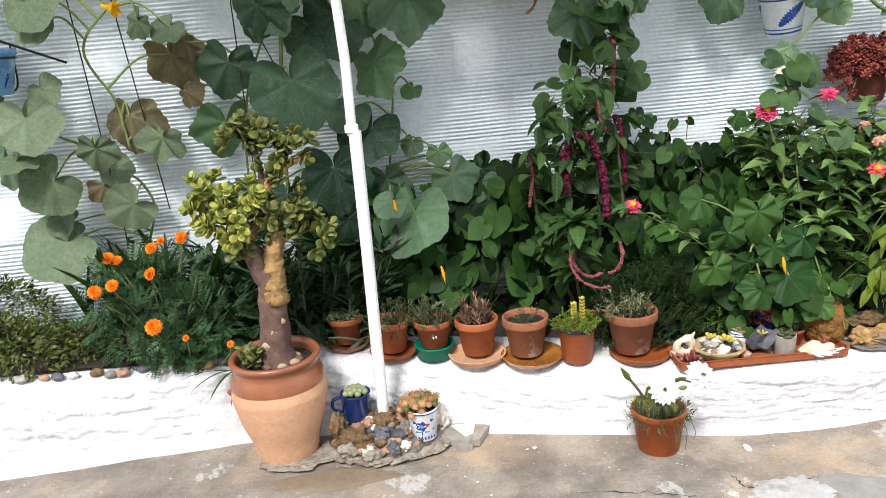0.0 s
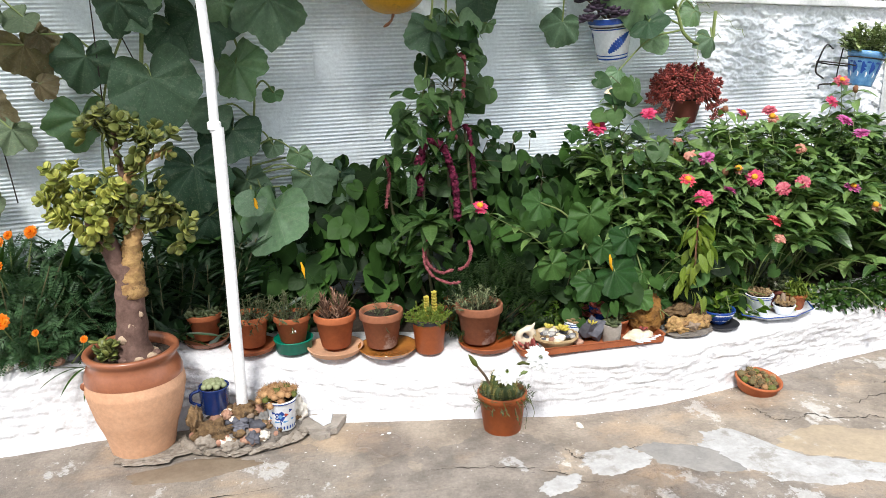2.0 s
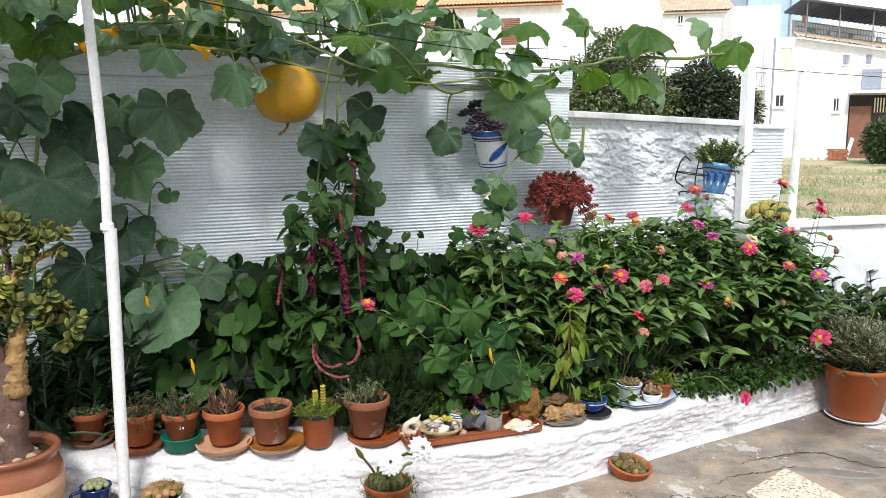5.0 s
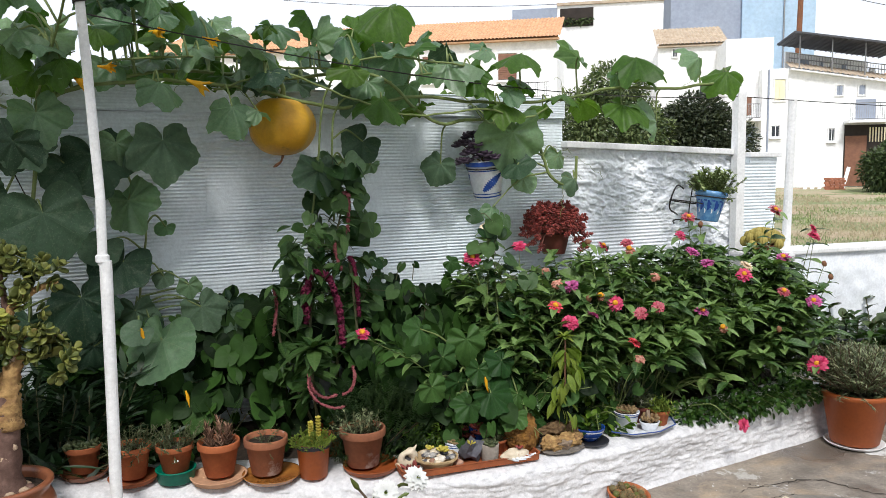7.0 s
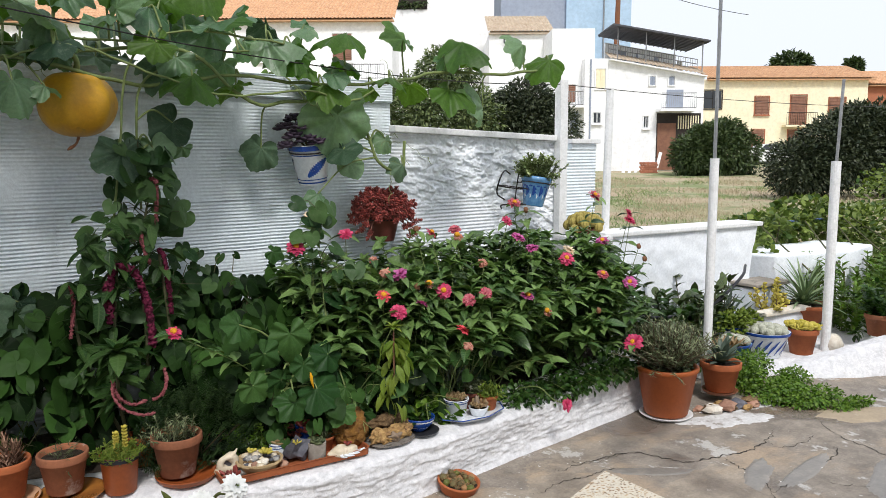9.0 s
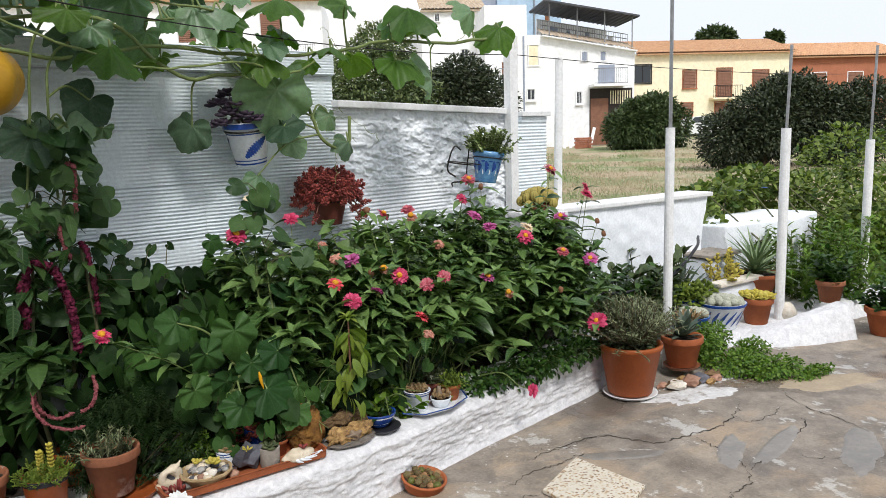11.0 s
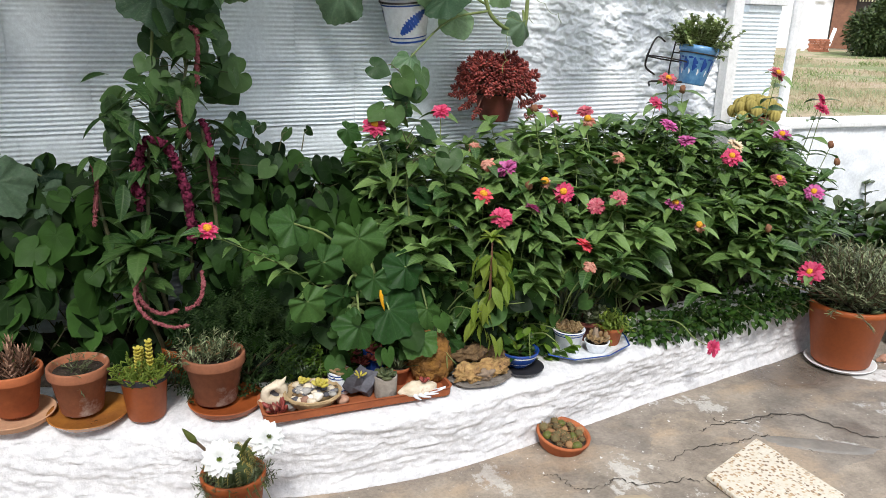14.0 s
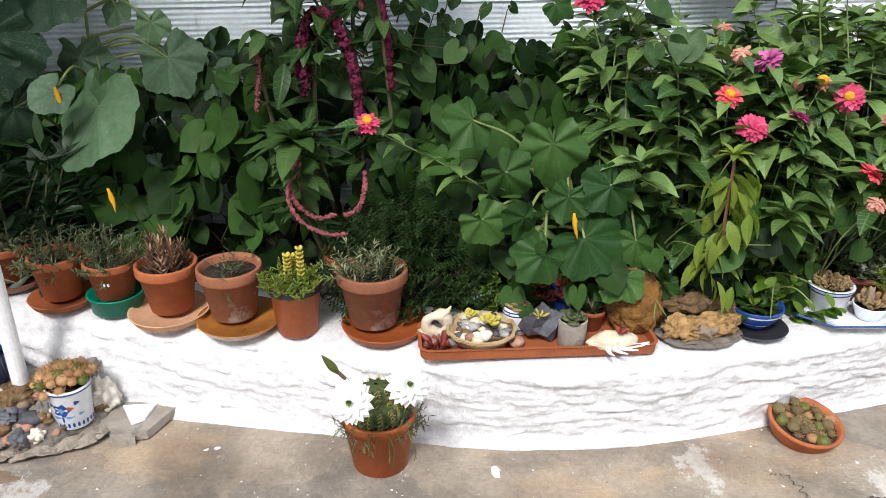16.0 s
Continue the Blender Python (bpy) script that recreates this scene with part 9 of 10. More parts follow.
def trumpet(p, d, size):
    """An orange-yellow squash flower."""
    d = Vector(d).normalized()
    s = d.orthogonal().normalized()
    vs, fs = [], []
    for j, (t, r) in enumerate(((0, 0.10), (0.3, 0.16), (0.6, 0.26), (0.85, 0.45), (1.0, 0.62))):
        for k in range(20):
            a = 2 * math.pi * k / 20
            lobe = 1 + (0.30 * math.cos(5 * a) if j > 2 else 0)
            q = Vector(p) + d * size * 1.5 * (t + (0.16 * math.cos(5 * a) if j == 4 else 0)) + (s * math.cos(a) + d.cross(s) * math.sin(a)) * r * size * lobe * (0.8 if j > 2 else 1.0)
            q += Vector((noise.noise(q * 45), noise.noise(q * 45 + Vector((4, 0, 0))), noise.noise(q * 45 + Vector((0, 4, 0))))) * size * 0.28 * t
            vs.append(q)
    for j in range(4):
        for k in range(20):
            fs.append([j * 20 + k, j * 20 + (k + 1) % 20, (j + 1) * 20 + (k + 1) % 20, (j + 1) * 20 + k])
    link_mesh("flower", vs, fs, "yellow_petal", vine, "orange-yellow trumpet flower", smooth=True)


for x, out, z, s in ((0.09, 0.42, 1.93, 0.10), (-0.05, 0.42, 2.12, 0.07), (0.16, 0.42, 2.11, 0.07), (-0.25, 0.42, 1.97, 0.07), (-0.35, 0.38, 1.93, 0.08), (-1.12, 0.38, 1.71, 0.09)):
    trumpet(wp(x, out, z), (rv.uniform(0.5, 1.2), -0.5, rv.uniform(-0.6, 0.1)), s * 0.58)
for x, out, z in ((0.03, 0.62, 0.61), (1.27, 0.98, 0.60), (-0.14, 0.42, 0.85)):
    v, f = tube(bend([wp(x, out, z + 0.035), wp(x + 0.006, out, z), wp(x + 0.012, out + 0.005, z - 0.035)], 4), [0.003, 0.0045, 0.006, 0.0055, 0.0068, 0.0055, 0.0045, 0.003, 0.0015], 8)
    v = [q + Vector((noise.noise(q * 150), noise.noise(q * 150 + Vector((3, 0, 0))), 0)) * 0.004 for q in v]
    link_mesh("flower_bud", v, f, "yellow_petal", vine, "closed withered yellow flower", smooth=True)

# pumpkin
vs, fs = [], []
pc = wp(0.51, 0.21, 1.755)
for j in range(19):
    t = math.pi * j / 18
    for k in range(60):
        a = 2 * math.pi * k / 60
        r = 0.156 * math.sin(t) ** 0.85 * (1 + 0.035 * math.cos(a * 7) * math.sin(t)) + 0.0008
        r *= 1 + 0.03 * noise.noise((math.cos(a), math.sin(a), t))
        vs.append((pc.x + r * math.cos(a), pc.y + r * math.sin(a), pc.z + 0.140 * math.cos(t) - 0.018 * math.exp(-(t / 0.35) ** 2)))
for j in range(18):
    for k in range(60):
        fs.append([j * 60 + k, j * 60 + (k + 1) % 60, (j + 1) * 60 + (k + 1) % 60, (j + 1) * 60 + k])
pk = link_mesh("pumpkin", vs, fs, "pumpkin", vine, "big yellow pumpkin hanging from the vine", smooth=True)
v, f = tube(bend([pc + Vector((0, 0, 0.12)), pc + Vector((0.01, -0.02, 0.17)), pc + Vector((-0.02, -0.03, 0.2)), wp(0.40, 0.28, 1.93)], 5), [0.018, 0.016, 0.014, 0.013] + [0.011] * 12, 8)
link_mesh("stalk", v, f, "stem_green", pk, smooth=True)
v, f = tube(bend([pc + Vector((0.0, -0.02, -0.138)), pc + Vector((-0.015, -0.04, -0.17)), pc + Vector((-0.05, -0.05, -0.195))], 5), [0.006, 0.007, 0.006, 0.005, 0.005, 0.005, 0.006, 0.007, 0.008, 0.006, 0.003], 7)
link_mesh("dried_blossom", v, f, "seed_brown", pk, "dried dark blossom end")

# black support wires
for n, (a, b, sag) in enumerate((((-0.266, 2.80, 2.115), (3.585, 3.98, 2.0), 0.10), ((-1.25, 3.25, 0.4), (-1.32, 3.2, 2.3), 0), ((-1.08, 3.28, 0.9), (-1.2, 3.25, 2.3), 0), ((-0.72, 3.32, 0.7), (-0.70, 3.3, 2.2), 0), ((-0.5, 3.25, 1.3), (-0.85, 3.2, 2.2), 0))):
    a, b = Vector(a), Vector(b)
    v, f = tube([a.lerp(b, k / 16) - Vector((0, 0, sag * 4 * (k / 16) * (1 - k / 16))) for k in range(17)], 0.0028, 5)
    tagged(link_mesh("support_wire", v, f, "iron"), "thin black wire carrying the vine", "wire", "wires for the climbers")
v, f = tube([Vector((3.585, 3.98, 2.0)).lerp(Vector((9.0, 4.6, 2.02)), k / 16) - Vector((0, 0, 0.04 * 4 * (k / 16) * (1 - k / 16))) for k in range(17)], 0.0028, 5)
tagged(link_mesh("support_wire", v, f, "iron"), "thin wire strung between the posts", "wire", "wires for the climbers")


# ---- heart-leaved climber filling the bed ----
def heart_leaves(name, label, n, place_fn, size, seed, mat="heart"):
    r = random.Random(seed)
    o = thing(name, label, "climbing plant", (0, 0, 0))
    ms, lines = [], []
    for _ in range(n):
        p, back = place_fn(r)
        nrm = Vector((r.gauss(0, 0.65), -0.8 + r.gauss(0, 0.5), 0.55 + r.gauss(0, 0.5)))
        tip = Vector((r.gauss(0, 0.5), -0.5, -0.75 + r.gauss(0, 0.3)))
        ms.append(leaf_at(p, tip, r.choice(size) * r.uniform(0.8, 1.2), 0, nrm))
        lines.append([back, (back + p) / 2 + Vector((0, 0, 0.03)), p])
    spread("foliage", HEART, ms, mat, o)
    stem_mesh("stalk_growth", lines, 0.0025, "stem_dark", o)
    return o


def bed_fill(r):
    x = r.uniform(-0.55, 1.58) if r.random() < 0.7 else r.uniform(0.8, 1.55)
    q = r.random()
    y = lip_y(x) + 0.30 + (wall_y(x) - 0.12 - lip_y(x) - 0.30) * q
    top = float(np.interp(q, [0, 0.4, 1], [0.55, 0.82, 0.98])) * (1 if x > 0.2 else 0.9)
    z = top - (0.30 * r.random() ** 1.3 if r.random() < 0.55 else r.random() * (top - 0.3))
    return Vector((x, y, z)), Vector((x + r.gauss(0, 0.06), min(y + 0.12, wall_y(x) - 0.03), max(0.28, z - 0.12)))


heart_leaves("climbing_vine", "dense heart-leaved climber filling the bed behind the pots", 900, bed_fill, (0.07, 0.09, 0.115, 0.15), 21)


def under_zinnias(r):
    x = r.uniform(1.1, 2.4)
    y = lip_y(x) + r.uniform(0.10, 0.5)
    z = r.uniform(0.32, 0.62) + 0.3 * max(0, y - lip_y(x) - 0.2)
    return Vector((x, y, z)), Vector((x, y + 0.1, max(0.28, z - 0.12)))


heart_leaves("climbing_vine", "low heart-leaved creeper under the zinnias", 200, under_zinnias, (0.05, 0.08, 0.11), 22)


def column(r):
    t = r.random()
    z = 0.85 + 0.75 * t
    cx = float(np.interp(z, [0.85, 1.1, 1.35, 1.6], [0.72, 0.71, 0.76, 0.74]))
    w = float(np.interp(z, [0.85, 1.15, 1.4, 1.6], [0.32, 0.24, 0.13, 0.09]))
    x = cx + r.uniform(-w, w)
    return Vector((x, wall_y(x) - r.uniform(0.22, 0.50), z)), Vector((cx, wall_y(x) - 0.28, z - 0.05))


# climbers on the wall use bean, with sunlight in its leaf colour
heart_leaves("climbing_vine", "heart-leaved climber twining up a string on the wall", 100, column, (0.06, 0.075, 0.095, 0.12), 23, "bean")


def trail(r):
    x = 0.85 + 0.42 * r.random()
    z = float(np.interp(x, [0.85, 1.05, 1.27], [1.2, 1.0, 0.95])) - 0.08 + r.gauss(0, 0.08)
    return Vector((x, wall_y(x) - r.uniform(0.1, 0.35), z)), Vector((x - 0.04, wall_y(x) - 0.25, z - 0.07))


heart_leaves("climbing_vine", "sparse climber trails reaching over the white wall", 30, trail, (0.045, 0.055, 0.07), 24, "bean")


# zinnia-side tendril climber with pale leaves
def zin_climb(r):
    z = r.uniform(0.8, 1.35)
    x = 1.47 + 0.05 * math.sin(z * 9) + r.gauss(0, 0.05)
    return Vector((x, 3.08 + r.uniform(-0.05, 0.05), z)), Vector((1.47, 3.12, z - 0.04))


heart_leaves("climbing_vine", "thin twining climber among the zinnias", 22, zin_climb, (0.06, 0.08, 0.095), 25, "bean")

# ---- love-lies-bleeding ----
am = thing("amaranth_plant", "love-lies-bleeding with drooping crimson tassels", "flowering plant", (0.70, 3.22, 0.27))
AB = Vector((0.70, 3.22, 0.27))
stem_lines = [bend([Vector(p) - AB for p in ln], 6) for ln in (
    [(0.70, 3.24, 0.27), (0.71, 3.24, 0.7), (0.70, 3.23, 1.1), (0.76, 3.24, 1.42)],
    [(0.66, 3.22, 0.27), (0.58, 3.2, 0.7), (0.60, 3.18, 1.08)],
    [(0.74, 3.22, 0.27), (0.80, 3.2, 0.7), (0.77, 3.2, 1.14)],
    [(0.62, 3.2, 0.27), (0.46, 3.22, 0.7), (0.42, 3.2, 1.03)],
    [(0.62, 3.15, 0.27), (0.56, 3.0, 0.55), (0.55, 2.96, 0.78)])]
v, f = joined(*[tube(l, [0.008 - 0.0002 * k for k in range(len(l))], 8) for l in stem_lines])
link_mesh("stem", v, f, "stem_dark", am, "dark ribbed stem", smooth=True)


def tassel(points, r0, mat):
    """A drooping rope of tight little flower heads."""
    r0 *= 1.35 if mat == "tassel" else 1.0
    pts = bend([Vector(p) - AB for p in points], 30)
    n = len(pts)
    v, f = tube(pts, [r0 * (0.80 + 0.22 * abs(math.sin(k * 0.8 + math.sin(k * 0.3))) + 0.45 * noise.noise((k * 0.23, r0 * 90, 0))) * (1 if k < n - 3 else (n - k) / 4) for k in range(n)], 14)
    v = [q + Vector((noise.noise(q * 210), noise.noise(q * 210 + Vector((5, 0, 0))), noise.noise(q * 210 + Vector((0, 5, 0))))) * r0 * 0.95 for q in v]
    link_mesh("tassel", v, f, mat, am, "drooping tassel of tiny flowers", smooth=True)


tassel([(0.60, 3.18, 1.08), (0.575, 3.15, 1.06), (0.565, 3.15, 0.96), (0.555, 3.15, 0.85)], 0.0095, "tassel")
tassel([(0.60, 3.18, 1.08), (0.65, 3.13, 1.07), (0.69, 3.12, 0.98), (0.71, 3.12, 0.86), (0.715, 3.12, 0.74)], 0.0102, "tassel")
tassel([(0.58, 3.2, 1.02), (0.55, 3.16, 1.0), (0.545, 3.16, 0.90)], 0.0082, "tassel")
tassel([(0.77, 3.2, 1.14), (0.785, 3.17, 1.11), (0.80, 3.17, 0.98), (0.805, 3.17, 0.86)], 0.0068, "tassel")
tassel([(0.76, 3.24, 1.44), (0.775, 3.2, 1.42), (0.77, 3.2, 1.32), (0.765, 3.2, 1.24)], 0.0075, "tassel_pale")
tassel([(0.72, 3.22, 1.22), (0.70, 3.18, 1.18), (0.73, 3.18, 1.08)], 0.0068, "tassel_pale")
tassel([(0.42, 3.2, 1.02), (0.43, 3.18, 0.95), (0.42, 3.18, 0.86), (0.41, 3.18, 0.80)], 0.0068, "tassel_pale")
tassel([(0.555, 2.95, 0.73), (0.53, 2.93, 0.67), (0.55, 2.93, 0.60), (0.60, 2.93, 0.565), (0.65, 2.93, 0.575)], 0.0061, "tassel_pale")
tassel([(0.56, 2.95, 0.72), (0.525, 2.92, 0.64), (0.55, 2.91, 0.57), (0.62, 2.91, 0.525), (0.68, 2.92, 0.52)], 0.0054, "tassel_pale")
tassel([(0.73, 2.98, 0.68), (0.73, 2.94, 0.64), (0.71, 2.93, 0.59), (0.67, 2.93, 0.57)], 0.0061, "tassel_pale")
ra = random.Random(44)
ms = []
for l in stem_lines:
    for k, p in enumerate(l):
        if k > 4:
            for s in range(3):
                ms.append(leaf_at(p, aim(ra.uniform(2.6, 6.8), ra.uniform(-0.6, 0.5)), ra.uniform(0.07, 0.13), ra.gauss(0, 0.3)))
ms += [leaf_at(Vector((0.555, 2.95, 0.78)) - AB, aim(k * 2.4, 1.1 - 0.075 * k), 0.07 + 0.006 * k) for k in range(18)]
for k in range(46):
    z = ra.uniform(0.95, 1.3)
    ms.append(leaf_at(Vector((0.58 + max(-0.13, min(0.15, ra.gauss(0, 0.08))), 3.18 + ra.uniform(-0.08, 0.08), z)) - AB, aim(ra.uniform(2.8, 6.6), ra.uniform(-0.9, 0.3)), ra.uniform(0.06, 0.12), ra.gauss(0, 0.3)))
spread("foliage", LANCE, ms, "amaranth", am)

# ---- zinnias ----
ZF = [(1.35, 3.12, 1.12, "p"), (1.62, 3.18, 1.16, "p"), (1.71, 3.07, 1.05, "f"), (1.82, 3.01, 0.97, "m"), (1.75, 3.02, 0.99, "f"), (1.70, 2.94, 0.89, "c"), (1.75, 2.88, 0.82, "p"), (1.88, 2.90, 0.84, "m"), (2.33, 3.05, 0.99, "f"), (2.61, 3.14, 1.09, "m"), (2.68, 3.11, 1.03, "m"), (2.23, 3.18, 1.15, "p"), (2.08, 3.16, 1.14, "p"), (2.71, 3.32, 1.26, "p"), (2.26, 2.93, 0.85, "p"), (2.15, 2.91, 0.83, "p"), (2.06, 2.82, 0.71, "c"), (2.06, 2.77, 0.65, "f"), (2.52, 2.93, 0.81, "m"), (2.60, 3.23, 1.17, "p"), (2.23, 3.15, 1.12, "f")]
ZF += [(2.61, 2.88, 0.73, "f"), (2.94, 3.11, 1.0, "w"), (2.89, 3.07, 0.96, "p"), (3.22, 3.15, 1.03, "m"), (3.12, 3.03, 0.86, "p"), (3.30, 3.0, 0.80, "m"), (3.56, 3.29, 1.17, "p"), (3.53, 3.25, 1.13, "p"), (3.35, 3.37, 1.28, "p"), (3.14, 2.80, 0.51, "p"), (2.03, 2.95, 0.88, "p"), (1.96, 2.97, 0.92, "f"), (1.89, 2.96, 0.91, "s"), (0.75, 2.86, 0.85, "p"), (2.97, 2.89, 0.69, "s"), (2.77, 3.29, 1.22, "s"), (3.50, 3.14, 0.98, "s"), (3.50, 3.09, 0.91, "s"), (2.01, 3.19, 1.16, "s"), (1.48, 3.26, 1.24, "w"), (2.62, 2.72, 0.27, "p")]
PETAL = {"d": "dusty_petal", "p": "pink_petal", "m": "magenta_petal", "c": "coral_petal", "f": "faded_petal", "w": "cream_petal"}
PLAN_PETAL = leaf_plan(lambda t: 0.17 * min(1, 0.35 + t * 1.1) * (1 if t < 0.8 else math.sqrt(max(0.02, 1 - ((t - 0.8) / 0.2) ** 2))), 5, 0.2, 0.12)


def zenv(x, y):
    e = y - 0.10 * max(0, x - 2)
    z = float(np.interp(e, [2.62, 2.72, 2.76, 2.9, 3.1, 3.3, 3.6], [0.32, 0.42, 0.55, 0.82, 1.02, 1.08, 1.02]))
    return z * float(np.interp(x, [1.0, 1.25, 1.5, 3.3, 3.6], [0.72, 0.9, 1.0, 1.0, 0.85]))


rz = random.Random(12)
plants = []
for k in range(13):
    x = 1.40 + 0.17 * k
    plants.append((Vector((x, lip_y(x) + rz.uniform(0.22, 0.5), 0.28)), [], [], []))


def zinnia_stem(base, tip, leaves, lines, size=0.085, skip=0):
    mid = base.lerp(tip, 0.5) + Vector((rz.gauss(0, 0.03), rz.gauss(0, 0.03), 0.06))
    l = bend([base, mid, tip], 8)
    lines.append(l)
    acc, side = 0.0, rz.uniform(0, 3.14)
    for a, b in zip(l, l[1:]):
        acc += (b - a).length
        if acc > 0.05:
            acc, side = 0.0, side + 1.57
            t = b.z
            for s in (0, math.pi):
                d = aim(side + s + rz.gauss(0, 0.25), rz.uniform(-0.15, 0.55))
                leaves.append(leaf_at(b, d, size * rz.uniform(0.75, 1.25), rz.gauss(0, 0.25)))


def nearest(x):
    return min(plants, key=lambda p: abs(p[0].x - x + rz.gauss(0, 0.05)))


def crown_leaves(tip, leaves):
    for q in range(8):
        leaves.append(leaf_at(tip - Vector((0, 0, 0.006 * q)), aim(q * 1.57 + (q // 4) * 0.7, 1.15 - 0.14 * q), 0.052 + 0.007 * q, rz.gauss(0, 0.2)))


for x, y, z, c in ZF:
    b, leaves, lines, flowers = nearest(x)
    tip = Vector((x, y, z))
    start = Vector((b.x + rz.gauss(0, 0.03), b.y, 0.28))
    if c == "p" and z < 0.3:                       # one flower lolls over the front of the bed
        start = Vector((2.45, lip_y(2.45) + 0.12, 0.30))
        l = bend([start, Vector((2.50, 2.82, 0.36)), Vector((2.56, 2.76, 0.30)), tip], 6)
        lines.append(l)
        leaves += [leaf_at(q, aim(k * 1.9 + 3, -0.1), 0.07) for k, q in enumerate(l[2:17:2])]
    else:
        zinnia_stem(start, tip - Vector((0, 0, 0.01)), leaves, lines)
    flowers.append((tip, c))
for k in range(250):
    x = rz.uniform(1.38, 3.52)
    y = rz.uniform(lip_y(x) - 0.10, wall_y(x) - 0.18)
    z = zenv(x, y) * rz.uniform(0.78, 1.02)
    if z < 0.34:
        continue
    b, leaves, lines, flowers = nearest(x)
    start = Vector((b.x + rz.gauss(0, 0.05), b.y + rz.gauss(0, 0.03), 0.28)).lerp(Vector((x, y, z)), 0.25 if k % 3 else 0.0)
    tip = Vector((x, y, z))
    zinnia_stem(start, tip, leaves, lines, 0.122)
    crown_leaves(tip, leaves)


def zinnia_head(tip, c, parent):
    face = Vector((rz.gauss(0, 0.35), -0.5 + rz.gauss(0, 0.3), 0.8)).normalized()
    if tip.z < 0.3:
        face = Vector((0.15, -0.90, 0.25)).normalized()
    s = face.orthogonal().normalized()
    t = face.cross(s)
    if c == "s":
        bm = pebble(0.014, 1, 1, 1.3, 0.3, tip.x * 9, 2, 3)
        o = part("seed_head", bm, "seed_brown", parent, "dry brown seed head", tip, True)
        return
    if c == "p" and tip.x > 1 and tip.z > 0.3 and rz.random() < 0.3:
        c = "d"
    R = rz.uniform(0.034, 0.046) * (0.85 if c == "f" else 1.0) * (1.25 if tip.x > 3.1 and tip.z < 0.55 else 1)
    ms, full = [], rz.random()
    for ring, (n, el, q) in enumerate(((18, -0.05, 1.0), (16, 0.22, 0.9), (13, 0.5, 0.74), (9, 0.85, 0.5))):
        if ring == 3 and full < 0.5:
            continue
        for k in range(n):
            a = 2 * math.pi * (k + 0.5 * ring) / n + rz.gauss(0, 0.06)
            e = el + rz.gauss(0, 0.12) + (-0.7 if c == "f" else 0)
            d = (s * math.cos(a) + t * math.sin(a)) * math.cos(e) + face * math.sin(e)
            ms.append(leaf_at(tip, d, R * q * rz.uniform(0.9, 1.08), rz.gauss(0, 0.15), face))
    fl = spread("flower", PLAN_PETAL, ms, PETAL[c], parent, {"d": "dusty pink", "p": "bright pink", "m": "magenta", "c": "coral red", "f": "faded withering", "w": "creamy white"}[c] + " zinnia flower")
    if full > 0.5:
        return
    e = link_mesh("flower_eye", *[q for q in lathe([(0, 0.018), (0.008, 0.0172), (0.013, 0.012), (0.0145, 0.004), (0.012, 0.0)], 12, 0.15, tip.x)], "flower_eye", fl, smooth=True)
    e.matrix_local = Matrix.Translation(tip) @ face.to_track_quat("Z", "Y").to_matrix().to_4x4()


for n, (b, leaves, lines, flowers) in enumerate(plants):
    o = thing("zinnia_plant", "bushy zinnia with green leaves and bright flowers" if flowers else "bushy leafy zinnia without open flowers", "flowering plant", (0, 0, 0), "zinnias in the bed")
    if leaves:
        leaves = [m for m in leaves if not (1.54 < m.translation.x < 1.80 and m.translation.y < 2.93 and m.translation.z < 0.78)]
        leaves = [m for m in leaves if not (2.08 < m.translation.x < 2.62 and m.translation.z < 0.58 and m.translation.y < lip_y(m.translation.x) + 0.30)]
        leaves = [m for m in leaves if not (1.40 < m.translation.x < 2.40 and m.translation.z < (0.52 if m.translation.x > 1.95 else 0.46) and m.translation.y < lip_y(m.translation.x) + 0.36)]
        spread("foliage", BROAD, leaves, "zinnia", o)
        for l in lines:
            stem_mesh("stem", [l], 0.0033, "stem_green", o)
    for tip, c in flowers:
        zinnia_head(tip, c, o)

# yellow-green drooping shoot at the front
o = thing("balsam_plant", "yellow-green drooping leafy shoot at the bed's front", "leafy plant", (1.68, 2.80, 0.27))
ms = []
rl = random.Random(3)
for k in range(64):
    z = 0.10 + 0.38 * rl.random()
    ms.append(leaf_at(Vector((rl.gauss(0, 0.035), rl.gauss(0, 0.03), z)), Vector((rl.gauss(0, 0.6), -0.3 + rl.gauss(0, 0.4), -0.8)), rl.uniform(0.06, 0.095), rl.gauss(0, 0.4)))
ms += [leaf_at(Vector((0, 0, 0.5)), aim(k * 2.4, 1.0 - 0.1 * k), 0.05) for k in range(12)]
spread("foliage", LANCE, ms, "lime", o)
stem_mesh("stem", [[Vector((0, 0, 0)), Vector((0, 0, 0.25)), Vector((0, 0, 0.5))]], 0.007, "stem_red", o)

# thyme-like cushion
o = thing("thyme_bush", "dense dark green thyme cushion beside the pots", "herb", (0.86, 3.02, 0.26))
rt = random.Random(6)
ms = []
for _ in range(1800):
    a, e = rt.uniform(0, 6.283), rt.uniform(-0.1, 1.5)
    d = aim(a, e)
    q = rt.uniform(0.6, 1.0) * (1 + 0.30 * noise.noise(d * 3.5))
    p = Vector((d.x * 0.27 * q, d.y * 0.19 * q, 0.02 + max(0, d.z) * 0.30 * q))
    up = (d + Vector((0, 0, 0.7)) + Vector((rt.gauss(0, 0.25), rt.gauss(0, 0.25), 0))).normalized()
    for k in range(5):
        for s in (0, 1):
            side = up.orthogonal().normalized()
            a2 = k * 1.57 + s * math.pi
            ms.append(leaf_at(p + up * 0.0065 * k, side * math.cos(a2) + up.cross(side) * math.sin(a2) + up * 0.5, 0.0145 * rt.uniform(0.7, 1.2)))
spread("foliage", TINY, ms, "thyme", o, smooth=False)
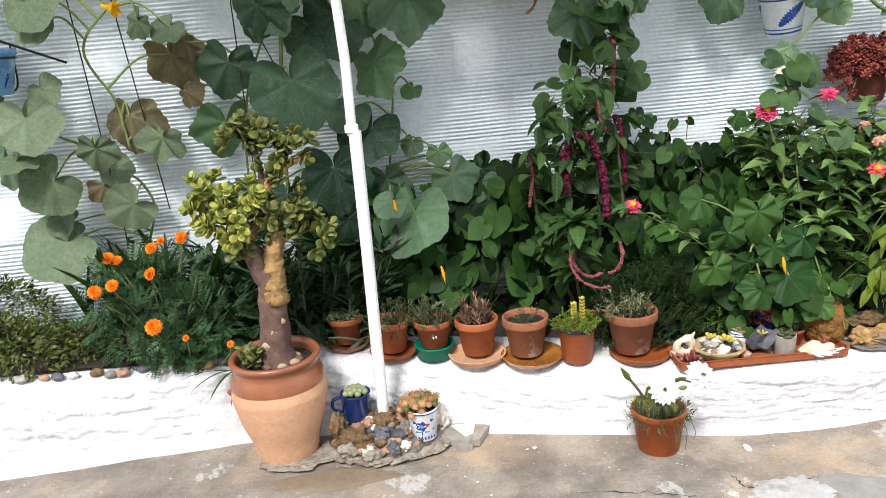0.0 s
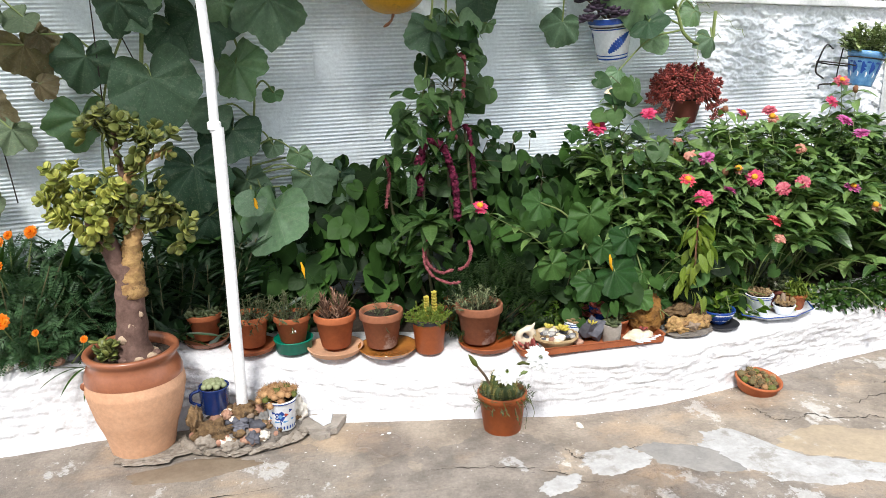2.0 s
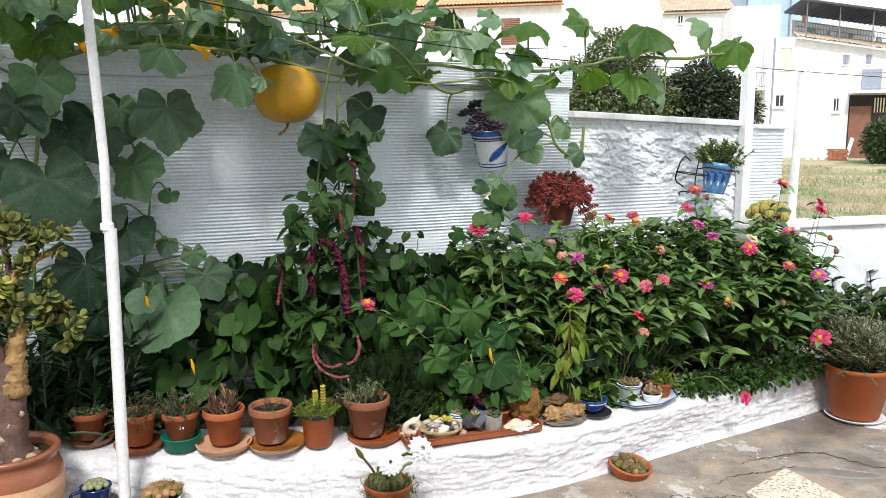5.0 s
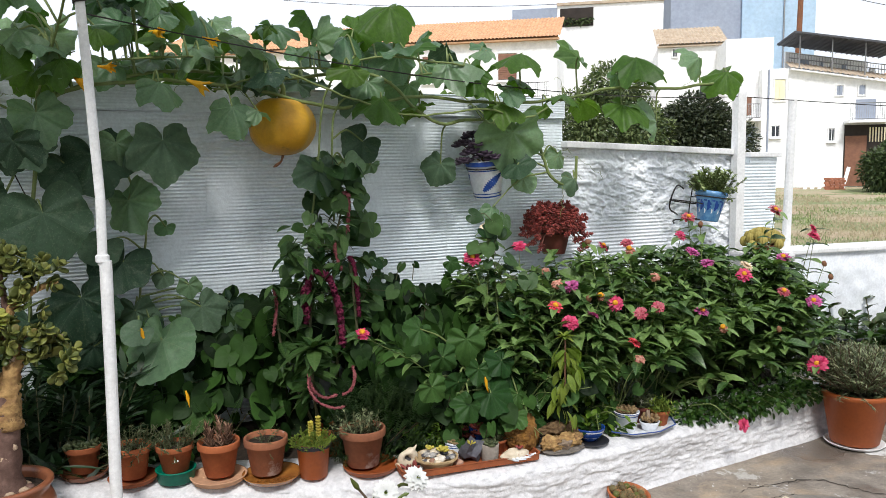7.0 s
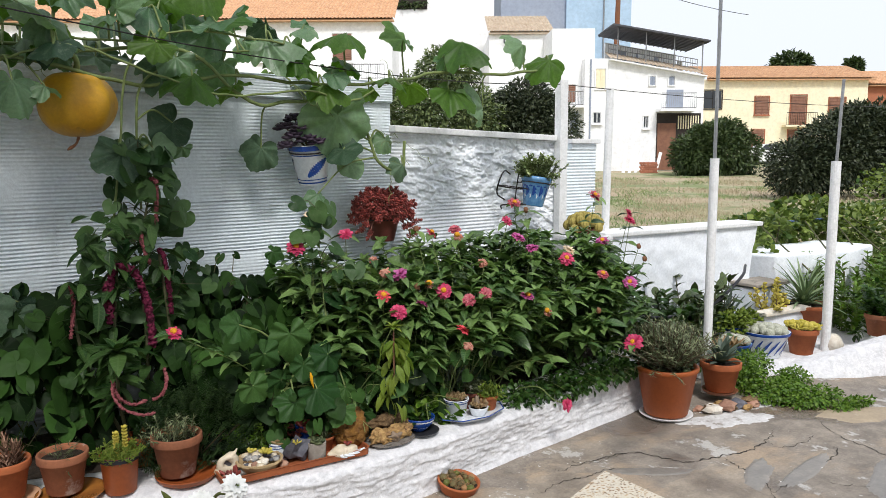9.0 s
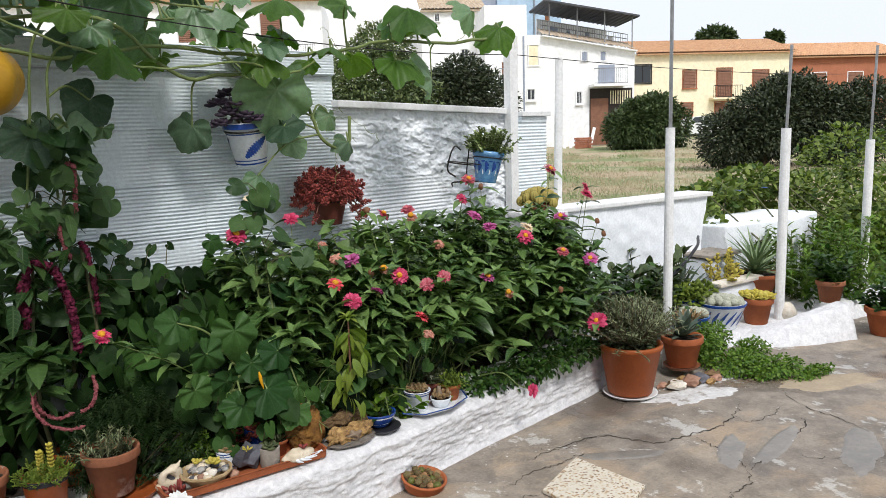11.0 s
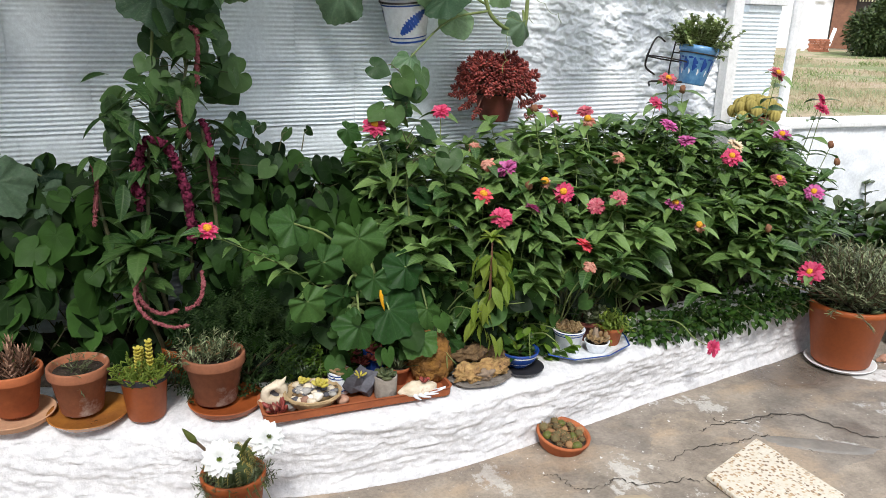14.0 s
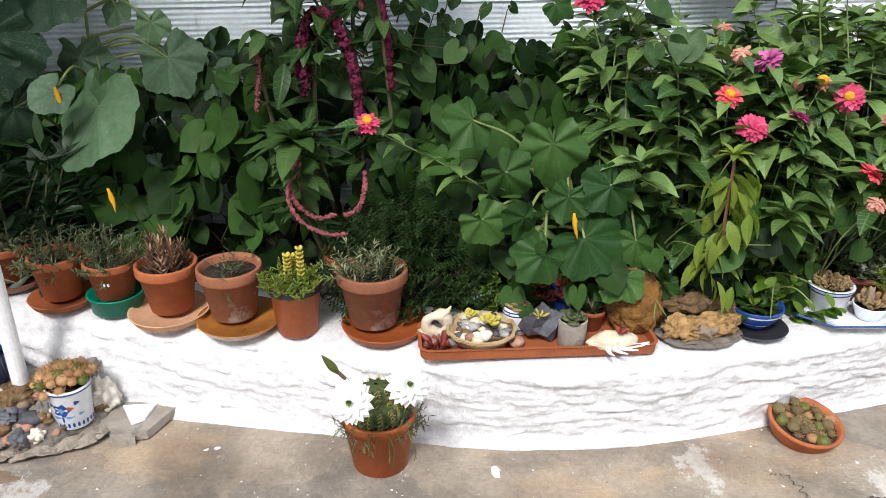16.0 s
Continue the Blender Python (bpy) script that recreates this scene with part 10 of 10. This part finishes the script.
stem_mesh("stem_growth", [[Vector((0.02 * math.cos(k), 0.02 * math.sin(k), 0)), Vector((0.2 * math.cos(k * 2.4), 0.14 * math.sin(k * 2.4), 0.15))] for k in range(20)], 0.004, "twig", o)
# low green herbs behind the tray
o = thing("herb_patch", "low bright green herbs growing behind the tray", "herb", (1.22, 2.99, 0.26))
ms, st = sprigs(90, 0.2, 0.0, 0.13, 0.022, 62, 0.5, 0.014, 3)
spread("foliage", OVAL, [Matrix.Diagonal((1.2, 0.5, 1, 1)) @ m for m in ms], "bright_herb", o)
stem_mesh("stem_growth", [[Matrix.Diagonal((1.2, 0.5, 1, 1)) @ q for q in l] for l in st], 0.002, "stem_green", o)
o = thing("herb_patch", "leafy mint-like herbs behind the bowls", "herb", (1.95, 3.06, 0.26))
ms, st = sprigs(60, 0.2, 0.0, 0.15, 0.035, 63, 0.5, 0.026, 3)
spread("foliage", OVAL, [Matrix.Diagonal((1.3, 0.5, 1, 1)) @ m for m in ms], "herb", o)
stem_mesh("stem_growth", [[Matrix.Diagonal((1.3, 0.5, 1, 1)) @ q for q in l] for l in st], 0.002, "stem_green", o)
o = thing("herb_patch", "small-leaved creeper spilling over the bed's edge", "ground cover", (2.95, 3.02, 0.25))
spread("foliage", OVAL, leaf_cloud([(-0.45, -0.07, 0.02, 0.22, 0.09, 0.07), (-0.20, -0.05, 0.02, 0.26, 0.10, 0.07), (0.1, 0.0, 0.04, 0.33, 0.13, 0.09), (0.4, 0.08, 0.05, 0.22, 0.14, 0.10)], 2600, 0.029, 64, shell=0.6), "herb", o)
stem_mesh("stem_growth", [[Vector((0.07 * k - 0.6, 0.05, -0.01)), Vector((0.07 * k - 0.58, -0.02, 0.06)), Vector((0.07 * k - 0.55, -0.12, 0.03))] for k in range(17)], 0.003, "stem_green", o)

o = thing("mint_plant", "leafy green mint sprigs leaning between bowl and plate", "herb", (1.93, 2.93, 0.25))
ms, st = sprigs(18, 0.06, 0.0, 0.15, 0.042, 66, 0.55, 0.020, 2)
spread("foliage", OVAL, ms, "bright_herb", o)
stem_mesh("stem_growth", st, 0.002, "stem_green", o)

# ---- marigolds and the left end of the bed ----
PINN_V, PINN_F, PINN_UV = [], [], []
for k in range(6):
    for s in (-1, 1):
        n = len(PINN_V)
        m = leaf_at(Vector((0, 0.15 + 0.14 * k, 0)), (s * 0.9, 0.55, 0.1), 0.36 - 0.03 * abs(k - 2))
        for q in TINY[0]:
            w = m @ Vector((q[0] * 0.75, q[1], q[2]))
            PINN_V.append(tuple(w))
        PINN_F.append(tuple(range(n, n + 4)))
        PINN_UV += [tuple(u) for u in TINY[2]]
PINN = (np.array(PINN_V), PINN_F, np.array(PINN_UV))
mg = thing("marigold_plant", "bushy marigold with feathery leaves and orange flowers", "flowering plant", (-1.10, 3.06, 0.30))
spread("foliage", PINN, leaf_cloud([(-0.10, 0.02, 0.22, 0.25, 0.14, 0.22), (0.14, 0.02, 0.14, 0.22, 0.14, 0.16), (0.0, 0.1, 0.32, 0.22, 0.12, 0.13), (0.04, -0.07, 0.10, 0.20, 0.07, 0.09)], 1150, 0.070, 71, shell=0.7), "marigold_leaf", mg)
stem_mesh("stem_growth", [[Vector((0.02 * math.cos(k), 0.02 * math.sin(k), -0.02)), Vector((0.22 * math.cos(k * 2.4), 0.12 * math.sin(k * 2.4), 0.2 + 0.2 * (k % 3) / 2))] for k in range(18)], 0.005, "stem_dark", mg)
for k, (x, y, z, s) in enumerate(((-1.36, 2.97, 0.60, 0.026), (-1.29, 2.97, 0.62, 0.024), (-1.13, 2.95, 0.66, 0.024), (-1.07, 3.18, 0.79, 0.026), (-1.19, 3.16, 0.76, 0.024), (-1.15, 3.17, 0.785, 0.018), (-1.35, 3.12, 0.745, 0.024), (-1.32, 3.13, 0.73, 0.020), (-1.12, 2.86, 0.48, 0.030), (-1.01, 2.86, 0.425, 0.013), (-0.86, 2.90, 0.37, 0.014))):
    c = Vector((x + 0.065, y - 0.05, z + (0.075 if y < 3.0 else 0.02))) - Vector((-1.10, 3.06, 0.30))
    s *= 1.1
    face = Vector((rl.gauss(0, 0.3), -0.8, 0.6)).normalized()
    sd = face.orthogonal().normalized()
    ms = []
    for ring in range(4):
        for q in range(12 - 2 * ring):
            a = 2 * math.pi * q / (12 - 2 * ring) + ring * 0.3
            e = 0.05 + 0.38 * ring
            ms.append(leaf_at(c, (sd * math.cos(a) + face.cross(sd) * math.sin(a)) * math.cos(e) + face * math.sin(e), s * (1 - 0.1 * ring), rl.gauss(0, 0.3), face))
    spread("flower", PLAN_PETAL, [m @ Matrix.Diagonal((1.7, 1, 1, 1)) for m in ms], "orange_petal", mg, "ruffled orange marigold flower")
    stem_mesh("flower_stalk", [[Vector((c.x * 0.7, c.y * 0.5 + 0.02, c.z - 0.14)), Vector((c.x * 0.95, c.y * 0.9 + 0.01, c.z - 0.05)), c]], 0.003, "stem_green", mg)

gc = thing("ground_cover", "mossy yellow-green ground cover at the bed's edge", "ground cover", (-1.85, 3.02, 0.33))
spread("foliage", TINY, leaf_cloud([(0.12, 0.0, 0.08, 0.26, 0.14, 0.15), (-0.25, 0.03, 0.10, 0.32, 0.2, 0.18), (-0.75, 0.1, 0.10, 0.4, 0.25, 0.2), (-0.05, 0.2, 0.16, 0.3, 0.15, 0.2), (0.35, 0.10, 0.05, 0.18, 0.12, 0.1)], 16000, 0.026, 72, shell=0.8), "moss", gc, smooth=False)
o = thing("leafy_shrub", "dark narrow-leaved shrub behind the jade tree", "shrub", (-0.62, 3.22, 0.26))
ms, st = sprigs(60, 0.24, 0.02, 0.42, 0.11, 73, 0.5, 0.035, 3)
spread("foliage", NARROW, [Matrix.Diagonal((1.4, 0.5, 1, 1)) @ m for m in ms], "fern", o)
stem_mesh("stem_growth", [[Matrix.Diagonal((1.4, 0.5, 1, 1)) @ q for q in l] for l in st], 0.004, "stem_dark", o)
o = thing("iris_clump", "clump of upright strap leaves against the wall", "leafy plant", (-1.22, 3.30, 0.32))
ri = random.Random(9)
for _ in range(46):
    spread("blade", STRAP, [leaf_at(Vector((ri.gauss(0, 0.12), ri.gauss(0, 0.03), 0)), aim(ri.uniform(0, 6.28), ri.uniform(1.15, 1.5)), ri.uniform(0.35, 0.62), ri.uniform(0, 3))], "herb", o)
o = thing("iris_clump", "dark strap leaves behind the small pots", "leafy plant", (-0.30, 3.30, 0.26))
for _ in range(40):
    spread("blade", STRAP, [leaf_at(Vector((ri.gauss(0, 0.14), ri.gauss(0, 0.03), 0)), aim(ri.uniform(0, 6.28), ri.uniform(1.1, 1.5)), ri.uniform(0.25, 0.42), ri.uniform(0, 3))], "fern", o)
# blades hanging over the bed's front by the jar
o = thing("grass_tuft", "arching grass blades hanging over the bed's edge", "grass", (-0.86, 2.95, 0.29))
for k in range(6):
    spread("blade", STRAP, [leaf_at(Vector((0.02 * k, 0, 0)), aim(3.9 + 0.25 * k, 0.5 - 0.12 * k), 0.22, 0.3)], "herb", o)
# stones along the lip
for k in range(15):
    x = -1.62 + 0.062 * k + ri.gauss(0, 0.01)
    stone("small stone on the lip of the bed", (x, lip_y(x) + 0.05 + ri.uniform(-0.015, 0.02), top_z(x) - 0.004), ri.uniform(0.014, 0.027), ("stone_grey", "stone_red", "stone_dark", "stone_pale", "spiny_rock")[k % 5], 1.2, 0.9, 0.75, k * 1.7, group="stones along the bed's lip", sub=2)
# pieces of litter on the floor
stone("small pale stone chip on the concrete", (1.065, 2.53, 0.0), 0.018, "stone_pale", 0.7, 1.2, 0.5, 4, 0.4, sub=2)
stone("small white chip on the concrete", (0.32, 2.66, 0.0), 0.009, "chip", 1.2, 0.8, 0.5, 6, 0.4, sub=1)
